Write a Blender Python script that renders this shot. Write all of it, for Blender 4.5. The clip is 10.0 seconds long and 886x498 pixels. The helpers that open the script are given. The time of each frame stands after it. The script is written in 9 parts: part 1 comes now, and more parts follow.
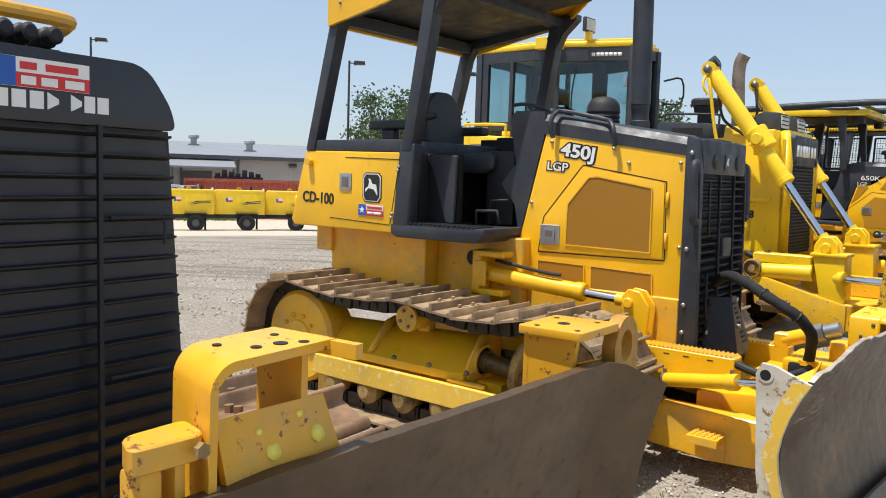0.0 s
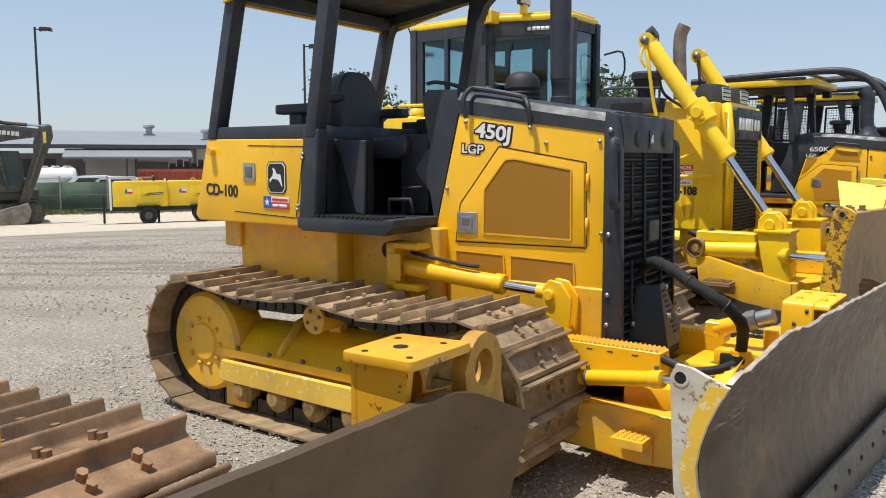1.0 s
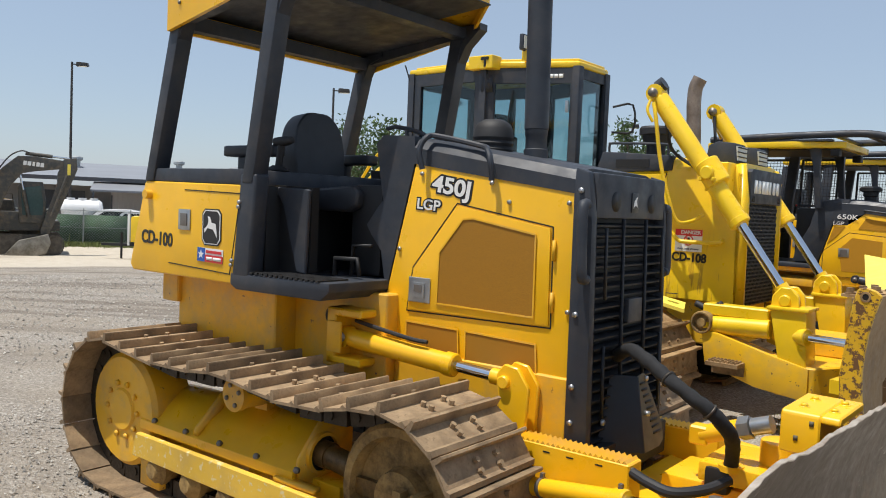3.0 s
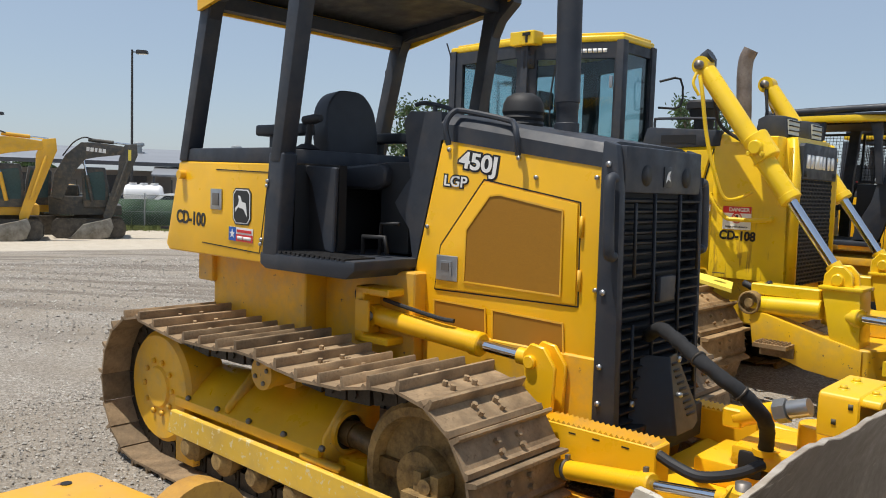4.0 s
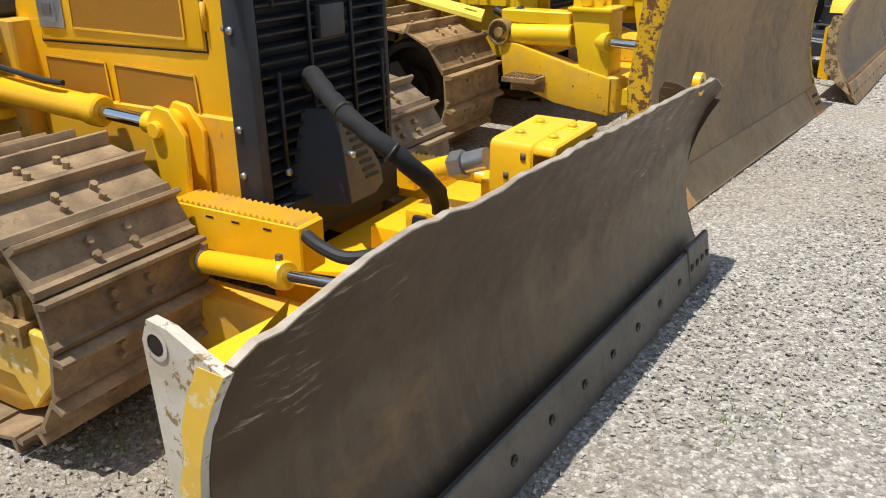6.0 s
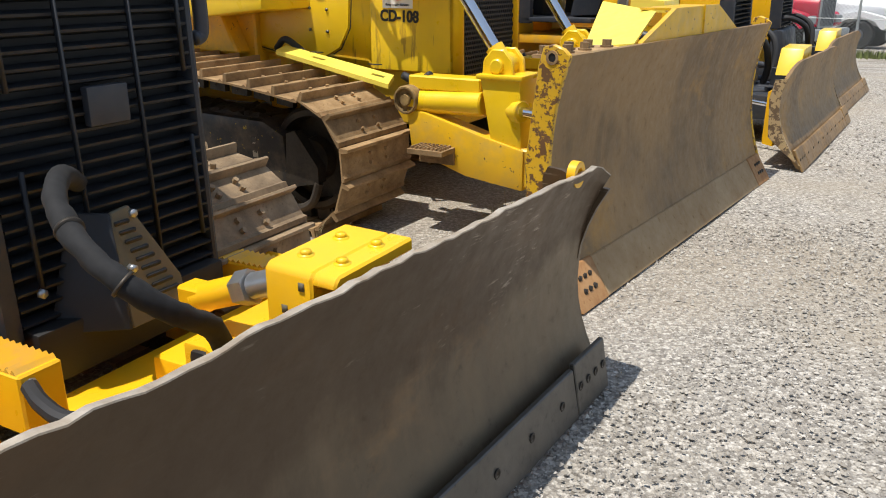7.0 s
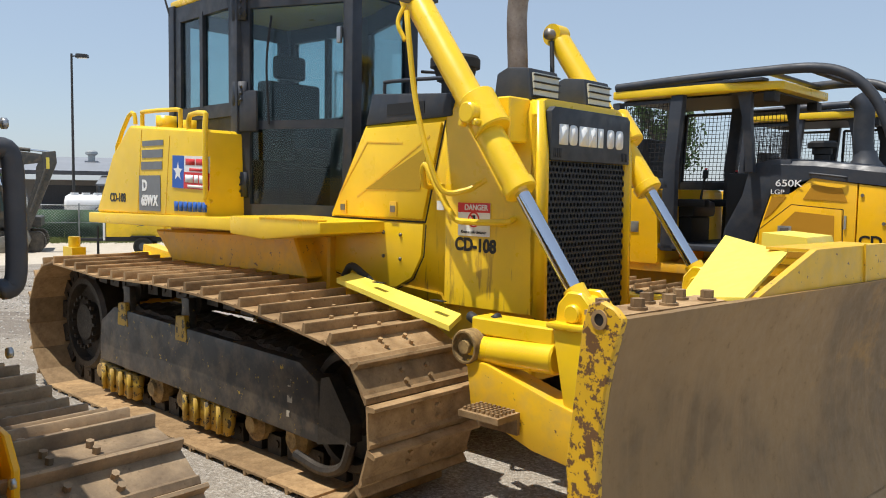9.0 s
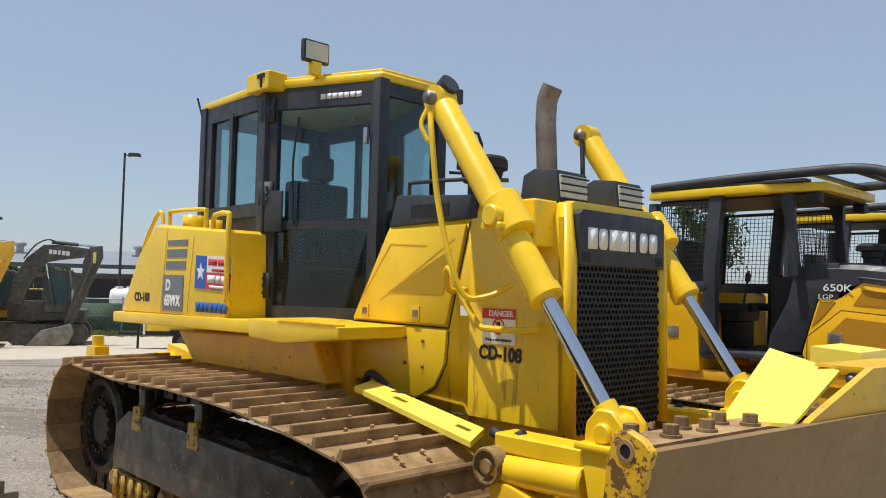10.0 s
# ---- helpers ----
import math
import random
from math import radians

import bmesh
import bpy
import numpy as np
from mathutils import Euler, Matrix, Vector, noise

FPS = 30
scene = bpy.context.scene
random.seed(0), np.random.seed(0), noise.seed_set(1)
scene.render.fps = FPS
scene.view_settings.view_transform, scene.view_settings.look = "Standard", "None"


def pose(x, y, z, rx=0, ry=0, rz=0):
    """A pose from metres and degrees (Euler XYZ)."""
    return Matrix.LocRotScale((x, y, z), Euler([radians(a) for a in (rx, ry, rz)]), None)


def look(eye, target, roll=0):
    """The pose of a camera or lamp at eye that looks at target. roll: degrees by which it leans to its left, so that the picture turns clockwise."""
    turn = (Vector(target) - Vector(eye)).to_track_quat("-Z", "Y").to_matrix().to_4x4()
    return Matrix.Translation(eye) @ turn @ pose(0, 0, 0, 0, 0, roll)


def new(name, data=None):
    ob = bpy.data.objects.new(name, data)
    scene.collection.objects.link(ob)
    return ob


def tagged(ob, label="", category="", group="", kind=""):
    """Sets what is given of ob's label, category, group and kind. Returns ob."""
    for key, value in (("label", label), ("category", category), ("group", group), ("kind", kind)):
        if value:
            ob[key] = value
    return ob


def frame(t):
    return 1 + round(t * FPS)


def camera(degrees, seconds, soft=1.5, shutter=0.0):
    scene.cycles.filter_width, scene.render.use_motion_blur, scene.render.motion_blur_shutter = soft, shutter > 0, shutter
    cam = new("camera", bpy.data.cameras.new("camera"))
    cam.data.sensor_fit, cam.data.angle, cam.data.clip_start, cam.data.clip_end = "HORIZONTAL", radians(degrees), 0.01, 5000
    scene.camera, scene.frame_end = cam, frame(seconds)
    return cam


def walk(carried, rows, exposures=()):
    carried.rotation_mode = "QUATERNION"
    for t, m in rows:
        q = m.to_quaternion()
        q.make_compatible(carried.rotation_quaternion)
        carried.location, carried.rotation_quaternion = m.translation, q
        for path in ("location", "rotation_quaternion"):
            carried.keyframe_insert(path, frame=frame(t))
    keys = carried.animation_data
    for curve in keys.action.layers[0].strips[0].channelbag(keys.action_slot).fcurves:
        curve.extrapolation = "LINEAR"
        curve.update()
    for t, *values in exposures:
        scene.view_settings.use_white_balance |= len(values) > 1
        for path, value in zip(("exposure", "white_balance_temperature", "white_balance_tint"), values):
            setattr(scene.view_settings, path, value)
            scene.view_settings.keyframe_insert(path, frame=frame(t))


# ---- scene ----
cam = camera(57.89, 10.0, 1.0)
PATH = [
    (0, (1.574, 1.789, 1.544), (1.332, 3.765, 1.364), 1.8),
    (0.5, (1.650, 1.995, 1.572), (1.478, 3.976, 1.361), -0.0),
    (1, (1.872, 2.214, 1.570), (1.706, 4.194, 1.347), 0.0),
    (1.5, (2.015, 2.396, 1.585), (1.822, 4.371, 1.341), -0.1),
    (2, (2.073, 2.684, 1.593), (1.889, 4.657, 1.320), 0.8),
    (2.5, (2.122, 2.850, 1.615), (1.967, 4.827, 1.363), 2.5),
    (2.7, (2.160, 2.869, 1.618), (1.975, 4.850, 1.426), 2.6),
    (3.8, (2.306, 2.975, 1.646), (1.945, 4.942, 1.606), 2.1),
    (4, (2.336, 2.986, 1.604), (1.961, 4.945, 1.447), 1.9),
    (4.5, (2.446, 3.054, 1.498), (2.193, 4.976, 1.004), 1.8),
    (5, (2.547, 3.321, 1.434), (2.536, 5.210, 0.776), 3.0),
    (5.2, (2.571, 3.428, 1.456), (2.595, 5.304, 0.762), 2.4),
    (6.3, (3.136, 3.900, 1.502), (3.214, 5.746, 0.735), -1.3),
    (6.5, (3.239, 4.001, 1.480), (3.371, 5.843, 0.710), -0.9),
    (7, (3.489, 4.323, 1.530), (3.583, 6.214, 0.885), 0.1),
    (7.5, (3.740, 4.599, 1.532), (3.768, 6.555, 1.115), 0.4),
    (8, (3.931, 4.900, 1.529), (3.868, 6.861, 1.138), 0.9),
    (8.5, (3.998, 5.218, 1.572), (3.831, 7.185, 1.252), 1.2),
    (9, (4.127, 5.431, 1.576), (3.759, 7.391, 1.433), 0.9),
    (9.5, (4.193, 5.583, 1.605), (3.775, 7.538, 1.525), 1.0),
    (10, (4.177, 5.662, 1.626), (3.705, 7.603, 1.720), 1.4),
]
walk(cam, [(t, look(eye, target, roll)) for t, eye, target, roll in PATH], [(0.0, 0.32), (1.0, 0.20), (2.5, 0.15), (4.0, 0.0), (5.0, 0.22), (7.0, 0.15), (8.5, 0.2), (9.5, 0.1), (10.0, 0.0)])

# ---- sky, sun, exposure ----
world = bpy.data.worlds.new("sky")
scene.world = world
world.use_nodes = True
wn = world.node_tree.nodes
sky = wn.new("ShaderNodeTexSky")
sky.sky_type = "NISHITA"
sky.sun_disc = False
sky.sun_elevation = radians(73)
sky.sun_rotation = radians(240)
sky.air_density, sky.dust_density, sky.ozone_density = 1.0, 0.7, 1.2
wn["Background"].inputs["Strength"].default_value = 0.135
haze = wn.new("ShaderNodeMix")
haze.data_type = "RGBA"
haze.inputs["Factor"].default_value = 0.62
haze.inputs[7].default_value = (2.85, 3.48, 4.40, 1)
world.node_tree.links.new(sky.outputs[0], haze.inputs[6])
world.node_tree.links.new(haze.outputs[2], wn["Background"].inputs["Color"])
sun = new("sun", bpy.data.lights.new("sun", "SUN"))
sun.data.energy, sun.data.angle, sun.data.color = 4.7, radians(0.53), (1.0, 0.95, 0.87)
sun.matrix_world = look((0, 0, 30), (0.262 * 30, 0.152 * 30, 0))


# ---- materials ----
def tree(name):
    m = bpy.data.materials.new(name)
    m.use_nodes = True
    n = m.node_tree.nodes
    return m, n, m.node_tree.links, n["Principled BSDF"]


def noise_node(n, l, scale, detail=4.0, rough=0.55, space="Object", stretch=None):
    tc = n.new("ShaderNodeTexCoord")
    t = n.new("ShaderNodeTexNoise")
    t.inputs["Scale"].default_value, t.inputs["Detail"].default_value = scale, detail
    t.inputs["Roughness"].default_value = rough
    if stretch:
        mp = n.new("ShaderNodeMapping")
        mp.inputs["Scale"].default_value = stretch
        l.new(tc.outputs[space], mp.inputs[0])
        l.new(mp.outputs[0], t.inputs["Vector"])
    else:
        l.new(tc.outputs[space], t.inputs["Vector"])
    return t.outputs["Fac"]


def ramp(n, l, fac, stops):
    r = n.new("ShaderNodeValToRGB")
    e = r.color_ramp.elements
    e[0].position, e[0].color = stops[0][0], (*stops[0][1], 1)
    e[1].position, e[1].color = stops[-1][0], (*stops[-1][1], 1)
    for p, c in stops[1:-1]:
        k = e.new(p)
        k.color = (*c, 1)
    l.new(fac, r.inputs[0])
    return r.outputs[0]


def mix(n, l, fac, a, b):
    x = n.new("ShaderNodeMix")
    x.data_type = "RGBA"
    l.new(fac, x.inputs["Factor"])
    for s, v in ((x.inputs[6], a), (x.inputs[7], b)):
        if isinstance(v, tuple):
            s.default_value = (*v, 1)
        else:
            l.new(v, s)
    return x.outputs[2]


def bump(n, l, bsdf, fac, strength, dist=0.01):
    b = n.new("ShaderNodeBump")
    b.inputs["Strength"].default_value, b.inputs["Distance"].default_value = strength, dist
    l.new(fac, b.inputs["Height"])
    l.new(b.outputs[0], bsdf.inputs["Normal"])


def g3(v):
    return (v, v, v)


def paint(name, base, rough=0.35, wear=(0.16, 0.08, 0.04), wear_at=0.70, dust=0.25, coat=0.15):
    """Painted steel: slight fade, a film of dust, chips down to rusty steel."""
    m, n, l, b = tree(name)
    fade = noise_node(n, l, 1.7, 3)
    col = ramp(n, l, fade, [(0.3, tuple(c * 0.86 for c in base)), (0.7, tuple(min(1, c * 1.08 + 0.004) for c in base))])
    grime = ramp(n, l, noise_node(n, l, 6.0, 6, 0.65), [(0.45, g3(0.0)), (0.8, g3(dust))])
    col = mix(n, l, grime, col, (0.36, 0.26, 0.15))
    chip = ramp(n, l, noise_node(n, l, 22.0, 6, 0.7), [(wear_at, g3(0.0)), (wear_at + 0.02, g3(1.0))])
    col = mix(n, l, chip, col, wear)
    l.new(col, b.inputs["Base Color"])
    rr = ramp(n, l, noise_node(n, l, 9.0, 5), [(0.3, g3(rough * 0.8)), (0.7, g3(min(1, rough * 1.5)))])
    l.new(rr, b.inputs["Roughness"])
    b.inputs["Coat Weight"].default_value = coat
    b.inputs["Coat Roughness"].default_value = 0.2
    bump(n, l, b, noise_node(n, l, 60.0, 3), 0.08, 0.002)
    return m


def metal(name, a, c, rough=0.45, metallic=0.6, scale=5.0, stretch=None, relief=0.2):
    """Bare or rusted steel: two tones, fine streaks, pitted."""
    m, n, l, b = tree(name)
    f1 = noise_node(n, l, scale, 8, 0.68, stretch=stretch)
    col = ramp(n, l, f1, [(0.28, a), (0.72, c)])
    f2 = noise_node(n, l, scale * 7, 5, 0.7)
    spots = ramp(n, l, f2, [(0.6, g3(0.0)), (0.72, g3(0.55))])
    col = mix(n, l, spots, col, tuple(x * 0.5 for x in a))
    l.new(col, b.inputs["Base Color"])
    l.new(ramp(n, l, f2, [(0.25, g3(rough * 0.75)), (0.75, g3(min(1, rough * 1.35)))]), b.inputs["Roughness"])
    b.inputs["Metallic"].default_value = metallic
    bump(n, l, b, f2, relief, 0.004)
    return m


def plain(name, base, rough=0.6, metallic=0.0, vary=0.15, scale=12.0):
    m, n, l, b = tree(name)
    f = noise_node(n, l, scale, 5)
    l.new(ramp(n, l, f, [(0.3, tuple(c * (1 - vary) for c in base)), (0.7, tuple(min(1, c * (1 + vary)) for c in base))]), b.inputs["Base Color"])
    b.inputs["Roughness"].default_value, b.inputs["Metallic"].default_value = rough, metallic
    return m


def glass(name, tint=(0.75, 0.9, 0.92)):
    m, n, l, b = tree(name)
    b.inputs["Base Color"].default_value = (*tint, 1)
    b.inputs["Roughness"].default_value = 0.03
    b.inputs["IOR"].default_value = 1.45
    b.inputs["Transmission Weight"].default_value = 1.0
    return m


def varied_metal(name, a, c, rough=0.6, metallic=0.3):
    """As metal(), with each piece a little lighter or darker than the next."""
    m = metal(name, a, c, rough, metallic, 7.0, None, 0.35)
    n, l = m.node_tree.nodes, m.node_tree.links
    b = n["Principled BSDF"]
    src = b.inputs["Base Color"].links[0].from_socket
    info = n.new("ShaderNodeObjectInfo")
    hsv = n.new("ShaderNodeHueSaturation")
    mr = n.new("ShaderNodeMapRange")
    mr.inputs[3].default_value, mr.inputs[4].default_value = 0.72, 1.3
    l.new(info.outputs["Random"], mr.inputs[0])
    l.new(mr.outputs[0], hsv.inputs["Value"])
    l.new(src, hsv.inputs["Color"])
    l.new(hsv.outputs[0], b.inputs["Base Color"])
    return m


def stained(m, dark, rust):
    """Broad dark clouds, faint rubbed streaks and patches of fresh rust over steel."""
    n, l = m.node_tree.nodes, m.node_tree.links
    b = n["Principled BSDF"]
    src = b.inputs["Base Color"].links[0].from_socket
    cloud = ramp(n, l, noise_node(n, l, 1.1, 6, 0.6), [(0.44, g3(0.0)), (0.58, g3(0.85))])
    col = mix(n, l, cloud, src, dark)
    rub = ramp(n, l, noise_node(n, l, 2.4, 6, 0.7, stretch=(1.0, 4.5, 0.7)), [(0.50, g3(0.0)), (0.66, g3(0.5))])
    col = mix(n, l, rub, col, tuple(v * 2.1 for v in dark))
    blot = ramp(n, l, noise_node(n, l, 1.7, 7, 0.68, stretch=(1.0, 0.8, 1.3)), [(0.52, g3(0.0)), (0.64, g3(0.75))])
    col = mix(n, l, blot, col, rust)
    l.new(col, b.inputs["Base Color"])
    return m


def scratched(name, a, c):
    """Bare blade steel: brown stain in broad patches, bright scratches, long streaks."""
    m = stained(metal(name, a, c, 0.42, 0.25, 2.2, None, 0.2), (0.085, 0.058, 0.034), (0.24, 0.14, 0.062))
    n, l = m.node_tree.nodes, m.node_tree.links
    b = n["Principled BSDF"]
    src = b.inputs["Base Color"].links[0].from_socket
    streak = ramp(n, l, noise_node(n, l, 3.0, 5, 0.7, stretch=(1.0, 1.2, 14.0)), [(0.62, g3(0.0)), (0.76, g3(0.22))])
    col = mix(n, l, streak, src, tuple(v * 1.5 for v in c))
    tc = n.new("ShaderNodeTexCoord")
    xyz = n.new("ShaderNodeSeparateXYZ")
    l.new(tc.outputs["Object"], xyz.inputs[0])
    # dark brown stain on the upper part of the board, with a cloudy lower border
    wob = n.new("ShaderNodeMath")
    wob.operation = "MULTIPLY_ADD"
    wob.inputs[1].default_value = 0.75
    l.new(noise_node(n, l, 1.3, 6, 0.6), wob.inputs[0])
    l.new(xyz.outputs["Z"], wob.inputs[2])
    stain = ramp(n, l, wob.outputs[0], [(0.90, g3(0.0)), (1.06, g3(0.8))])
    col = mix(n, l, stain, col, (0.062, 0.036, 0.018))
    # slanting scuffs down to bright steel, thickest near the top edge
    mp = n.new("ShaderNodeMapping")
    mp.inputs["Rotation"].default_value = (radians(28), 0, 0)
    mp.inputs["Scale"].default_value = (1.0, 5.0, 34.0)
    l.new(tc.outputs["Object"], mp.inputs[0])
    fine = n.new("ShaderNodeTexNoise")
    fine.inputs["Scale"].default_value, fine.inputs["Detail"].default_value, fine.inputs["Roughness"].default_value = 1.6, 6.0, 0.75
    l.new(mp.outputs[0], fine.inputs["Vector"])
    cut = ramp(n, l, fine.outputs["Fac"], [(0.56, g3(0.0)), (0.66, g3(0.8))])
    spot_ = n.new("ShaderNodeMath")
    spot_.operation = "MULTIPLY_ADD"
    spot_.inputs[1].default_value = 0.42
    l.new(xyz.outputs["Z"], spot_.inputs[0])
    l.new(noise_node(n, l, 4.2, 3, 0.5), spot_.inputs[2])
    where = ramp(n, l, spot_.outputs[0], [(0.84, g3(0.0)), (0.92, g3(1.0))])
    both = n.new("ShaderNodeMath")
    both.operation = "MULTIPLY"
    l.new(cut, both.inputs[0])
    l.new(where, both.inputs[1])
    col = mix(n, l, both.outputs[0], col, (0.46, 0.40, 0.32))
    l.new(col, b.inputs["Base Color"])
    return m


def streaked(name, base):
    """Yellow paint with rust runs, painted-in shadow streaks and chips on its lower half."""
    m = paint(name, base, 0.3, dust=0.14, wear_at=0.76)
    n, l = m.node_tree.nodes, m.node_tree.links
    b = n["Principled BSDF"]
    src = b.inputs["Base Color"].links[0].from_socket
    tc = n.new("ShaderNodeTexCoord")
    xyz = n.new("ShaderNodeSeparateXYZ")
    l.new(tc.outputs["Object"], xyz.inputs[0])
    low = n.new("ShaderNodeMapRange")
    low.inputs[1].default_value, low.inputs[2].default_value = 1.55, 1.05
    l.new(xyz.outputs["Z"], low.inputs[0])
    run = ramp(n, l, noise_node(n, l, 2.2, 5, 0.65, stretch=(6.0, 6.0, 0.9)), [(0.54, g3(0.0)), (0.62, g3(0.7))])
    mul = n.new("ShaderNodeMath")
    mul.operation = "MULTIPLY"
    l.new(low.outputs[0], mul.inputs[0])
    l.new(run, mul.inputs[1])
    l.new(mix(n, l, mul.outputs[0], src, (0.23, 0.105, 0.025)), b.inputs["Base Color"])
    return m


YELLOW_J = paint("deep_yellow_paint", (0.92, 0.50, 0.006), 0.3, dust=0.12, wear_at=0.80)
YELLOW_JD = paint("dusty_deep_yellow_paint", (0.84, 0.45, 0.012), 0.45, dust=0.65, wear_at=0.665)
YELLOW_K = paint("bright_yellow_paint", (0.88, 0.575, 0.010), 0.3, dust=0.12, wear_at=0.78)
YELLOW_KD = paint("chipped_bright_yellow_paint", (0.84, 0.49, 0.012), 0.4, dust=0.5, wear_at=0.63)
YELLOW_RUN = streaked("rust_run_yellow_paint", (0.88, 0.575, 0.010))
YELLOW_PALE = paint("fresh_pale_yellow_paint", (0.92, 0.74, 0.10), 0.45, dust=0.05, wear_at=0.85)
YELLOW_C = paint("worn_amber_paint", (0.74, 0.37, 0.015), 0.42, wear=(0.22, 0.08, 0.03), wear_at=0.61, dust=0.5)
CHARCOAL = paint("charcoal_paint", (0.025, 0.031, 0.043), 0.48, wear=(0.10, 0.10, 0.10), wear_at=0.82, dust=0.10, coat=0.0)
BLACK = plain("matt_black", (0.009, 0.009, 0.010), 0.6)
GRILLE = plain("grille_black", (0.012, 0.014, 0.018), 0.6)
RUBBER = plain("black_rubber", (0.016, 0.016, 0.018), 0.65)
HOSE = plain("black_hose_wrap", (0.010, 0.010, 0.011), 0.85, 0, 0.4, 40)
SEAT = plain("dark_vinyl", (0.022, 0.024, 0.03), 0.5)
CHROME = plain("chrome_rod", (0.72, 0.74, 0.78), 0.12, 1.0, 0.03)
ZINC = plain("zinc_plate", (0.42, 0.43, 0.44), 0.35, 0.8)
BOLT = plain("bolt_steel", (0.22, 0.20, 0.18), 0.5, 0.7)
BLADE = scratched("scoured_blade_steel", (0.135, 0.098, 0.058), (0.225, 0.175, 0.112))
BLADE_K = stained(metal("brown_blade_steel", (0.235, 0.138, 0.050), (0.33, 0.205, 0.085), 0.5, 0.08, 2.2, None, 0.12), (0.140, 0.084, 0.034), (0.38, 0.20, 0.040))
EDGE = metal("cutting_edge_steel", (0.10, 0.095, 0.085), (0.17, 0.16, 0.145), 0.4, 0.7, 4.0, None, 0.12)
RIM = metal("bright_worn_rim", (0.30, 0.23, 0.16), (0.58, 0.52, 0.44), 0.45, 0.3, 14.0, None, 0.3)
EDGE_TAN = metal("tan_rusted_edge", (0.31, 0.18, 0.070), (0.46, 0.32, 0.17), 0.65, 0.15, 3.0, None, 0.2)
EDGE_RUST = metal("rusted_cutting_edge", (0.30, 0.125, 0.035), (0.50, 0.29, 0.13), 0.7, 0.2, 6.0, None, 0.25)
SHOE_J = varied_metal("dusty_shoe_steel", (0.12, 0.080, 0.048), (0.42, 0.30, 0.175), 0.65, 0.15)
SHOE_K = varied_metal("rusty_shoe_steel", (0.165, 0.092, 0.036), (0.48, 0.32, 0.16), 0.65, 0.1)
SHOE_C = varied_metal("orange_rust_shoe_steel", (0.10, 0.055, 0.030), (0.32, 0.195, 0.105), 0.6, 0.1)
CHAIN = metal("greasy_chain_steel", (0.020, 0.017, 0.014), (0.07, 0.055, 0.04), 0.5, 0.4, 9.0, None, 0.3)
GREASE = metal("greasy_brown_steel", (0.022, 0.015, 0.008), (0.24, 0.14, 0.04), 0.45, 0.2, 11.0, None, 0.4)
IDLER = metal("muddy_idler", (0.06, 0.034, 0.016), (0.52, 0.34, 0.12), 0.75, 0.05, 10.0, None, 0.6)
GLASS = glass("tinted_cab_glass", (0.52, 0.68, 0.70))
GLASS_DARK = glass("grey_tinted_glass", (0.35, 0.42, 0.44))
WHITE = plain("white_decal", (0.80, 0.80, 0.78), 0.45, 0, 0.04)
RED = plain("red_decal", (0.62, 0.03, 0.03), 0.45, 0, 0.06)
BLUE = plain("blue_decal", (0.015, 0.10, 0.42), 0.45, 0, 0.06)
DECAL_BLACK = plain("black_decal", (0.012, 0.012, 0.014), 0.4, 0, 0.05)
DECAL_GREY = plain("grey_decal", (0.16, 0.17, 0.18), 0.45, 0, 0.08)
MESH_Y = plain("yellow_mesh_screen", (0.34, 0.155, 0.006), 0.6, 0, 0.2, 300)


# ---- shape helpers ----
def box(bm, x0, x1, y0, y1, z0, z1, m=None):
    r = bmesh.ops.create_cube(bm, size=1.0)
    t = Matrix.Translation(((x0 + x1) / 2, (y0 + y1) / 2, (z0 + z1) / 2)) @ Matrix.Diagonal((abs(x1 - x0), abs(y1 - y0), abs(z1 - z0), 1))
    bmesh.ops.transform(bm, matrix=(m @ t) if m else t, verts=r["verts"])
    return r["verts"]


def prism(bm, pts, axis, a, b, m=None):
    """A polygon pushed from a to b along an axis. axis y: points are (x, z); x: (y, z); z: (x, y)."""
    def put(p, v):
        q = {"y": (p[0], v, p[1]), "x": (v, p[0], p[1]), "z": (p[0], p[1], v)}[axis]
        return m @ Vector(q) if m else Vector(q)
    lo = [bm.verts.new(put(p, a)) for p in pts]
    hi = [bm.verts.new(put(p, b)) for p in pts]
    k = len(pts)
    fs = [bm.faces.new(lo), bm.faces.new(hi[::-1])]
    for i in range(k):
        fs.append(bm.faces.new((lo[i], hi[i], hi[(i + 1) % k], lo[(i + 1) % k])))
    bmesh.ops.recalc_face_normals(bm, faces=fs)
    return lo + hi


def loft(bm, a, b):
    """A solid between two rings of the same number of 3D points."""
    lo, hi = [bm.verts.new(p) for p in a], [bm.verts.new(p) for p in b]
    k = len(a)
    fs = [bm.faces.new(lo), bm.faces.new(hi[::-1])]
    for i in range(k):
        fs.append(bm.faces.new((lo[i], hi[i], hi[(i + 1) % k], lo[(i + 1) % k])))
    bmesh.ops.recalc_face_normals(bm, faces=fs)
    return lo + hi


def cyl(bm, p, q, r, n=18, r2=None):
    p, q = Vector(p), Vector(q)
    d = q - p
    m = Matrix.Translation((p + q) / 2) @ d.to_track_quat("Z", "Y").to_matrix().to_4x4()
    return bmesh.ops.create_cone(bm, cap_ends=True, segments=n, radius1=r, radius2=r if r2 is None else r2, depth=d.length, matrix=m)["verts"]


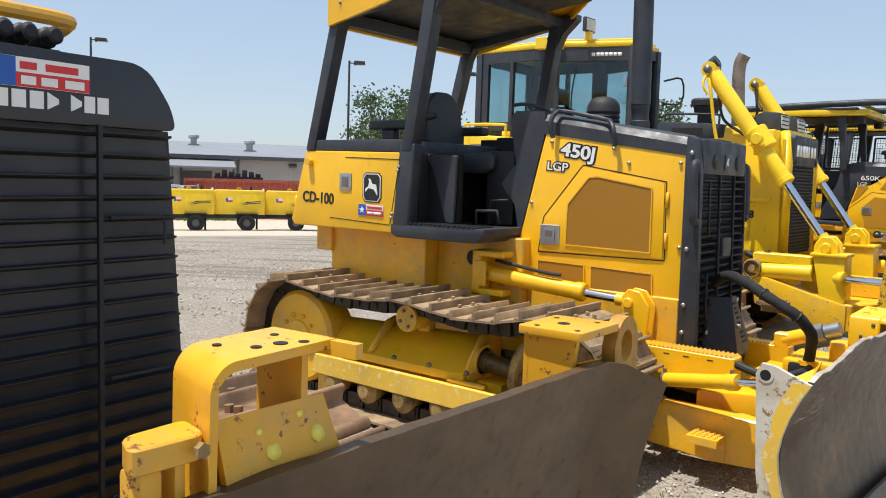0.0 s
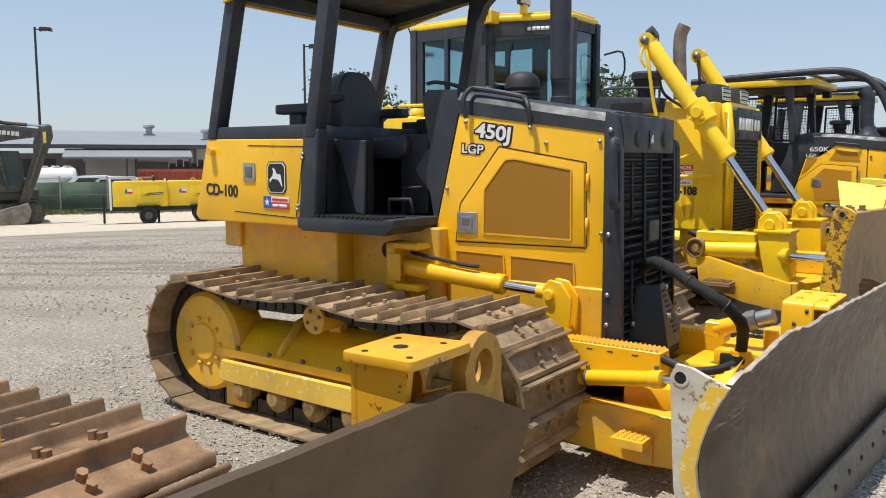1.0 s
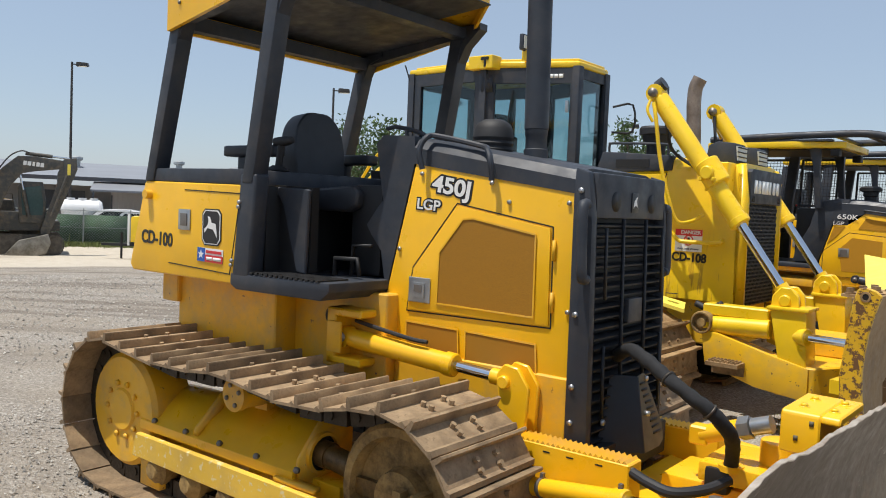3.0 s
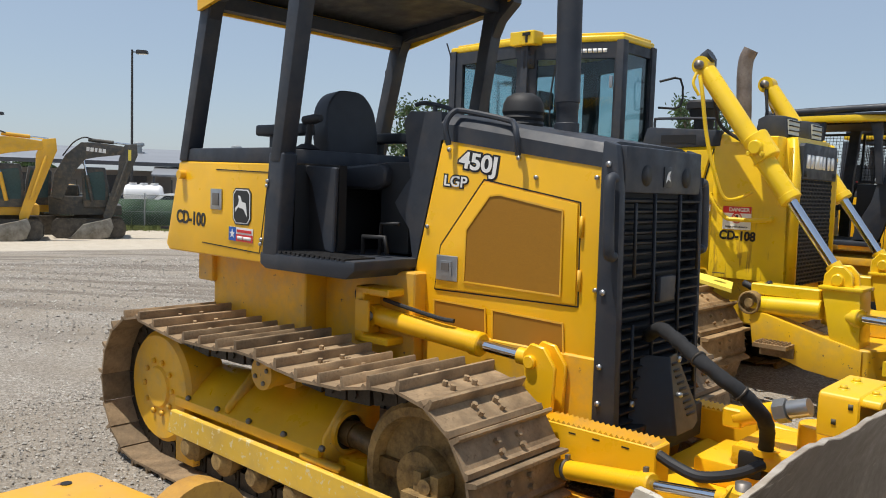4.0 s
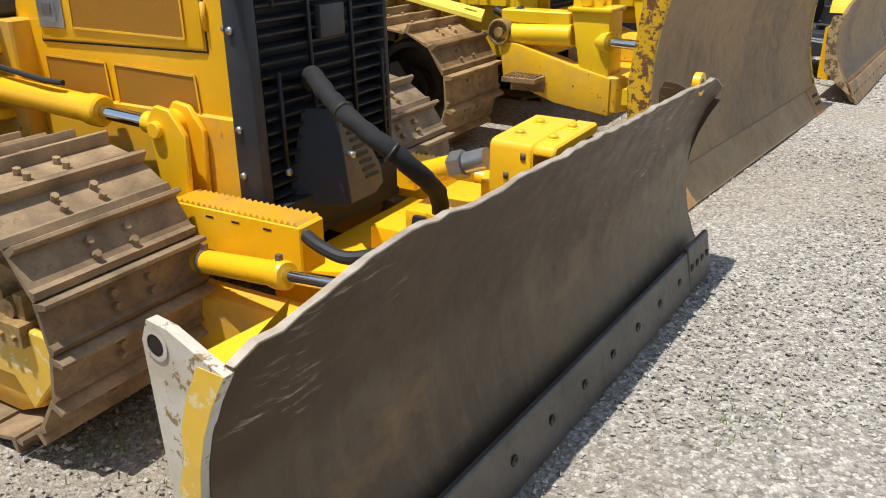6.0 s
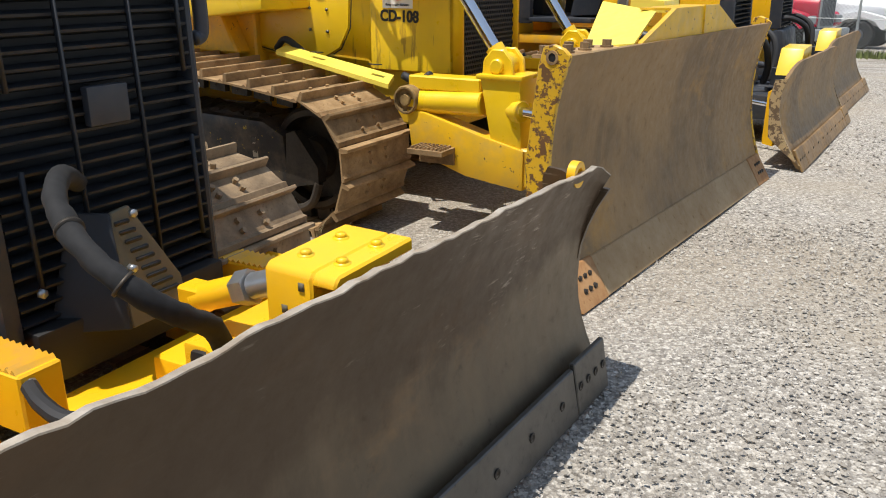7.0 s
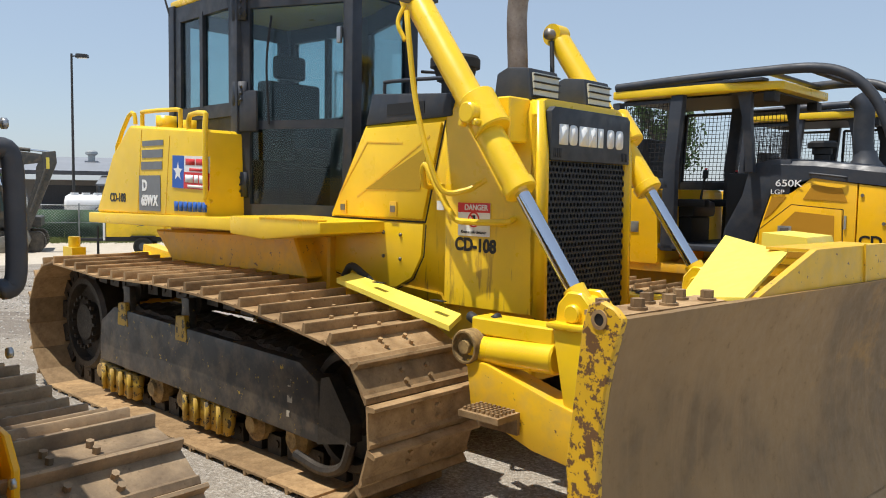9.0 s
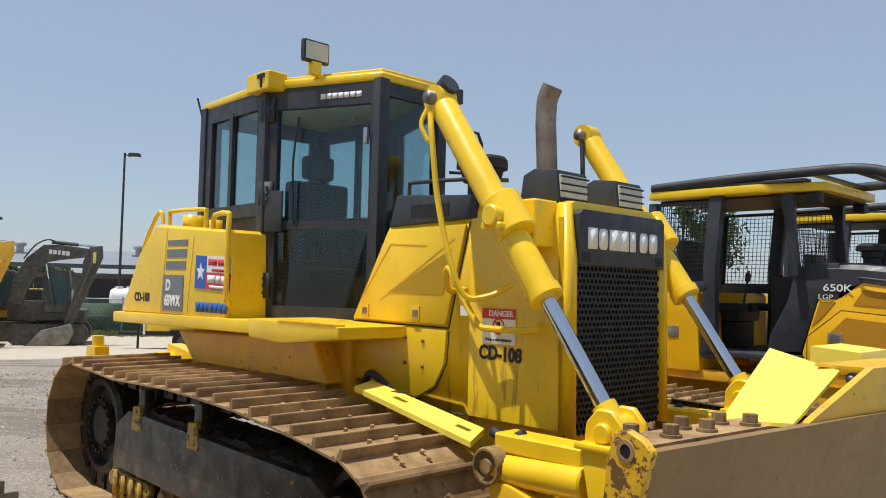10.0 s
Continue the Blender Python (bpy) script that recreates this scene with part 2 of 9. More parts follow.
def ring(bm, p, q, r_out, r_in, n=24):
    """A washer or short tube from p to q."""
    p, q = Vector(p), Vector(q)
    rot = (q - p).to_track_quat("Z", "Y").to_matrix()
    rows = []
    for c, r in ((p, r_out), (q, r_out), (q, r_in), (p, r_in)):
        rows.append([bm.verts.new(c + rot @ Vector((r * math.cos(2 * math.pi * i / n), r * math.sin(2 * math.pi * i / n), 0))) for i in range(n)])
    fs = []
    for k in range(4):
        a, b = rows[k], rows[(k + 1) % 4]
        for i in range(n):
            fs.append(bm.faces.new((a[i], a[(i + 1) % n], b[(i + 1) % n], b[i])))
    bmesh.ops.recalc_face_normals(bm, faces=fs)


def smooth_line(pts, per=6):
    """A rounder line through the given points."""
    pts = [Vector(p) for p in pts]
    if len(pts) < 3:
        return pts
    out = []
    ext = [2 * pts[0] - pts[1]] + pts + [2 * pts[-1] - pts[-2]]
    for i in range(1, len(ext) - 2):
        a, b, c, d = ext[i - 1:i + 3]
        for k in range(per):
            t = k / per
            out.append(0.5 * ((2 * b) + (c - a) * t + (2 * a - 5 * b + 4 * c - d) * t * t + (3 * b - a - 3 * c + d) * t ** 3))
    out.append(pts[-1])
    return out


def tube(bm, pts, r, n=10, per=6, square=False):
    line = smooth_line(pts, per) if per > 1 else [Vector(p) for p in pts]
    rows = []
    up = Vector((0.013, 0.021, 1.0))
    for i, p in enumerate(line):
        d = (line[min(i + 1, len(line) - 1)] - line[max(i - 1, 0)]).normalized()
        if abs(d.dot(up)) > 0.97:
            up = Vector((1.0, 0.02, 0.01))
        s = d.cross(up).normalized()
        u = s.cross(d).normalized()
        up = u
        k = 4 if square else n
        off = math.pi / 4 if square else 0
        rows.append([bm.verts.new(p + r * (math.cos(2 * math.pi * j / k + off) * s + math.sin(2 * math.pi * j / k + off) * u)) for j in range(k)])
    fs = []
    for a, b in zip(rows, rows[1:]):
        for j in range(len(a)):
            fs.append(bm.faces.new((a[j], a[(j + 1) % len(a)], b[(j + 1) % len(a)], b[j])))
    fs += [bm.faces.new(rows[0]), bm.faces.new(rows[-1][::-1])]
    bmesh.ops.recalc_face_normals(bm, faces=fs)


def lathe(bm, c, axis, prof, n=24):
    """Spins a profile of (distance along axis, radius) about an axis through c."""
    c = Vector(c)
    rot = Vector(axis).to_track_quat("Z", "Y").to_matrix()
    rows = [[bm.verts.new(c + rot @ Vector((r * math.cos(2 * math.pi * i / n), r * math.sin(2 * math.pi * i / n), h))) for i in range(n)] for h, r in prof]
    fs = []
    for a, b in zip(rows, rows[1:]):
        for i in range(n):
            fs.append(bm.faces.new((a[i], a[(i + 1) % n], b[(i + 1) % n], b[i])))
    fs += [bm.faces.new(rows[0]), bm.faces.new(rows[-1][::-1])]
    bmesh.ops.recalc_face_normals(bm, faces=fs)


def soften(bm, w, seg=2, angle=25):
    edges = [e for e in bm.edges if len(e.link_faces) == 2 and e.calc_face_angle(0) > radians(angle)]
    bmesh.ops.bevel(bm, geom=edges, offset=w, segments=seg, profile=0.6, affect="EDGES", clamp_overlap=True)


def rounded(pts, r, seg=5):
    """A polygon with its corners rounded."""
    out = []
    k = len(pts)
    for i in range(k):
        p, a, c = Vector(pts[i]), Vector(pts[i - 1]), Vector(pts[(i + 1) % k])
        da, dc = (a - p), (c - p)
        ra = min(r, da.length * 0.45, dc.length * 0.45)
        s, e = p + da.normalized() * ra, p + dc.normalized() * ra
        for j in range(seg + 1):
            u = j / seg
            out.append(tuple(s * (1 - u) ** 2 + 2 * p * u * (1 - u) + e * u * u))
    return out


def mesh_of(name, bm, material, round_=True):
    me = bpy.data.meshes.new(name)
    if round_:
        for f in bm.faces:
            f.smooth = True
        for e in bm.edges:
            if len(e.link_faces) == 2 and e.calc_face_angle(0) > radians(32):
                e.smooth = False
    bm.to_mesh(me)
    bm.free()
    me.materials.append(material)
    return me


def part(name, bm, material, parent, label="", kind=""):
    ob = new(name, mesh_of(name, bm, material))
    ob.parent = parent
    return tagged(ob, label, kind=kind)


def thing(name, label, category, m=None, group="", kind=""):
    ob = new(name)
    ob.empty_display_size = 0.2
    ob.matrix_world = m or Matrix()
    return tagged(ob, label, category, group, kind)


def solid(name, bm, material, label, category, m=None, group="", kind=""):
    ob = new(name, mesh_of(name, bm, material))
    if m:
        ob.matrix_world = m
    return tagged(ob, label, category, group, kind)


def one(fn, *a, soft=0, **k):
    """A bmesh made by one helper, its edges softened."""
    bm = bmesh.new()
    fn(bm, *a, **k)
    if soft:
        soften(bm, soft)
    return bm


def side_frame(x, y, z, lean=0.0, facing=-1):
    """The frame for writing on an upright side that looks to y * facing: text runs to the reader's right."""
    rz = 0 if facing < 0 else 180
    return pose(x, y, z, 90, 0, rz) @ pose(0, 0, 0, 0, 0, lean)


def lettering(text, size, m, material, parent, name="lettering", bold=0.0, squeeze=1.0):
    cu = bpy.data.curves.new(name, "FONT")
    cu.body, cu.size, cu.extrude, cu.offset = text, size, 0.0015, bold
    cu.align_x, cu.align_y = "CENTER", "CENTER"
    tmp = bpy.data.objects.new(name, cu)
    scene.collection.objects.link(tmp)
    bpy.context.view_layer.update()
    me = bpy.data.meshes.new_from_object(tmp.evaluated_get(bpy.context.evaluated_depsgraph_get()))
    bpy.data.objects.remove(tmp)
    me.transform(m @ Matrix.Diagonal((squeeze, 1, 1, 1)))
    me.materials.clear()
    me.materials.append(material)
    ob = new(name, me)
    ob.parent = parent
    return ob


def plate(m, w, h, t=0.003):
    """A thin plate centred on the frame m, its face at t."""
    bm = bmesh.new()
    box(bm, -w / 2, w / 2, -h / 2, h / 2, 0, t, m)
    return bm


def bars(m, rows):
    """Bars for writing that is not to be read: rows of (x, y, w, h) in the frame m."""
    bm = bmesh.new()
    for x, y, w, h in rows:
        box(bm, x - w / 2, x + w / 2, y - h / 2, y + h / 2, 0, 0.0015, m)
    return bm


# ---- ground ----
def ground_z(x, y):
    r = math.hypot(x - 4.0, y - 9.0)
    t = min(1, max(0, (r - 8.0) / 27.0))
    return -1.08 * t * t * (3 - 2 * t)


def graded(lo, hi, c, fine, n_far):
    """Coordinates that are close together within fine of c and spread out to lo and hi."""
    mid = [c - fine + 2 * fine * k / 60 for k in range(61)]
    left = [c - fine - (c - fine - lo) * (k / n_far) ** 2.2 for k in range(n_far, 0, -1)]
    right = [c + fine + (hi - c - fine) * (k / n_far) ** 2.2 for k in range(1, n_far + 1)]
    return left + mid + right


def gravel_material():
    m, n, l, b = tree("crushed_gravel")
    tc = n.new("ShaderNodeTexCoord")
    vo = n.new("ShaderNodeTexVoronoi")
    vo.inputs["Scale"].default_value = 64.0
    # crooked outlines for the stones
    wv = n.new("ShaderNodeTexNoise")
    wv.inputs["Scale"].default_value, wv.inputs["Detail"].default_value = 95.0, 3.0
    l.new(tc.outputs["Object"], wv.inputs["Vector"])
    sc = n.new("ShaderNodeVectorMath")
    sc.operation = "MULTIPLY_ADD"
    sc.inputs[1].default_value = (0.022, 0.022, 0.022)
    l.new(wv.outputs["Color"], sc.inputs[0])
    l.new(tc.outputs["Object"], sc.inputs[2])
    l.new(sc.outputs[0], vo.inputs["Vector"])
    sep = n.new("ShaderNodeSeparateColor")
    l.new(vo.outputs["Color"], sep.inputs[0])
    stone = ramp(n, l, sep.outputs[0], [(0.0, (0.17, 0.155, 0.135)), (0.25, (0.33, 0.305, 0.275)), (0.6, (0.43, 0.395, 0.345)), (1.0, (0.68, 0.64, 0.58))])
    gap = ramp(n, l, vo.outputs["Distance"], [(0.42, g3(0.0)), (0.85, g3(0.6))])
    col = mix(n, l, gap, stone, (0.17, 0.15, 0.125))
    patch = ramp(n, l, noise_node(n, l, 0.55, 5, 0.6), [(0.42, g3(0.0)), (0.66, g3(0.55))])
    col = mix(n, l, patch, col, (0.36, 0.30, 0.22))
    # damp brown fines among the stones, thickest on the low side of the yard
    side = n.new("ShaderNodeVectorMath")
    side.operation = "DOT_PRODUCT"
    side.inputs[1].default_value = (1.0, -0.15, 0)
    l.new(tc.outputs["Object"], side.inputs[0])
    damp = n.new("ShaderNodeMapRange")
    damp.inputs[1].default_value, damp.inputs[2].default_value = 3.6, -0.5
    damp.inputs[3].default_value, damp.inputs[4].default_value = 0.0, 0.62
    l.new(side.outputs["Value"], damp.inputs[0])
    fines = n.new("ShaderNodeMath")
    fines.operation = "MULTIPLY"
    l.new(damp.outputs[0], fines.inputs[0])
    l.new(ramp(n, l, noise_node(n, l, 1.3, 7, 0.7), [(0.25, g3(0.35)), (0.65, g3(1.0))]), fines.inputs[1])
    col = mix(n, l, fines.outputs[0], col, (0.20, 0.165, 0.125))
    # pressed wheel and crawler lanes on the far part of the yard
    lanes = ramp(n, l, noise_node(n, l, 1.0, 4, 0.6, stretch=(0.22, 1.6, 1.0)), [(0.50, g3(0.0)), (0.58, g3(0.85))])
    xyz = n.new("ShaderNodeSeparateXYZ")
    l.new(tc.outputs["Object"], xyz.inputs[0])
    dot = n.new("ShaderNodeVectorMath")
    dot.operation = "DOT_PRODUCT"
    dot.inputs[1].default_value = (-0.485, 0.874, 0)
    l.new(tc.outputs["Object"], dot.inputs[0])
    far = n.new("ShaderNodeMapRange")
    far.inputs[1].default_value, far.inputs[2].default_value = 9.0, 13.0
    l.new(dot.outputs["Value"], far.inputs[0])
    mul = n.new("ShaderNodeMath")
    mul.operation = "MULTIPLY"
    l.new(far.outputs[0], mul.inputs[0])
    l.new(lanes, mul.inputs[1])
    col = mix(n, l, mul.outputs[0], col, (0.17, 0.14, 0.11))
    # pale caliche drive beyond the gravel
    wob = n.new("ShaderNodeMath")
    wob.operation = "MULTIPLY_ADD"
    wob.inputs[1].default_value = 2.0
    l.new(noise_node(n, l, 0.8, 4), wob.inputs[0])
    l.new(dot.outputs["Value"], wob.inputs[2])
    band = n.new("ShaderNodeMapRange")
    band.inputs[1].default_value, band.inputs[2].default_value = 26.5, 27.6
    l.new(wob.outputs[0], band.inputs[0])
    dirt = ramp(n, l, noise_node(n, l, 3.0, 6), [(0.3, (0.46, 0.40, 0.31)), (0.7, (0.56, 0.50, 0.41))])
    col = mix(n, l, band.outputs[0], col, dirt)
    l.new(col, b.inputs["Base Color"])
    b.inputs["Roughness"].default_value = 0.95
    bump(n, l, b, vo.outputs["Distance"], 0.75, 0.014)
    return m


GRAVEL = gravel_material()
xs, ys = graded(-900, 900, 4.0, 16.0, 26), graded(-900, 1200, 9.0, 16.0, 26)
verts, faces = [], []
for yv in ys:
    for xv in xs:
        near_ = max(0.0, 1 - math.hypot(xv - 4, yv - 8) / 25)
        dz = 0.025 * near_ * noise.noise((xv * 0.7, yv * 0.7, 0)) + 0.012 * near_ * noise.noise((xv * 2.3, yv * 2.3, 4))
        verts.append((xv, yv, ground_z(xv, yv) + dz - 0.012))
nx = len(xs)
for r in range(len(ys) - 1):
    for c in range(nx - 1):
        faces.append((r * nx + c, r * nx + c + 1, (r + 1) * nx + c + 1, (r + 1) * nx + c))
me = bpy.data.meshes.new("ground")
me.from_pydata(verts, [], faces)
me.polygons.foreach_set("use_smooth", [True] * len(faces))
me.materials.append(GRAVEL)
tagged(new("ground", me), "grey crushed gravel yard with a pale dirt drive", "ground", kind="structure")


# ---- crawler tracks and blades, common to all the machines ----
def loop_points(cr, r1, ci, r2, tops, step):
    """Evenly spaced (x, z, angle) round a crawler loop: sprocket, idler, and the sag of the upper run."""
    pts = []
    for k in range(25):
        a = radians(90 + 180 * k / 24)
        pts.append((cr[0] + r1 * math.cos(a), cr[1] + r1 * math.sin(a)))
    for k in range(25):
        a = radians(-90 + 180 * k / 24)
        pts.append((ci[0] + r2 * math.cos(a), ci[1] + r2 * math.sin(a)))
    pts += tops
    pts.append(pts[0])
    seg = [math.dist(a, c) for a, c in zip(pts, pts[1:])]
    total = sum(seg)
    count = round(total / step)
    out = []
    for i in range(count):
        d = (i + 0.4) * total / count
        k = 0
        while d > seg[k]:
            d -= seg[k]
            k += 1
        a, c = pts[k], pts[k + 1]
        t = d / seg[k]
        out.append((a[0] + (c[0] - a[0]) * t, a[1] + (c[1] - a[1]) * t, math.atan2(c[1] - a[1], c[0] - a[0])))
    return out


def shoe_mesh(name, pitch, width, tall, material):
    """One track shoe: plate, tall grouser bar, rolled lip, four bolt heads."""
    bm = bmesh.new()
    w = width / 2
    prism(bm, [(-pitch * 0.52, 0.0), (-pitch * 0.52, 0.013), (-pitch * 0.40, 0.026), (-pitch * 0.30, 0.013), (pitch * 0.34, 0.013),
               (pitch * 0.36, tall * 0.9), (pitch * 0.38, tall), (pitch * 0.45, tall), (pitch * 0.47, tall * 0.9), (pitch * 0.49, 0.0)], "y", -w, w)
    for sx in (-0.16, 0.12):
        for sy in (-0.065, 0.065):
            cyl(bm, (pitch * sx, sy * width / 0.57, 0.012), (pitch * sx, sy * width / 0.57, 0.034), 0.0125, 6)
    return mesh_of(name, bm, material)


def track(parent, name, loop, y, shoe, width, link_r=0.055):
    """A crawler: the greasy chain as one mesh, and each shoe on it."""
    bm = bmesh.new()
    for x, z, a in loop:
        m = Matrix.Translation((x, y, z)) @ Matrix.Rotation(-a, 4, "Y")
        for s in (-0.10, 0.10):
            box(bm, -0.07, 0.07, s - 0.022, s + 0.022, 0.002, link_r * 1.7, m)
        cyl(bm, m @ Vector((0.03, -0.13, link_r)), m @ Vector((0.03, 0.13, link_r)), 0.024, 8)
    t = part(name, bm, CHAIN, parent, "dark greasy steel track chain", "stuff")
    for x, z, a in loop:
        ob = new("track_shoe", shoe)
        ob.parent = t
        c, s = math.cos(a), math.sin(a)
        ob.matrix_basis = Matrix(((c, 0, s, x), (0, -1, 0, y), (s, 0, -c, z), (0, 0, 0, 1)))
    return t


def disc(bm, c, r, y0, y1, prof=None, n=32):
    """A wheel about the y axis, from y0 to y1, with a raised rim and hub on its outer side."""
    prof = prof or [(y0, r * 0.3), (y0, r), (y1 * 0.9 + y0 * 0.1, r), (y1, r * 0.93), (y1, r * 0.82), (y1 * 0.75 + y0 * 0.25, r * 0.78), (y1 * 0.75 + y0 * 0.25, r * 0.42), (y1, r * 0.38), (y1, r * 0.05)]
    rows = []
    for yy, rr in prof:
        rows.append([bm.verts.new((c[0] + rr * math.cos(2 * math.pi * i / n), yy, c[1] + rr * math.sin(2 * math.pi * i / n))) for i in range(n)])
    fs = []
    for a, b in zip(rows, rows[1:]):
        for i in range(n):
            fs.append(bm.faces.new((a[i], a[(i + 1) % n], b[(i + 1) % n], b[i])))
    fs += [bm.faces.new(rows[0]), bm.faces.new(rows[-1][::-1])]
    bmesh.ops.recalc_face_normals(bm, faces=fs)


def bolt_head(bm, p, axis, r=0.012, h=0.01):
    a = Vector(axis).normalized()
    cyl(bm, Vector(p) - a * 0.002, Vector(p) + a * h, r, 6)


def blade_board(near, far, curve, top, thick=0.03, ny=40, ragged=0.0):
    """A dozer blade's curved board. near and far: (x, y) of its ends. curve(u): how far forward the face stands at the
    share u of its height; top(s): its height at the share s of its length."""
    bm = bmesh.new()
    a, c = Vector((*near, 0)), Vector((*far, 0))
    d = (c - a).normalized()
    fwd = Vector((d.y, -d.x, 0))
    rnd = random.Random(5)
    nu = 14
    front, back = [], []
    for i in range(ny + 1):
        s = i / ny
        h = top(s) + rnd.uniform(-ragged, ragged)
        p = a + (c - a) * s
        front.append([bm.verts.new(p + fwd * (curve(k / nu) + (rnd.uniform(-ragged, ragged) if k > nu - 2 else 0)) + Vector((0, 0, 0.02 + (h - 0.02) * k / nu))) for k in range(nu + 1)])
        back.append([bm.verts.new(p + fwd * (curve(k / nu) - thick) + Vector((0, 0, 0.02 + (h - 0.02) * k / nu))) for k in range(nu + 1)])
    fs = []
    for i in range(ny):
        for k in range(nu):
            fs.append(bm.faces.new((front[i][k], front[i + 1][k], front[i + 1][k + 1], front[i][k + 1])))
            fs.append(bm.faces.new((back[i][k], back[i][k + 1], back[i + 1][k + 1], back[i + 1][k])))
        for k in (0, nu):
            fs.append(bm.faces.new((front[i][k], back[i][k], back[i + 1][k], front[i + 1][k])))
    for i in (0, ny):
        for k in range(nu):
            fs.append(bm.faces.new((front[i][k], front[i][k + 1], back[i][k + 1], back[i][k])))
    bmesh.ops.recalc_face_normals(bm, faces=fs)
    return bm


def blade_frame(near, far, s, forward, z):
    """A frame on the blade's face at the share s: x along the blade, y up, z forward."""
    a, c = Vector((*near, 0)), Vector((*far, 0))
    d = (c - a).normalized()
    fwd = Vector((d.y, -d.x, 0))
    p = a + (c - a) * s + fwd * forward + Vector((0, 0, z))
    return Matrix(((d.x, 0, fwd.x, p.x), (d.y, 0, fwd.y, p.y), (0, 1, 0, p.z), (0, 0, 0, 1)))


def edge_plate(parent, name, near, far, s0, s1, x0, x1, h, material, label="", holes=0, t=0.022):
    """A length of cutting edge, leaning from x0 at its foot to x1 at its top, with countersunk bolts."""
    a, c = blade_frame(near, far, s0, 0, 0), blade_frame(near, far, s1, 0, 0)
    bm = bmesh.new()
    ring_ = [(0, 0.0, x0 - t), (0, 0.0, x0), (0, h, x1), (0, h, x1 - t)]
    loft(bm, [a @ Vector(p) for p in ring_], [c @ Vector(p) for p in ring_])
    soften(bm, 0.004, 1)
    ob = part(name, bm, material, parent, label)
    if holes:
        bm = bmesh.new()
        for k in range(holes):
            m = blade_frame(near, far, s0 + (s1 - s0) * (k + 0.5) / holes, (x0 + x1) / 2 - 0.001, h * 0.52)
            lathe(bm, m @ Vector((0, 0, 0)), (m.to_3x3() @ Vector((0, 0, 1))), [(0.0, 0.019), (0.003, 0.018), (0.003, 0.011), (0.0015, 0.010), (0.0015, 0.001)], 14)
        part("edge_bolt", bm, CHAIN, ob)
    return ob


def cylinder_arm(parent, p, q, share, r, body_mat, name="hydraulic_cylinder", eye_r=0.05, eye_axis=(0, 1, 0), eye_w=0.07):
    """A hydraulic cylinder from pin p to pin q: barrel over the share of its length, then the bright rod."""
    p, q = Vector(p), Vector(q)
    d = (q - p).normalized()
    g = p + (q - p) * share
    bm = bmesh.new()
    lathe(bm, p + d * r * 0.6, d, [(0, r * 0.55), (0.01, r * 0.95), (0.03, r), ((g - p).length - r * 0.6 - 0.06, r), ((g - p).length - r * 0.6 - 0.055, r * 1.14), ((g - p).length - r * 0.6 - 0.008, r * 1.14), ((g - p).length - r * 0.6, r * 1.0)], 24)
    e = Vector(eye_axis).normalized() * eye_w / 2
    cyl(bm, p - e, p + e, eye_r, 20)
    c = part(name, bm, body_mat, parent)
    bm = bmesh.new()
    cyl(bm, g - d * 0.02, q, r * 0.52, 20)
    part("rod", bm, CHROME, c, "bright chromed piston rod")
    bm = bmesh.new()
    cyl(bm, q - e, q + e, eye_r, 20)
    cyl(bm, q - d * eye_r * 1.7, q, r * 0.75, 16)
    part("rod_eye", bm, body_mat, c)
    bm = bmesh.new()
    for x in (p, q):
        cyl(bm, x - e * 1.7, x + e * 1.7, eye_r * 0.5, 14)
    part("pin", bm, BOLT, c)
    return c


# ---- the dark and yellow low-ground-pressure bulldozer ----
MJ = pose(1.3575, 7.4285, 0, 0, 0, -31)
dozer = thing("bulldozer", "yellow bulldozer with charcoal canopy frame, parked on gravel", "bulldozer", MJ, "bulldozers in the row")


def screen(parent, name, corners, y, material=MESH_Y):
    """A perforated screen panel on a side at y: sunk sheet with fine ribs."""
    bm = bmesh.new()
    prism(bm, corners, "y", y - 0.002, y + 0.004)
    return part(name, bm, material, parent, "perforated yellow screen")


def outline(parent, name, pts, y, w, material, closed=True):
    """A thin dark joint that follows points (x, z) on a side at y."""
    bm = bmesh.new()
    line = pts + [pts[0]] if closed else pts
    for a, c in zip(line, line[1:]):
        d = Vector((c[0] - a[0], c[1] - a[1])).normalized()
        nx, nz = -d.y * w / 2, d.x * w / 2
        prism(bm, [(a[0] + nx, a[1] + nz), (c[0] + nx, c[1] + nz), (c[0] - nx, c[1] - nz), (a[0] - nx, a[1] - nz)], "y", y - 0.0015, y + 0.001)
    return part(name, bm, material, parent)


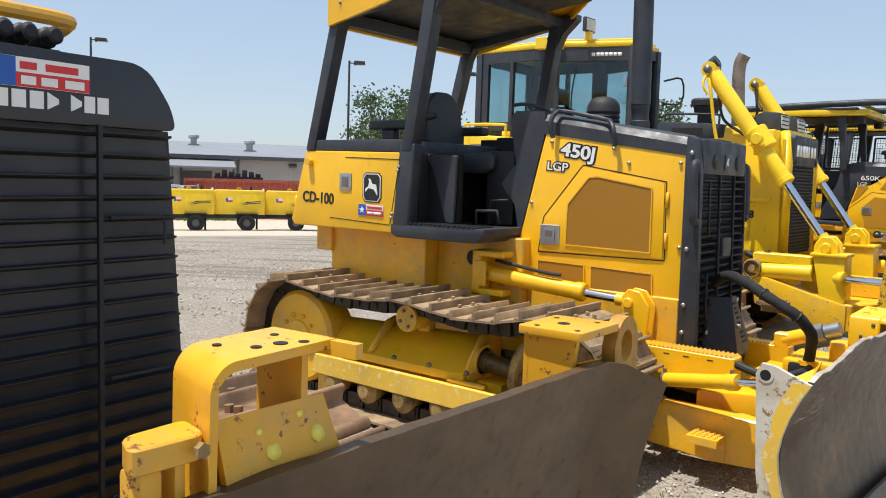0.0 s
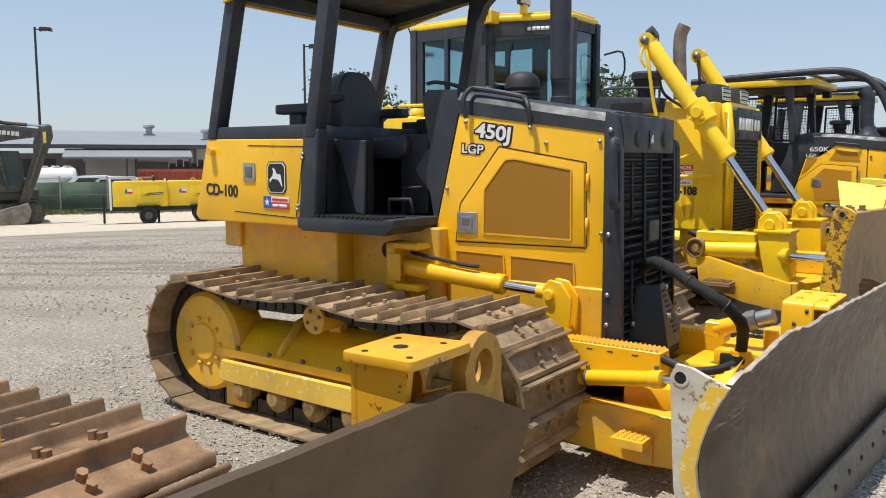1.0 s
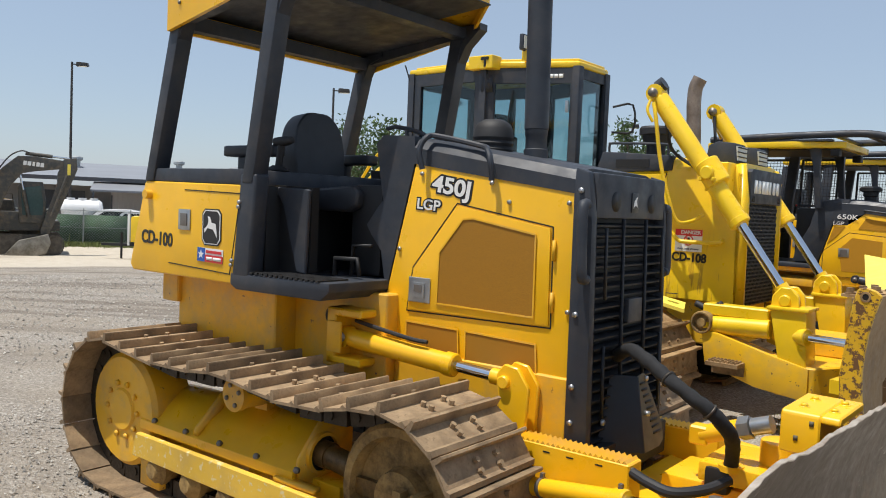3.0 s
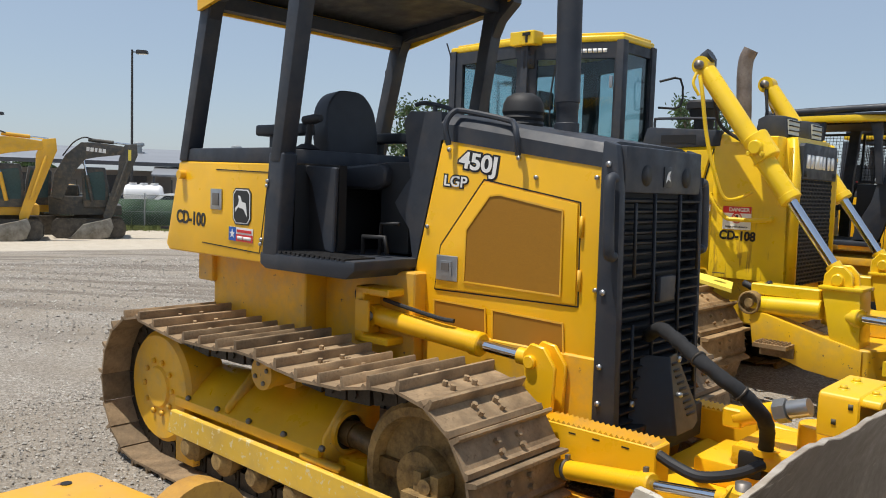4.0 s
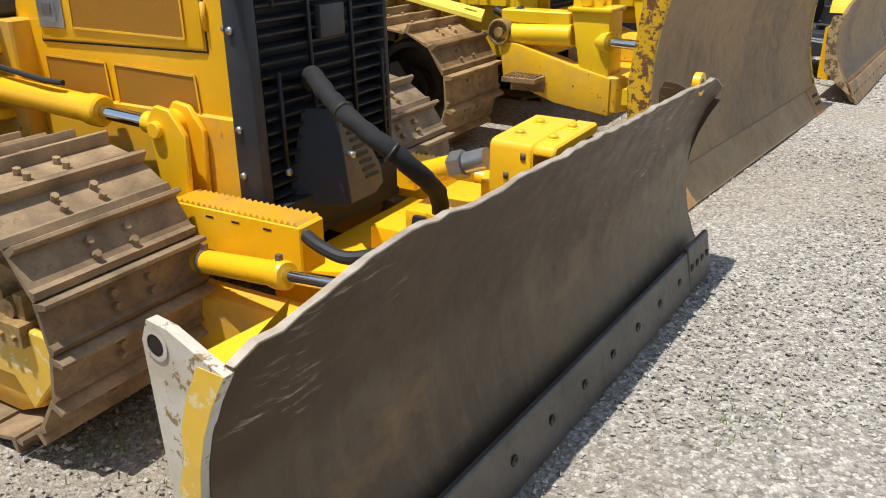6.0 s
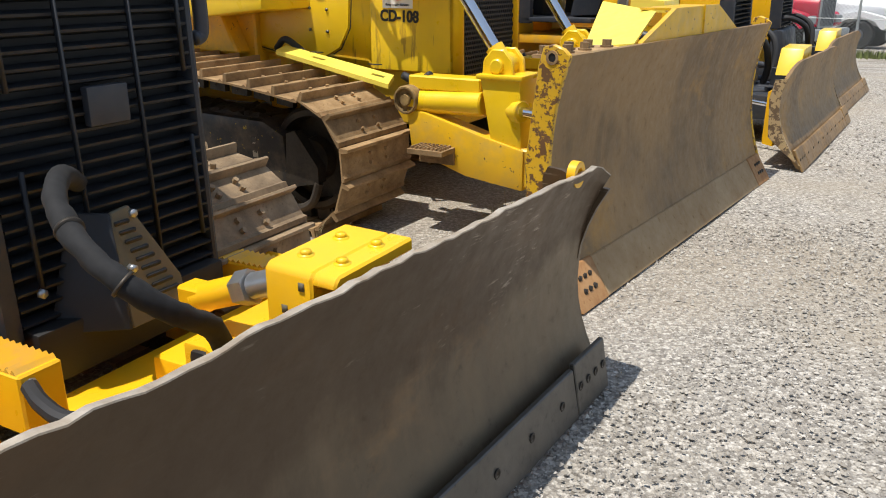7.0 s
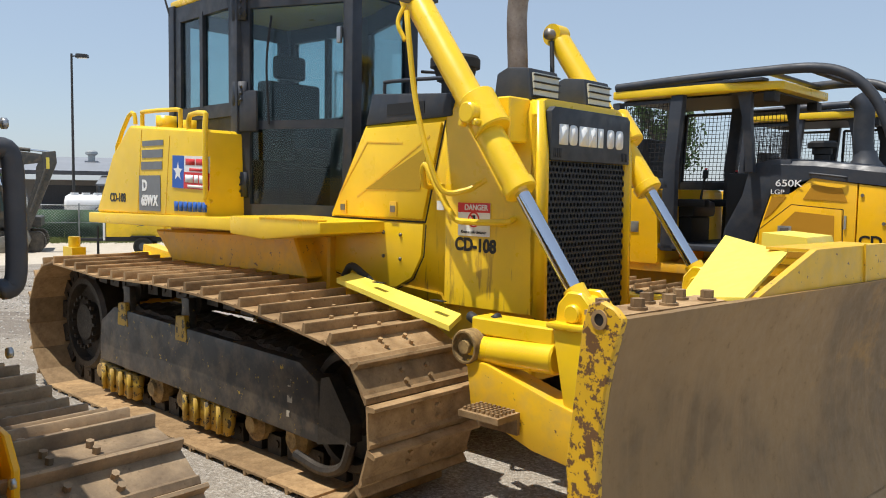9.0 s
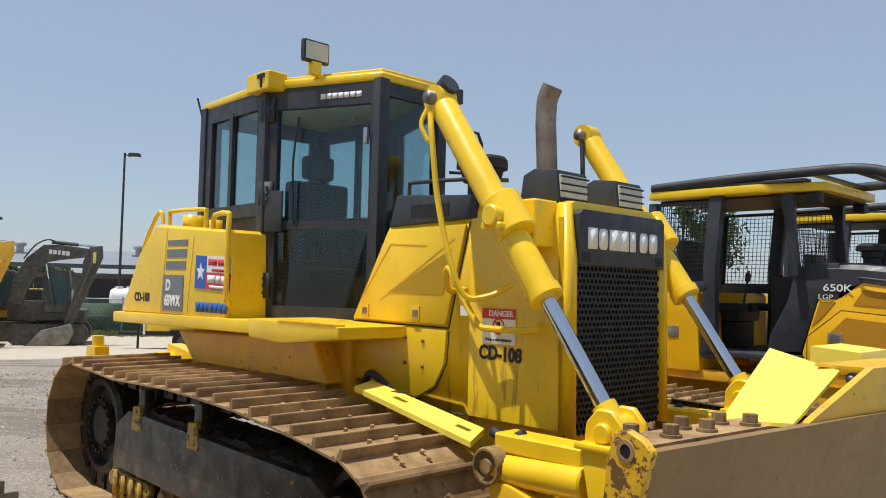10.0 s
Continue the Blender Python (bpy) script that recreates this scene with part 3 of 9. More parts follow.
def build_dozer_j(t):
    H = 0.378
    # hood sides, one panel each side
    side = [(0.315, 1.15), (0.485, 1.835), (1.402, 1.705), (1.435, 0.60), (1.02, 0.60), (0.95, 0.80), (0.315, 0.86)]
    for sy in (-1, 1):
        bm = one(prism, side, "y", sy * (H - 0.03), sy * H, soft=0.006)
        panel = part("side_panel", bm, YELLOW_J, t)
        y = sy * (H + 0.001)
        door = [(0.47, 1.10), (0.50, 1.31), (0.755, 1.63), (1.275, 1.545), (1.285, 1.115)]
        bm = one(prism, door, "y", sy * H, sy * (H + 0.010), soft=0.004)
        dr = part("engine_door", bm, YELLOW_J, panel, "yellow engine door with perforated screen")
        outline(panel, "door_joint", [(0.462, 1.092), (0.492, 1.314), (0.752, 1.640), (1.284, 1.553), (1.294, 1.106)], y, 0.006, BLACK)
        for nm, cr in (("screen", [(0.66, 1.15), (0.665, 1.40), (0.80, 1.565), (0.86, 1.572), (1.205, 1.515), (1.21, 1.145)]),
                       ("screen", [(0.47, 0.905), (0.465, 1.04), (0.79, 1.035), (0.80, 0.895)]), ("screen", [(0.84, 0.89), (0.835, 1.035), (1.225, 1.025), (1.235, 0.885)])):
            prism_y = sy * (H + (0.012 if len(cr) > 4 else 0.003))
            s = screen(panel, nm, cr, prism_y)
            outline(panel, "screen_edge", cr, prism_y + sy * 0.004, 0.008, YELLOW_JD)
        bm = bmesh.new()
        m = side_frame(0.548, sy * (H + 0.010), 1.205, 0, sy)
        box(bm, -0.068, 0.068, -0.062, 0.062, 0, 0.008, m)
        soften(bm, 0.003, 1)
        box(bm, -0.038, 0.038, -0.036, 0.036, 0.006, 0.016, m)
        latch = part("latch", bm, ZINC, panel, "zinc paddle latch")
        bm = one(box, -0.024, 0.024, -0.010, 0.026, 0.0155, 0.019, m)
        part("paddle", bm, BOLT, latch)
        bm = bmesh.new()
        for z in (1.22, 1.45):
            cyl(bm, (1.297, sy * (H + 0.008), z - 0.045), (1.297, sy * (H + 0.008), z + 0.045), 0.009, 8)
        part("hinge", bm, YELLOW_JD, panel)
        bm = bmesh.new()
        for x, z in ((1.377, 1.187), (1.36, 1.66), (0.40, 1.40), (1.05, 1.655), (0.53, 1.78), (0.95, 1.74)):
            bolt_head(bm, (x, sy * H, z), (0, sy, 0), 0.011)
        part("panel_bolt", bm, ZINC, panel)
        if sy < 0:
            f = side_frame(0.715, -H - 0.001, 1.715, -8, -1)
            lettering("450J", 0.108, f, DECAL_BLACK, panel, "model_lettering", 0.012, 1.25)
            lettering("450J", 0.108, f @ pose(0, 0, 0.0025), WHITE, panel, "model_lettering", 0.003, 1.25)
            f = side_frame(0.575, -H - 0.001, 1.625, -4, -1)
            lettering("LGP", 0.072, f, DECAL_BLACK, panel, "model_lettering", 0.008, 1.2)
            lettering("LGP", 0.072, f @ pose(0, 0, 0.0025), WHITE, panel, "model_lettering", 0.001, 1.2)
    # charcoal top of the hood with rounded shoulders
    bm = bmesh.new()
    sec = lambda x, z, dz: [(x, -H - 0.004, z - dz), (x, -H - 0.004, z - 0.055), (x, -H + 0.03, z - 0.014), (x, -H + 0.09, z), (x, H - 0.09, z), (x, H - 0.03, z - 0.014), (x, H + 0.004, z - 0.055), (x, H + 0.004, z - dz)]
    loft(bm, sec(0.47, 1.965, 0.135), sec(1.405, 1.815, 0.115))
    hood = part("hood", bm, CHARCOAL, t, "charcoal hood top")
    # front cowl: charcoal frame round the grille
    bm = bmesh.new()
    for sy in (-1, 1):
        prism(bm, [(1.405, 0.60), (1.395, 1.70), (1.40, 1.815), (1.465, 1.795), (1.49, 1.60), (1.515, 0.59)], "y", 0.345 if sy > 0 else -0.365, 0.372 if sy > 0 else -0.416)
    box(bm, 1.405, 1.485, -0.366, 0.346, 1.60, 1.795)
    soften(bm, 0.016, 2)
    cowl = part("grille_frame", bm, CHARCOAL, t, "charcoal grille surround")
    bm = bmesh.new()
    for sy in (-1, 1):
        w = 0.43 if sy < 0 else 0.385
        tube(bm, [(1.47, sy * w, 1.66), (1.47, sy * (w + 0.035), 1.64), (1.475, sy * (w + 0.04), 1.50), (1.48, sy * (w + 0.035), 1.36), (1.48, sy * w, 1.34)], 0.024, 8)
    part("grab_rail", bm, CHARCOAL, cowl)
    bm = bmesh.new()
    for z in (0.72, 0.875, 1.187, 1.715):
        for sy in (-1, 1):
            bolt_head(bm, (1.435, sy * 0.416, z), (0, sy, 0), 0.013)
    part("frame_bolt", bm, ZINC, cowl)
    bm = bmesh.new()
    for y in (-0.19, 0.19):
        for r, (a, c) in ((0.045, (1.486, 1.488)),):
            cyl(bm, (a - 0.02, y, 1.675), (c, y, 1.675), r, 20)
    part("lamp_recess", bm, BLACK, cowl)
    bm = one(box, 1.484, 1.490, -0.035, 0.035, 1.63, 1.72, soft=0.002)
    part("emblem", bm, DECAL_BLACK, cowl)
    bm = bmesh.new()
    prism(bm, [(-0.02, 1.65), (0.0, 1.665), (0.022, 1.655), (0.012, 1.68), (0.02, 1.703), (0.0, 1.695), (-0.012, 1.68)], "x", 1.490, 1.4915)
    part("emblem_mark", bm, WHITE, cowl)
    # grille: dark back, slats and bars
    bm = one(box, 1.41, 1.43, -0.365, 0.345, 0.60, 1.60)
    grille = part("grille", bm, BLACK, t, "black slatted radiator grille")
    slat = mesh_of("slat", one(prism, [(0, -0.016), (0.045, -0.006), (0.047, 0.002), (0.004, 0.010)], "y", -0.364, 0.344), GRILLE)
    for k in range(22):
        s = new("slat", slat)
        s.parent = grille
        z = 0.635 + k * 0.0445
        s.location = (1.440 + (1.6 - z) * 0.028, 0, z)
    bm = bmesh.new()
    for y in (-0.12, 0.12):
        prism(bm, [(1.485, 1.60), (1.515, 0.61), (1.53, 0.61), (1.50, 1.60)], "y", y - 0.0035, y + 0.0035)
    for y in (-0.30, 0.30):
        prism(bm, [(1.495, 1.56), (1.503, 1.25), (1.515, 1.25), (1.507, 1.56)], "y", y - 0.005, y + 0.005)
        prism(bm, [(1.508, 1.05), (1.517, 0.72), (1.529, 0.72), (1.520, 1.05)], "y", y - 0.005, y + 0.005)
    part("grille_bar", bm, GRILLE, grille)
    bm = one(box, 1.490, 1.518, -0.07, 0.07, 1.13, 1.24, soft=0.006)
    part("badge_plate", bm, CHARCOAL, grille)
    # slotted guard plate, low on the front, with its side wall and sill
    part("guard_back", one(box, 1.44, 1.56, -0.36, 0.34, 0.46, 0.62, soft=0.01), BLACK, t)
    bm = bmesh.new()
    face = [(-0.135, 0.575), (-0.125, 0.86), (-0.115, 0.905), (-0.05, 0.912), (0.075, 0.67), (0.075, 0.60), (0.02, 0.575)]
    at_x = lambda z: 1.60 + (0.92 - z) * 0.18
    loft(bm, [(at_x(z) - 0.012, y, z) for y, z in face], [(at_x(z), y, z) for y, z in face])
    soften(bm, 0.003, 1)
    guard = part("front_guard", bm, GUARD, t, "dusty slotted guard plate, toned as sunlit")
    bm = bmesh.new()
    loft(bm, [(at_x(0.575), -0.136, 0.575), (at_x(0.90), -0.116, 0.905), (1.49, -0.16, 0.905), (1.49, -0.27, 0.575)],
         [(at_x(0.575), -0.146, 0.575), (at_x(0.90), -0.126, 0.905), (1.49, -0.17, 0.905), (1.49, -0.28, 0.575)])
    soften(bm, 0.003, 1)
    part("guard_wall", bm, GRILLE, guard, "black side wall of the guard")
    bm = bmesh.new()
    for k in range(9):
        z = 0.872 - k * 0.0285
        y1 = -0.062 + 0.0145 * k
        x = at_x(z) + 0.0008
        prism(bm, rounded([(y1 - 0.052 - 0.004 * k, z - 0.006), (y1 - 0.052 - 0.004 * k, z + 0.006), (y1, z + 0.006), (y1, z - 0.006)], 0.005, 3), "x", x - 0.004, x + 0.003)
    part("slot", bm, BLACK, guard)
    bm = bmesh.new()
    bolt_head(bm, (at_x(0.90) + 0.0, -0.045, 0.888), (1, 0, 0), 0.013, 0.012)
    bolt_head(bm, (at_x(0.72), -0.10, 0.745), (1, 0, 0), 0.012, 0.02)
    bolt_head(bm, (1.53, -0.31, 0.72), (1, 0, 0), 0.014, 0.012)
    part("guard_bolt", bm, ZINC, guard)
    # hose: wrapped, taped near its upper end and banded half way
    bm = bmesh.new()
    run = [(1.50, -0.13, 0.985), (1.62, -0.26, 1.045), (1.751, -0.381, 1.035), (1.85, -0.435, 0.996), (1.96, -0.465, 0.945), (2.055, -0.455, 0.886), (2.095, -0.37, 0.80), (2.07, -0.24, 0.71), (2.045, -0.17, 0.60)]
    tube(bm, run, 0.029, 14)
    for v in bm.verts:
        v.co += Vector((0.5, 0.7, 0.5)) * 0.007 * noise.noise(v.co * 24.0)
    hose = part("hose", bm, HOSE, t, "thick black wrapped hose")
    bm = bmesh.new()
    line = smooth_line(run, 6)
    for i in (19, 29):
        d = (line[i + 1] - line[i]).normalized()
        cyl(bm, line[i], line[i] + d * 0.008, 0.0345, 16)
    part("hose_clamp", bm, CHAIN, hose)
    part("hose_elbow", one(box, 1.95, 2.05, -0.215, -0.10, 0.50, 0.61, soft=0.02), BLACK, hose)
    bm = bmesh.new()
    ring(bm, (2.045, -0.17, 0.60), (2.045, -0.17, 0.625), 0.052, 0.034)
    part("hose_guide", bm, YELLOW_J, t)
    bm = bmesh.new()
    tube(bm, [(1.79, -0.55, 0.62), (1.87, -0.575, 0.605), (1.96, -0.57, 0.59), (2.05, -0.48, 0.60), (2.10, -0.36, 0.62)], 0.021, 10)
    part("hose", bm, RUBBER, t)
    part("hose_fitting", one(cyl, (1.765, -0.535, 0.625), (1.81, -0.555, 0.618), 0.017, 8), ZINC, t)
    # precleaner and exhaust stack
    bm = bmesh.new()
    lathe(bm, (0.66, 0.03, 1.87), (0, 0, 1), [(0, 0.06), (0.03, 0.06), (0.035, 0.10), (0.06, 0.108), (0.075, 0.100), (0.09, 0.108), (0.105, 0.100), (0.12, 0.108), (0.165, 0.102), (0.195, 0.085), (0.215, 0.05), (0.22, 0.01)], 28)
    part("precleaner", bm, RUBBER, t, "black ribbed air precleaner")
    bm = bmesh.new()
    lathe(bm, (0.895, 0.08, 1.83), (-0.02, 0, 1), [(0, 0.062), (0.10, 0.062), (0.105, 0.055), (0.17, 0.055), (0.175, 0.058), (0.20, 0.058), (0.205, 0.062), (1.06, 0.062), (1.06, 0.054), (0.98, 0.052)], 24)
    part("exhaust_pipe", bm, CHARCOAL, t, "tall black exhaust pipe")
    # rails on the hood
    bm = bmesh.new()
    tube(bm, [(0.555, -0.415, 1.80), (0.54, -0.425, 1.89), (0.56, -0.40, 1.955), (0.60, -0.36, 1.965), (0.86, -0.36, 1.915), (0.93, -0.40, 1.89), (0.965, -0.425, 1.84), (0.97, -0.415, 1.75)], 0.014, 8)
    part("hood_rail", bm, CHARCOAL, t)
    bm = bmesh.new()
    tube(bm, [(0.12, -0.20, 2.03), (0.20, -0.20, 2.035), (0.36, -0.20, 2.0), (0.44, -0.2, 1.95)], 0.012, 8)
    tube(bm, [(0.26, -0.20, 2.02), (0.27, -0.2, 1.93)], 0.012, 8, 1)
    part("dash_handle", bm, CHARCOAL, t)
    # console between the seat and the hood
    bm = bmesh.new()
    cons = [(0.31, 1.19), (0.28, 1.34), (0.272, 1.38), (0.20, 1.46), (0.165, 1.51), (0.235, 1.60), (0.272, 1.64), (0.215, 1.93), (0.26, 1.975), (0.47, 1.966), (0.478, 1.84), (0.31, 1.15)]
    prism(bm, cons, "y", -H - 0.002, -H + 0.05)
    prism(bm, cons, "y", H - 0.05, H + 0.002)
    prism(bm, [(0.30, 1.15), (0.30, 1.45), (0.24, 1.90), (0.27, 1.972), (0.47, 1.964), (0.46, 1.15)], "y", -H + 0.05, H - 0.05)
    part("console", bm, CHARCOAL, t, "charcoal dash console with scalloped edge")
    # fuel tank and rear housing
    bm = bmesh.new()
    prof = [(-1.395, 1.20), (-1.36, 1.165), (-0.40, 1.165), (-0.34, 1.21), (-0.30, 1.69), (-1.24, 1.70), (-1.255, 1.685)]
    prism(bm, prof, "y", -0.793, 0.793)
    soften(bm, 0.022, 3)
    tank = part("fuel_tank", bm, YELLOW_J, t, "yellow fuel tank with stencilled number")
    y = -0.794
    outline(tank, "cover_joint", [(-0.99, 1.235), (-0.43, 1.215), (-0.355, 1.645), (-0.85, 1.655)], y, 0.005, BLACK, False)
    bm = bmesh.new()
    for x, z in ((-0.36, 1.60), (-0.365, 1.575), (-0.41, 1.29), (-0.415, 1.265)):
        bolt_head(bm, (x, -0.793, z), (0, -1, 0), 0.011, 0.012)
    part("hinge_bolt", bm, ZINC, tank)
    m = side_frame(-0.842, -0.794, 1.488)
    bm = one(box, -0.055, 0.055, -0.058, 0.058, 0, 0.007, m, soft=0.003)
    la = part("latch", bm, ZINC, tank, "zinc paddle latch")
    part("paddle", one(box, -0.03, 0.03, -0.035, 0.035, 0.006, 0.012, m, soft=0.002), BOLT, la)
    m = side_frame(-0.593, -0.794, 1.456)
    oct_ = [(-0.085, -0.07), (-0.06, -0.1), (0.06, -0.1), (0.085, -0.07), (0.085, 0.075), (0.06, 0.1), (-0.06, 0.1), (-0.085, 0.075)]
    part("logo_plate", one(prism, oct_, "z", 0, 0.003, m), DECAL_BLACK, tank)
    part("logo_border", one(prism, [(a * 0.92, c * 0.93) for a, c in oct_], "z", 0.003, 0.0045, m), WHITE, tank)
    part("logo_field", one(prism, [(a * 0.84, c * 0.87) for a, c in oct_], "z", 0.0045, 0.006, m), DECAL_BLACK, tank)
    bm = bmesh.new()
    prism(bm, [(-0.055, -0.030), (-0.03, -0.005), (0.02, -0.012), (0.055, -0.055), (0.05, -0.02), (0.04, 0.02), (0.005, 0.025), (-0.01, 0.055), (-0.03, 0.06), (-0.022, 0.035), (-0.03, 0.01), (-0.058, -0.01)], "z", 0.006, 0.0075, m)
    part("logo_mark", bm, WHITE, tank)
    lettering("CD-100", 0.105, side_frame(-1.115, -0.7945, 1.365, -2), DECAL_BLACK, tank, "stencil_number", 0.003, 0.92)
    m = side_frame(-0.60, -0.794, 1.303, -1)
    part("sticker", plate(m, 0.225, 0.075), WHITE, tank, "small red, white and blue dealer sticker")
    part("sticker_red", plate(m @ pose(0.035, -0.018, 0.002), 0.155, 0.039), RED, tank)
    part("sticker_blue", plate(m @ pose(-0.078, 0, 0.002), 0.068, 0.075), BLUE, tank)
    bm = bmesh.new()
    star = [(0.026 * (1 if k % 2 == 0 else 0.42) * math.sin(math.pi * k / 5), 0.026 * (1 if k % 2 == 0 else 0.42) * math.cos(math.pi * k / 5)) for k in range(10)]
    prism(bm, star, "z", 0.005, 0.0065, m @ pose(-0.078, 0, 0))
    part("sticker_star", bm, WHITE, tank)
    part("sticker_bar", bars(m @ pose(0.035, 0, 0.005), [(0, 0.019, 0.135, 0.015)]), RED, tank)
    part("sticker_bar", bars(m @ pose(0.035, 0, 0.005), [(-0.038, -0.018, 0.05, 0.018), (0.03, -0.018, 0.07, 0.018)]), WHITE, tank)
    bm = bmesh.new()
    cyl(bm, (-1.195, -0.785, 1.62), (-1.195, -0.83, 1.62), 0.026, 16)
    part("filler_stub", bm, YELLOW_JD, tank)
    # charcoal sill above the tank
    bm = bmesh.new()
    prism(bm, [(-1.235, 1.70), (-1.21, 1.775), (-0.33, 1.775), (-0.31, 1.69)], "y", -0.79, 0.79)
    soften(bm, 0.012, 2)
    part("rear_sill", bm, CHARCOAL, t)
    # lower housing under the tank
    bm = bmesh.new()
    box(bm, -1.17, -0.28, -0.60, 0.60, 0.62, 1.165)
    box(bm, -1.30, -1.14, -0.63, 0.63, 0.98, 1.165)
    box(bm, -0.28, 0.40, -0.46, 0.46, 0.55, 1.17)
    box(bm, 0.40, 1.40, -0.39, 0.39, 0.46, 0.90)
    soften(bm, 0.008, 1)
    part("main_frame", bm, YELLOW_JD, t, "dusty yellow main frame")
    bm = bmesh.new()
    cyl(bm, (0.02, -0.455, 1.02), (0.02, -0.468, 1.02), 0.05, 20)
    part("frame_hole", bm, BLACK, t)
    # operator's deck
    bm = bmesh.new()
    prism(bm, [(-0.42, 1.165), (-0.37, 1.14), (0.27, 1.145), (0.33, 1.19), (0.33, 1.235), (-0.42, 1.225)], "y", -0.798, 0.798)
    soften(bm, 0.01, 2)
    deck = part("deck", bm, CHARCOAL, t, "charcoal operator's deck")
    bm = bmesh.new()
    for k in range(14):
        x = -0.26 + k * 0.038
        box(bm, x, x + 0.026, -0.80, -0.60, 1.232, 1.242)
    part("tread", bm, BLACK, deck)
    # side wall beside the seat, dropping from the post
    bm = bmesh.new()
    prism(bm, [(-0.36, 1.22), (-0.31, 1.70), (-0.02, 1.69), (-0.02, 1.25)], "y", -0.60, -0.55)
    part("seat_housing", bm, BLACK, t)
    part("cab_liner", one(box, -0.62, 0.34, 0.47, 0.50, 1.20, 1.84, soft=0.006), BLACK, t, "black cab side lining")
    part("cab_liner", one(box, -0.30, -0.262, -0.695, 0.78, 1.20, 1.69, soft=0.006), BLACK, t, "black cab rear lining")
    bm = bmesh.new()
    prism(bm, [(-0.30, 1.69), (-0.02, 1.68), (-0.035, 1.24), (-0.10, 1.25), (-0.22, 1.60)], "y", -0.625, -0.60)
    soften(bm, 0.006, 1)
    part("side_shield", bm, CHARCOAL, t)
    # seat
    bm = bmesh.new()
    prism(bm, [(-0.62, 1.58), (-0.62, 1.66), (0.06, 1.715), (0.11, 1.68), (0.10, 1.60), (0.03, 1.57)], "y", -0.40, 0.30)
    soften(bm, 0.03, 3)
    seat = part("seat", bm, SEAT, t, "dark vinyl operator's seat")
    bm = bmesh.new()
    prism(bm, rounded([(-0.20, 1.62), (-0.19, 1.75), (-0.215, 1.98), (-0.19, 2.14), (-0.10, 2.235), (0.10, 2.235), (0.19, 2.14), (0.215, 1.98), (0.19, 1.75), (0.20, 1.62)], 0.06, 4), "x", -0.66, -0.52)
    bmesh.ops.transform(bm, matrix=pose(0, 0, 0, 0, -6, 0), verts=bm.verts)
    bmesh.ops.translate(bm, vec=(0.10, 0.02, 0), verts=bm.verts)
    soften(bm, 0.035, 3)
    part("backrest", bm, SEAT, seat)
    bm = bmesh.new()
    for y in (-0.42, 0.36):
        box(bm, -0.95, -0.50, y - 0.05, y + 0.05, 1.865, 1.93)
        box(bm, -0.84, -0.72, y - 0.03, y + 0.03, 1.70, 1.87)
    soften(bm, 0.015, 2)
    part("armrest", bm, SEAT, seat)
    bm = bmesh.new()
    lathe(bm, (-0.42, -0.50, 1.69), (0.05, 0, 1), [(0, 0.10), (0.02, 0.085), (0.03, 0.10), (0.05, 0.075), (0.06, 0.09), (0.085, 0.06), (0.095, 0.07), (0.12, 0.03)], 18)
    cyl(bm, (-0.41, -0.50, 1.80), (-0.39, -0.5, 1.92), 0.02, 10)
    lathe(bm, (-0.45, -0.50, 1.94), (1, 0, 0.05), [(0, 0.012), (0.01, 0.024), (0.10, 0.028), (0.15, 0.018), (0.155, 0.005)], 12)
    part("joystick", bm, RUBBER, t, "black joystick with ribbed boot")
    bm = bmesh.new()
    box(bm, -0.36, 0.16, 0.30, 0.52, 1.30, 1.85)
    box(bm, 0.02, 0.24, -0.35, 0.45, 1.24, 1.72)
    soften(bm, 0.02, 2)
    part("inner_console", bm, BLACK, t)
    bm = bmesh.new()
    tube(bm, [(0.06, -0.50, 1.24), (0.06, -0.50, 1.33), (0.22, -0.5, 1.335), (0.24, -0.5, 1.25)], 0.012, 8, 1)
    tube(bm, [(0.12, -0.44, 1.24), (0.13, -0.44, 1.40), (0.26, -0.44, 1.405)], 0.01, 8, 1)
    part("pedal", bm, BLACK, t)
    bm = bmesh.new()
    cyl(bm, (0.10, 0.30, 1.84), (0.16, 0.28, 1.98), 0.014, 8)
    lathe(bm, (0.155, 0.28, 1.96), (0.2, 0, 1), [(0, 0.015), (0.02, 0.028), (0.06, 0.026), (0.075, 0.01)], 12)
    part("lever", bm, BLACK, t)
    bm = bmesh.new()
    box(bm, -1.02, -0.96, -0.24, -0.20, 1.775, 1.86)
    part("flag_bracket", bm, RED, t)
    # roll-over posts
    bm = bmesh.new()
    for sy in (-1, 1):
        loft(bm, [(-0.41, sy * 0.798, 1.17), (-0.27, sy * 0.798, 1.20), (-0.27, sy * 0.70, 1.20), (-0.41, sy * 0.70, 1.17)],
             [(-0.36, sy * 0.795, 1.75), (-0.235, sy * 0.795, 1.75), (-0.235, sy * 0.70, 1.75), (-0.36, sy * 0.70, 1.75)])
    soften(bm, 0.015, 2)
    posts = part("post_base", bm, CHARCOAL, t)
    rails = [[(-0.345, 1.70), (-0.26, 1.70), (-0.075, 2.75), (-0.17, 2.75)], [(-1.245, 1.70), (-1.16, 1.70), (-0.935, 2.56), (-1.025, 2.56)]]
    for pr in rails:
        for sy in (-1, 1):
            part("post", one(prism, pr, "y", sy * 0.80, sy * 0.70, soft=0.012), CHARCOAL, t)
    bm = bmesh.new()
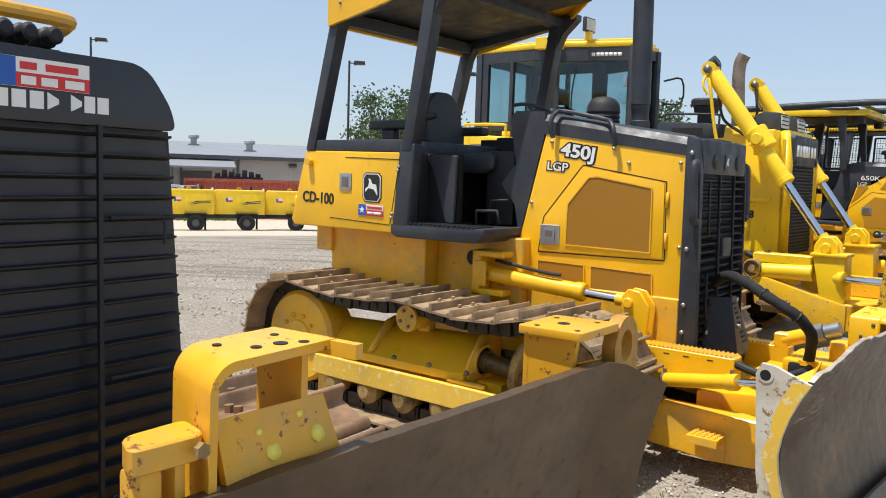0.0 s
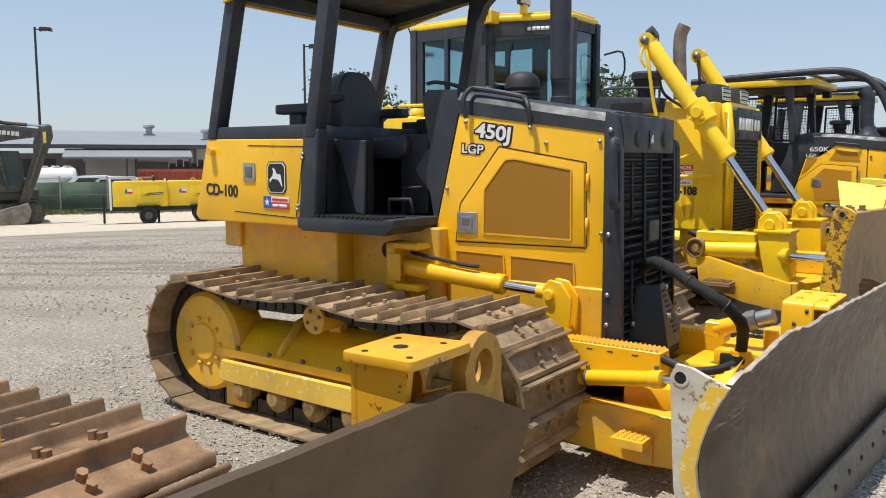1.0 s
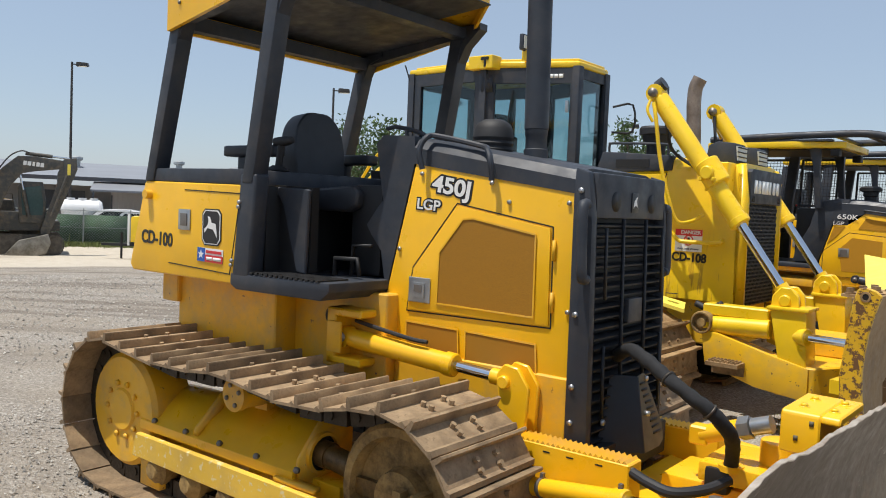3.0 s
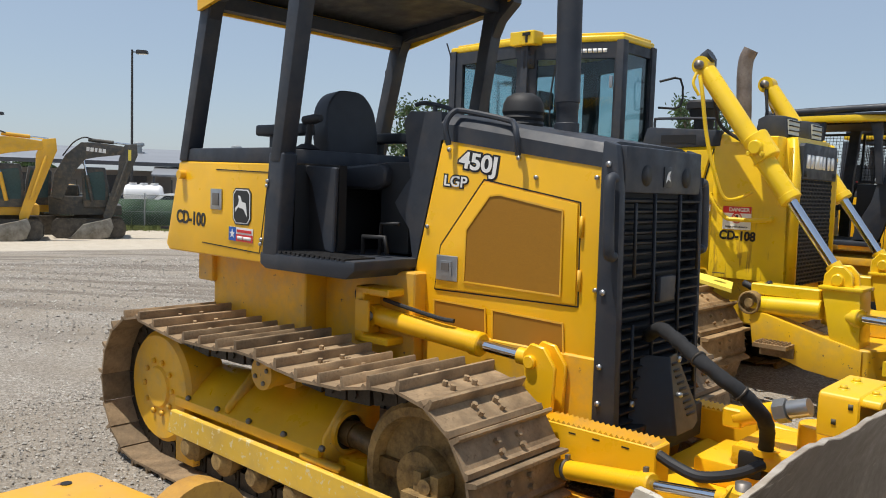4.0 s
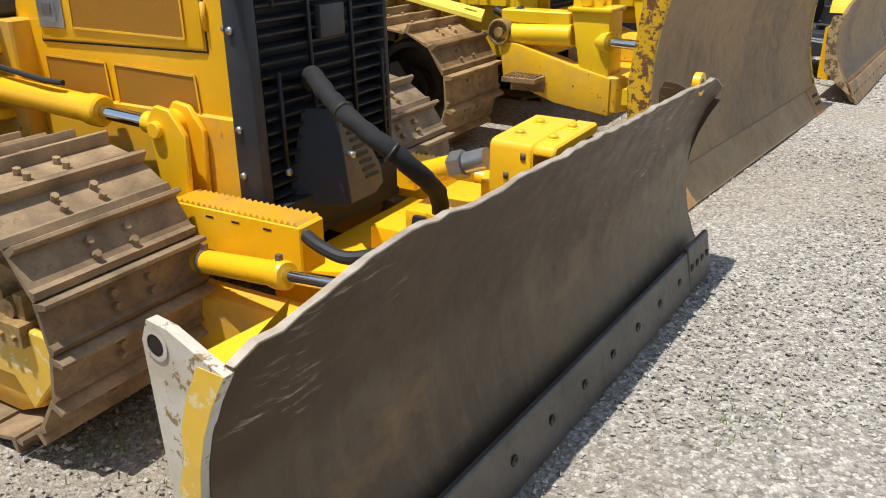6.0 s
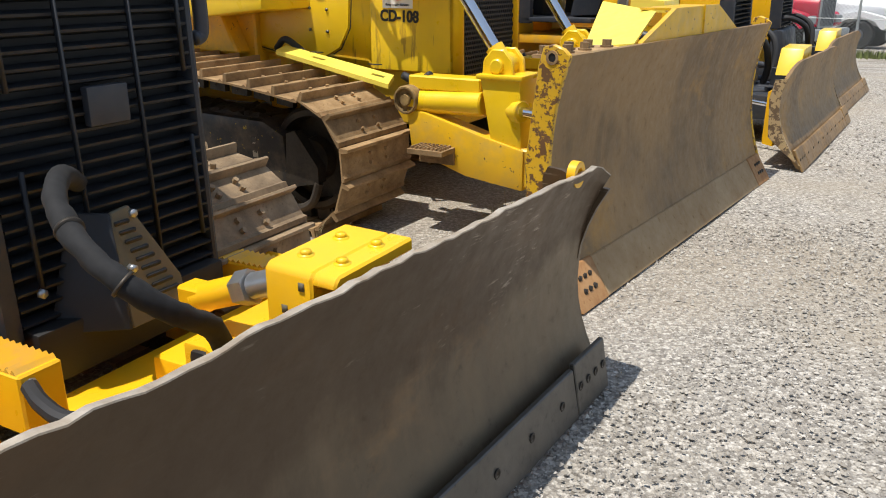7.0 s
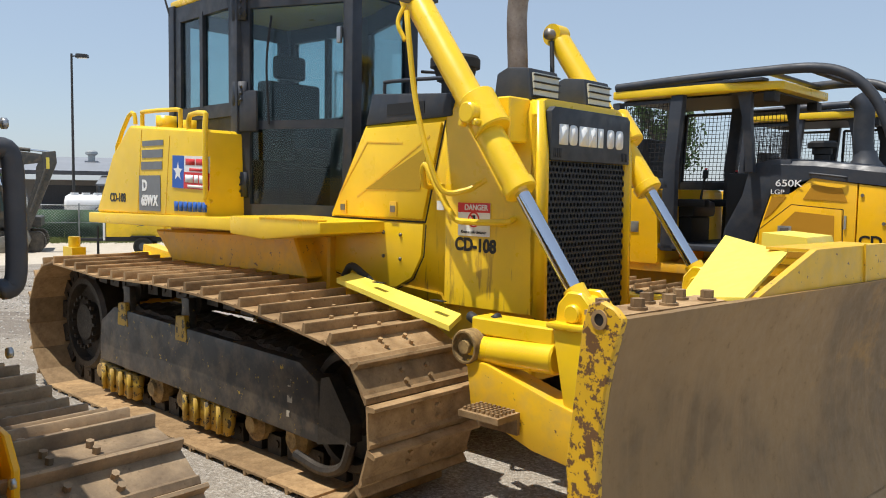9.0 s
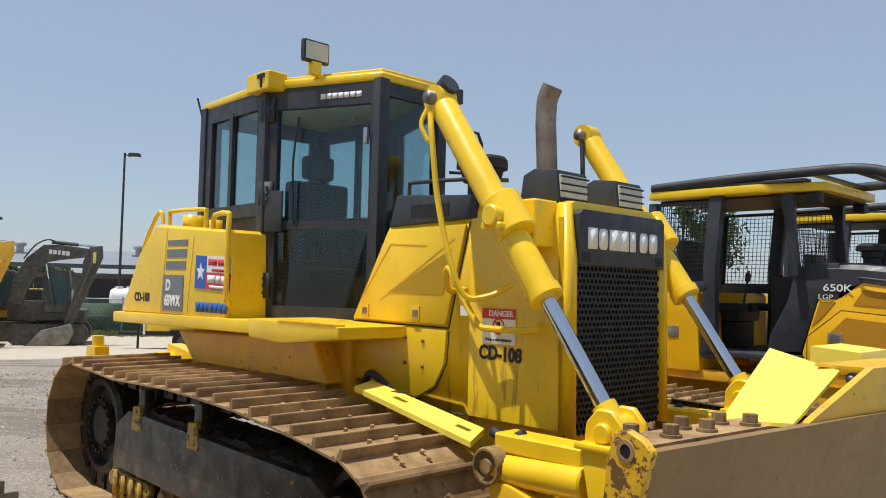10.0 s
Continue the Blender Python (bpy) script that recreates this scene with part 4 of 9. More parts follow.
    for sy in (-1, 1):
        prism(bm, [(-0.17, 2.55), (-0.11, 2.55), (-0.06, 2.65), (0.05, 2.75), (0.05, 2.79), (-0.16, 2.77)], "y", sy * 0.79, sy * 0.71)
        prism(bm, [(-1.0, 2.50), (-0.95, 2.50), (-0.90, 2.60), (-0.78, 2.64), (-0.78, 2.68), (-1.0, 2.60)], "y", sy * 0.79, sy * 0.71)
    box(bm, -0.16, -0.06, -0.75, 0.75, 2.70, 2.765)
    box(bm, -1.02, -0.92, -0.75, 0.75, 2.56, 2.64)
    for sy in (-1, 1):
        prism(bm, [(-1.0, 2.58), (-0.1, 2.71), (-0.1, 2.765), (-1.0, 2.66)], "y", sy * 0.79, sy * 0.72)
    part("roof_frame", bm, CHARCOAL, t)
    # canopy: tapered roof sheet with a deep rim
    plan = [(-1.02, -0.82), (-0.09, -0.82), (0.42, -0.47), (0.30, 0.45), (-0.09, 0.82), (-1.02, 0.82)]
    top = [2.735, 2.80, 2.84, 2.88, 2.80, 2.735]
    low = [2.545, 2.735, 2.77, 2.81, 2.735, 2.545]
    bm = bmesh.new()
    hi = [bm.verts.new((*p, z)) for p, z in zip(plan, top)]
    lo = [bm.verts.new((*p, z)) for p, z in zip(plan, low)]
    hi2 = [bm.verts.new((p[0] * 0.975 - 0.006, p[1] * 0.975, z - 0.012)) for p, z in zip(plan, top)]
    lo2 = [bm.verts.new((p[0] * 0.975 - 0.006, p[1] * 0.975, z)) for p, z in zip(plan, low)]
    for k in range(6):
        j = (k + 1) % 6
        bm.faces.new((lo[k], lo[j], hi[j], hi[k]))
        bm.faces.new((hi2[k], hi2[j], lo2[j], lo2[k]))
        bm.faces.new((lo[k], lo2[k], lo2[j], lo[j]))
    c1, c2 = bm.verts.new((-0.3, 0, 2.815)), bm.verts.new((-0.3, 0, 2.80))
    for k in range(6):
        j = (k + 1) % 6
        bm.faces.new((hi[k], hi[j], c1))
        bm.faces.new((hi2[j], hi2[k], c2))
    bmesh.ops.recalc_face_normals(bm, faces=bm.faces)
    can = part("canopy", bm, YELLOW_J, t, "yellow sheet-steel canopy")
    bm = bmesh.new()
    prism(bm, [(-0.98, 2.66), (-0.1, 2.745), (-0.1, 2.755), (-0.98, 2.67)], "y", -0.74, 0.74)
    prism(bm, [(-0.08, 2.758), (0.33, 2.80), (0.33, 2.808), (-0.08, 2.765)], "y", -0.42, 0.42)
    part("roof_lining", bm, CHARCOAL, can)
    bm = bmesh.new()
    for x, z in ((-0.42, 2.72), (-0.35, 2.735), (-0.90, 2.69)):
        bolt_head(bm, (x, -0.82, z), (0, -1, 0), 0.011)
    part("canopy_bolt", bm, BOLT, can)
    # undercarriage
    shoe = shoe_mesh("track_shoe", 0.155, 0.58, 0.055, SHOE_J)
    loop = loop_points((-1.02, 0.42), 0.395, (1.0, 0.42), 0.385, [(0.86, 0.795), (0.66, 0.755), (0.45, 0.745), (0.25, 0.762), (0.08, 0.785), (-0.06, 0.792), (-0.27, 0.77), (-0.62, 0.765), (-0.84, 0.79)], 0.155)
    for sy in (-1, 1):
        before = set(t.children)
        track(t, "track", loop, sy * 0.89, shoe, 0.58)
        bm = bmesh.new()
        disc(bm, (-1.02, 0.42), 0.315, sy * 0.80, sy * 1.046, [(sy * 0.80, 0.10), (sy * 0.80, 0.30), (sy * 0.98, 0.32), (sy * 1.018, 0.315), (sy * 1.042, 0.29), (sy * 1.042, 0.12), (sy * 1.056, 0.11), (sy * 1.056, 0.02)])
        sp = part("sprocket", bm, YELLOW_JD, t, "dusty yellow final drive and sprocket")
        bm = bmesh.new()
        for k in range(10):
            a = 2 * math.pi * k / 10
            bolt_head(bm, (-1.02 + 0.15 * math.cos(a), sy * 1.042, 0.42 + 0.15 * math.sin(a)), (0, sy, 0), 0.017, 0.014)
        part("sprocket_bolt", bm, YELLOW_JD, sp)
        bm = bmesh.new()
        disc(bm, (1.0, 0.42), 0.325, sy * 0.80, sy * 1.03)
        part("idler", bm, IDLER, t, "rusty front idler wheel")
        bm = bmesh.new()
        cyl(bm, (-0.06, sy * 0.85, 0.67), (-0.06, sy * 1.00, 0.67), 0.075, 22)
        cyl(bm, (-0.06, sy * 1.00, 0.67), (-0.06, sy * 1.033, 0.67), 0.082, 22)
        cr = part("carrier_roller", bm, YELLOW_JD, t)
        bm = bmesh.new()
        for k in range(4):
            a = 2 * math.pi * k / 4 + 0.4
            bolt_head(bm, (-0.06 + 0.05 * math.cos(a), sy * 1.032, 0.67 + 0.05 * math.sin(a)), (0, sy, 0), 0.012)
        part("roller_bolt", bm, BOLT, cr)
        bm = bmesh.new()
        box(bm, -0.105, -0.015, sy * 0.80, sy * 0.86, 0.48, 0.66)
        part("roller_bracket", bm, YELLOW_JD, t)
        # track frame with sloped cover and side beam
        bm = bmesh.new()
        sect = [(0.72, 0.20), (0.72, 0.585), (0.80, 0.60), (0.86, 0.585), (0.96, 0.485), (1.02, 0.425), (1.052, 0.405), (1.052, 0.355), (0.95, 0.35), (0.95, 0.20)]
        loft(bm, [(-0.83, sy * y, z - (0.04 if z > 0.5 else 0)) for y, z in sect], [(0.40, sy * y, z) for y, z in sect])
        box(bm, 0.38, 0.60, sy * 0.72, sy * 0.95, 0.20, 0.36)
        soften(bm, 0.008, 2)
        tf = part("track_frame", bm, YELLOW_J, t, "yellow track frame")
        bm = bmesh.new()
        prism(bm, [(-0.80, 0.345), (-0.84, 0.215), (1.05, 0.20), (1.12, 0.10), (1.24, 0.23), (1.29, 0.385), (1.16, 0.39), (1.14, 0.335), (0.50, 0.345)], "y", sy * 1.062, sy * 1.095)
        soften(bm, 0.006, 1)
        part("side_beam", bm, SCUFF_J, tf, "scuffed yellow side beam")
        bm = bmesh.new()
        prism(bm, [(0.62, 0.21), (1.06, 0.20), (1.13, 0.10), (1.0, 0.045), (0.68, 0.05)], "y", sy * 0.921, sy * 1.072)
        for x in (0.68, 0.84):
            box(bm, x, x + 0.02, sy * 1.053, sy * 1.090, 0.05, 0.20)
        box(bm, -0.80, -0.62, sy * 0.921, sy * 1.062, 0.06, 0.22)
        soften(bm, 0.005, 1)
        part("track_guide", bm, YELLOW_JD, tf)
        bm = bmesh.new()
        box(bm, 0.99, 1.17, sy * 1.025, sy * 1.119, 0.34, 0.41)
        box(bm, 1.02, 1.06, sy * 0.987, sy * 1.081, 0.41, 0.49)
        box(bm, 1.11, 1.15, sy * 0.987, sy * 1.081, 0.41, 0.49)
        cyl(bm, (1.085, sy * 0.940, 0.44), (1.085, sy * 1.090, 0.44), 0.032, 16)
        for k in range(3):
            bolt_head(bm, (1.02 + 0.06 * k, sy * 1.119, 0.37), (0, sy, 0), 0.011, 0.012)
        part("idler_block", bm, IDLER, tf)
        bm = bmesh.new()
        for k in range(5):
            bolt_head(bm, (-0.7 + 0.28 * k, sy * 1.039, 0.415), (0, sy, 0.6), 0.015, 0.016)
        part("cover_bolt", bm, BOLT, tf)
        bm = bmesh.new()
        rib_ = [(0.80, 0.59), (0.80, 0.625), (0.88, 0.605), (1.04, 0.445), (1.04, 0.41)]
        loft(bm, [(-0.36, sy * y, z) for y, z in rib_], [(-0.325, sy * y, z) for y, z in rib_])
        flare = [(0.70, 0.34), (0.70, 0.66), (0.80, 0.675), (0.90, 0.62), (1.03, 0.46), (1.03, 0.34)]
        loft(bm, [(0.40, sy * y, z) for y, z in flare], [(0.425, sy * y, z) for y, z in flare])
        box(bm, 0.30, 0.56, sy * 1.03, sy * 1.075, 0.352, 0.372)
        part("cover_rib", bm, YELLOW_JD, tf)
        bm = bmesh.new()
        cyl(bm, (0.42, sy * 0.90, 0.47), (0.43, sy * 0.90, 0.47), 0.085, 20)
        part("tensioner_hole", bm, BLACK, tf)
        bm = bmesh.new()
        ring(bm, (0.424, sy * 0.90, 0.47), (0.448, sy * 0.90, 0.469), 0.098, 0.082, 20)
        part("tensioner_collar", bm, YELLOW_JD, tf)
        bm = bmesh.new()
        cyl(bm, (0.425, sy * 0.90, 0.468), (0.49, sy * 0.90, 0.465), 0.062, 16)
        cyl(bm, (0.48, sy * 0.90, 0.465), (0.74, sy * 0.91, 0.44), 0.055, 16)
        cyl(bm, (0.72, sy * 0.90, 0.44), (0.76, sy * 0.91, 0.438), 0.075, 16)
        box(bm, 0.74, 1.02, sy * 0.93, sy * 1.0, 0.39, 0.46)
        part("tensioner", bm, GREASE, tf, "greasy brown tensioner rod")
        for k in range(5):
            bm = bmesh.new()
            x = -0.66 + k * 0.30
            lathe(bm, (x, sy * 0.79, 0.165), (0, sy, 0), [(0, 0.05), (0, 0.085), (0.06, 0.085), (0.065, 0.07), (0.18, 0.07), (0.185, 0.085), (0.26, 0.085), (0.28, 0.06), (0.30, 0.04)], 18)
            part("bottom_roller", bm, IDLER, t)
        # the far crawler stands closer in and a little further forward
        if sy > 0:
            for ob in set(t.children) - before:
                ob.location = (0.05, -0.205, 0)
    # blade linkage
    for sy in (-1, 1):
        bm = bmesh.new()
        for x0, x1, z0, z1 in ((0.09, 0.33, 1.045, 1.085), (0.09, 0.33, 0.80, 0.84), (0.09, 0.155, 0.80, 1.085)):
            box(bm, x0, x1, sy * 0.40, sy * 0.575, z0, z1)
        soften(bm, 0.008, 1)
        br = part("cylinder_bracket", bm, YELLOW_J, t)
        part("pin_plate", one(box, 0.11, 0.21, sy * 0.575, sy * 0.593, 0.86, 1.02, soft=0.01), YELLOW_JD, br)
        cylinder_arm(t, (0.17, sy * 0.51, 0.935), (1.145, sy * 0.45, 0.86), 0.70, 0.050, YELLOW_J, eye_r=0.055)
        bm = bmesh.new()
        for y in (0.395, 0.478):
            prism(bm, [(1.10, 0.89), (1.14, 0.94), (1.21, 0.93), (1.27, 0.85), (1.26, 0.62), (1.14, 0.58)], "y", sy * y, sy * (y + 0.022))
        cyl(bm, (1.145, sy * 0.38, 0.86), (1.145, sy * 0.52, 0.86), 0.030, 16)
        soften(bm, 0.005, 1)
        part("lift_lever", bm, YELLOW_J, t)
        bm = bmesh.new()
        tube(bm, [(0.22, sy * 0.49, 1.02), (0.34, sy * 0.51, 1.01), (0.60, sy * 0.51, 0.98), (0.70, sy * 0.50, 0.975)], 0.011, 8)
        part("hydraulic_line", bm, RUBBER, t)
        bm = bmesh.new()
        z1 = 0.652 if sy < 0 else 0.56
        box(bm, 1.25, 1.785, sy * 0.455, sy * 0.572, z1 - 0.16, z1)
        soften(bm, 0.006, 1)
        st = part("step_box", bm, YELLOW_J, t, "yellow step box with serrated tread")
        bm = bmesh.new()
        for k in range(21):
            x = 1.26 + k * 0.0245
            prism(bm, [(x, z1), (x + 0.012, z1 + 0.012), (x + 0.022, z1)], "y", sy * 0.46, sy * 0.568)
        part("tread", bm, YELLOW_JD, st)
        bm = bmesh.new()
        for x in (1.40, 1.51, 1.64):
            box(bm, x, x + 0.032, sy * 0.570, sy * 0.5735, z1 - 0.032, z1 - 0.026)
        part("step_slot", bm, BLACK, st)
        bm = bmesh.new()
        prism(bm, [(1.05, 0.36), (1.72, 0.36), (2.30, 0.36), (2.36, 0.14), (1.70, 0.10), (1.05, 0.15)], "y", sy * 0.50, sy * 0.62)
        soften(bm, 0.01, 1)
        arm = part("push_arm", bm, YELLOW_JD, t, "chipped yellow push arm")
        bm = bmesh.new()
        box(bm, 1.62, 1.78, sy * 0.62, sy * 0.76, 0.22, 0.26)
        for k in range(5):
            for i in range(4):
                box(bm, 1.635 + k * 0.029, 1.65 + k * 0.029, sy * (0.635 + i * 0.03), sy * (0.65 + i * 0.03), 0.26, 0.268)
        box(bm, 1.62, 1.78, sy * 0.62, sy * 0.64, 0.12, 0.24)
        part("step", bm, YELLOW_JD, arm)
    cylinder_arm(t, (1.24, -0.585, 0.455), (2.20, -0.80, 0.635), 0.64, 0.038, YELLOW_J, eye_axis=(0, 0, 1))
    for f in (0.2, 0.60):
        c_ = Vector((1.24, -0.585, 0.455)).lerp(Vector((2.20, -0.80, 0.635)), f)
        d_ = Vector((0.96, -0.215, 0.18)).normalized()
        bm = bmesh.new()
        ring(bm, c_, c_ + d_ * 0.018, 0.042, 0.036, 20)
        box(bm, c_.x - 0.004, c_.x + 0.012, c_.y - 0.008, c_.y + 0.008, c_.z + 0.036, c_.z + 0.062)
        part("cylinder_band", bm, BOLT, t)
    cylinder_arm(t, (1.22, 0.68, 0.50), (2.36, 0.85, 0.36), 0.66, 0.042, YELLOW_J, eye_axis=(0, 0, 1))
    bm = bmesh.new()
    prism(bm, [(1.55, -0.45), (2.05, -0.22), (2.30, -0.22), (2.30, 0.22), (2.05, 0.22), (1.55, 0.45)], "z", 0.18, 0.42)
    box(bm, 1.75, 2.20, -0.16, 0.18, 0.42, 0.52)
    box(bm, 1.92, 2.30, -0.20, 0.18, 0.54, 0.62)
    cyl(bm, (2.20, 0, 0.2), (2.20, 0, 0.72), 0.09, 20)
    soften(bm, 0.012, 2)
    part("blade_pivot", bm, YELLOW_J, t, "yellow centre pivot of the blade")
    bm = one(cyl, (1.89, -0.103, 0.702), (2.06, -0.109, 0.765), 0.040, 20)
    box(bm, 1.85, 1.93, -0.14, -0.065, 0.665, 0.745)
    soften(bm, 0.008, 1)
    part("tilt_cylinder", bm, YELLOW_J, t, "short yellow tilt cylinder")
    bm = bmesh.new()
    cyl(bm, (2.055, -0.109, 0.763), (2.10, -0.111, 0.779), 0.048, 6)
    cyl(bm, (2.105, -0.111, 0.781), (2.18, -0.113, 0.808), 0.036, 16)
    part("lock_nut", bm, ZINC, t, "bright hexagonal lock nut")
    # blade
    near, far = (2.376, -1.455), (2.575, 1.235)
    curve = lambda u: 0.075 - 0.52 * u + 0.47 * u * u + 0.02 * u ** 3
    top = lambda s: 0.80 + 0.105 * min(1, max(0, s / 0.11)) ** 0.7 + 0.010 * noise.noise((s * 9.0, 2.2, 0)) + 0.006 * noise.noise((s * 31.0, 0.4, 0)) - 0.05 * max(0, (s - 0.955) / 0.045)
    bm = blade_board(near, far, curve, top, 0.02, 60, 0.004)
    for v in bm.verts:
        v.co.x -= 0.055 * max(0, (-1.25 - v.co.y) / 0.205) ** 1.3 * min(1, v.co.z / 0.5)
    rim = bmesh.new()
    bm.normal_update()
    for f in bm.faces:
        if f.normal.z > 0.75 and f.calc_center_median().z > 0.7:
            rim.faces.new([rim.verts.new(v.co + Vector((0, 0, 0.001))) for v in f.verts])
    bmesh.ops.remove_doubles(rim, verts=rim.verts, dist=0.0001)
    bmesh.ops.solidify(rim, geom=rim.faces[:], thickness=0.004)
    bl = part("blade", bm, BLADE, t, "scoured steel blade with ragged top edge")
    part("worn_rim", rim, RIM, bl, "bright worn top rim")
    edge_plate(bl, "cutting_edge", near, far, 0.10, 0.895, 0.098, 0.062, 0.185, EDGE, "grey bolted cutting edge", 9)
    edge_plate(bl, "end_bit", near, far, -0.002, 0.097, 0.098, 0.062, 0.20, EDGE, "grey bolted end bit", 3)
    edge_plate(bl, "end_bit", near, far, 0.898, 1.002, 0.098, 0.062, 0.20, EDGE, "grey bolted end bit", 4)
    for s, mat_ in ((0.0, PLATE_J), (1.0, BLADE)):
        m = blade_frame(near, far, s, 0, 0)
        pts = [(curve(u / 10) - 0.002 - (0.055 * min(1, u / 6) if s == 0 else 0), 0.03 + 0.76 * u / 10) for u in range(11)] + [(-0.06, 0.805), (-0.15, 0.84), (-0.205, 0.845), (-0.225, 0.80), (-0.20, 0.40), (-0.14, 0.06)]
        bm = bmesh.new()
        e = -0.024 if s == 0 else 0.024
        mm = m @ Matrix(((0, 0, 1, 0), (0, 1, 0, 0), (1, 0, 0, 0), (0, 0, 0, 1)))
        prism(bm, pts, "z", 0, e, mm)
        ep = part("end_plate", bm, mat_, bl, "scuffed white and yellow end plate" if s == 0 else "scoured steel end plate")
        if s == 0:
            # yellow left along the front edge, ragged towards the scuffed white
            bm = bmesh.new()
            edge_ = pts[1:11]
            wide = [0.035 + 0.03 * u / 9 + 0.022 * noise.noise((u * 0.9, 3.1, 0.0)) for u in range(10)]
            prism(bm, edge_ + [(edge_[u][0] - wide[u], edge_[u][1]) for u in range(9, -1, -1)], "z", e, e * 1.06, mm)
            part("paint_band", bm, SCUFF_J, ep)
        bm = bmesh.new()
        ring(bm, mm @ Vector((-0.185, 0.80, -0.003 + e)), mm @ Vector((-0.185, 0.80, e * 1.12)), 0.032, 0.022)
        part("eye_ring", bm, mat_, ep)
        bm = bmesh.new()
        cyl(bm, mm @ Vector((-0.185, 0.80, e * 0.9)), mm @ Vector((-0.185, 0.80, e * 1.06)), 0.023, 16)
        part("eye_hole", bm, BLACK, ep)
    # stiff back of the blade with the tilt mount
    bm = bmesh.new()
    a, c = blade_frame(near, far, 0.03, 0, 0), blade_frame(near, far, 0.97, 0, 0)
    rg = [(0, 0.50, -0.10), (0, 0.50, -0.19), (0, 0.16, -0.19), (0, 0.16, -0.09)]
    loft(bm, [a @ Vector(p) for p in rg], [c @ Vector(p) for p in rg])
    for s0, s1 in ((0.0, 0.06),):
        a, c = blade_frame(near, far, s0, 0, 0), blade_frame(near, far, s1, 0, 0)
        loft(bm, [a @ Vector(p) for p in ((0, 0.79, -0.03), (0, 0.79, -0.11), (0, 0.76, -0.11), (0, 0.76, -0.05))], [c @ Vector(p) for p in ((0, 0.86, -0.03), (0, 0.82, -0.06), (0, 0.80, -0.06), (0, 0.80, -0.05))])
    part("blade_back", bm, YELLOW_J, bl, "yellow rear rib of the blade")
    m = blade_frame(near, far, 0.5, 0, 0)
    bm = bmesh.new()
    prism(bm, [(-0.13, 0.74), (-0.13, 0.89), (-0.115, 0.905), (0.17, 0.92), (0.17, 0.74)], "z", -0.23, -0.085, m)
    prism(bm, [(-0.13, 0.872), (-0.13, 0.89), (-0.115, 0.905), (0.17, 0.92), (0.17, 0.885)], "z", -0.085, -0.015, m)
    soften(bm, 0.006, 1)
    tm = part("tilt_mount", bm, YELLOW_J, bl, "yellow bolted tilt cylinder mount")
    bm = bmesh.new()
    for y_, z in ((0.865, -0.115), (0.80, -0.17)):
        box(bm, -0.133, -0.1295, y_ - 0.010, y_ + 0.010, z - 0.008, z + 0.008, m)
    part("square_hole", bm, GUARD, tm)
    bm = bmesh.new()
    for x, z in ((-0.05, -0.17), (0.08, -0.17), (-0.05, -0.06), (0.08, -0.06)):
        p = m @ Vector((x, 0.909 + x * 0.053, z))
        cyl(bm, p - Vector((0, 0, 0.004)), p + Vector((0, 0, 0.005)), 0.021, 16)
        cyl(bm, p + Vector((0, 0, 0.004)), p + Vector((0, 0, 0.015)), 0.014, 6)
    part("mount_bolt", bm, YELLOW_K, tm)
    bm = bmesh.new()
    ring(bm, m @ Vector((1.10, 0.895, 0.03)), m @ Vector((1.10, 0.895, 0.0)), 0.046, 0.024)
    part("lifting_eye", bm, YELLOW_J, bl)


# olive guard face, lightened: its sunlit look is put into the dusty colour
GUARD = paint("dusty_guard_paint", (0.11, 0.098, 0.062), 0.6, wear=(0.16, 0.12, 0.06), wear_at=0.66, dust=0.35, coat=0.0)
SCUFF_J = paint("pale_scuffed_yellow", (0.80, 0.50, 0.05), 0.5, wear=(0.74, 0.60, 0.30), wear_at=0.575, dust=0.4)
PLATE_J = paint("scuffed_white_paint", (0.60, 0.56, 0.47), 0.5, wear=(0.26, 0.17, 0.07), wear_at=0.575, dust=0.85)
build_dozer_j(dozer)


# ---- the large bright yellow bulldozer ----
MK = MJ @ pose(-0.675, 3.69, 0, 0, 0, -1.0) @ Matrix.Diagonal((0.945, 1.0, 0.99, 1.0))
big = thing("bulldozer", "large bright yellow bulldozer with closed dark cab and brown blade", "bulldozer", MK, "bulldozers in the row")


def wall_between(bm, a, c, z0, z1, t=0.04):
    """An upright wall from plan point a to c."""
    a, c = Vector((*a, 0)), Vector((*c, 0))
    d = (c - a).normalized()
    nrm = Vector((-d.y, d.x, 0)) * t / 2
    prism(bm, [(a + nrm)[:2], (c + nrm)[:2], (c - nrm)[:2], (a - nrm)[:2]], "z", z0, z1)


def wall_frame(a, c, z, inset=0.0, out=0.0):
    """The frame of an upright wall from plan point a to c: x along it, y up, z outward to the right of the way."""
    a, c = Vector((*a, 0)), Vector((*c, 0))
    d = (c - a).normalized()
    o = Vector((d.y, -d.x, 0))
    p = a + o * out + Vector((0, 0, z))
    return Matrix(((d.x, 0, o.x, p.x), (d.y, 0, o.y, p.y), (0, 1, 0, p.z), (0, 0, 0, 1))), (c - a).length


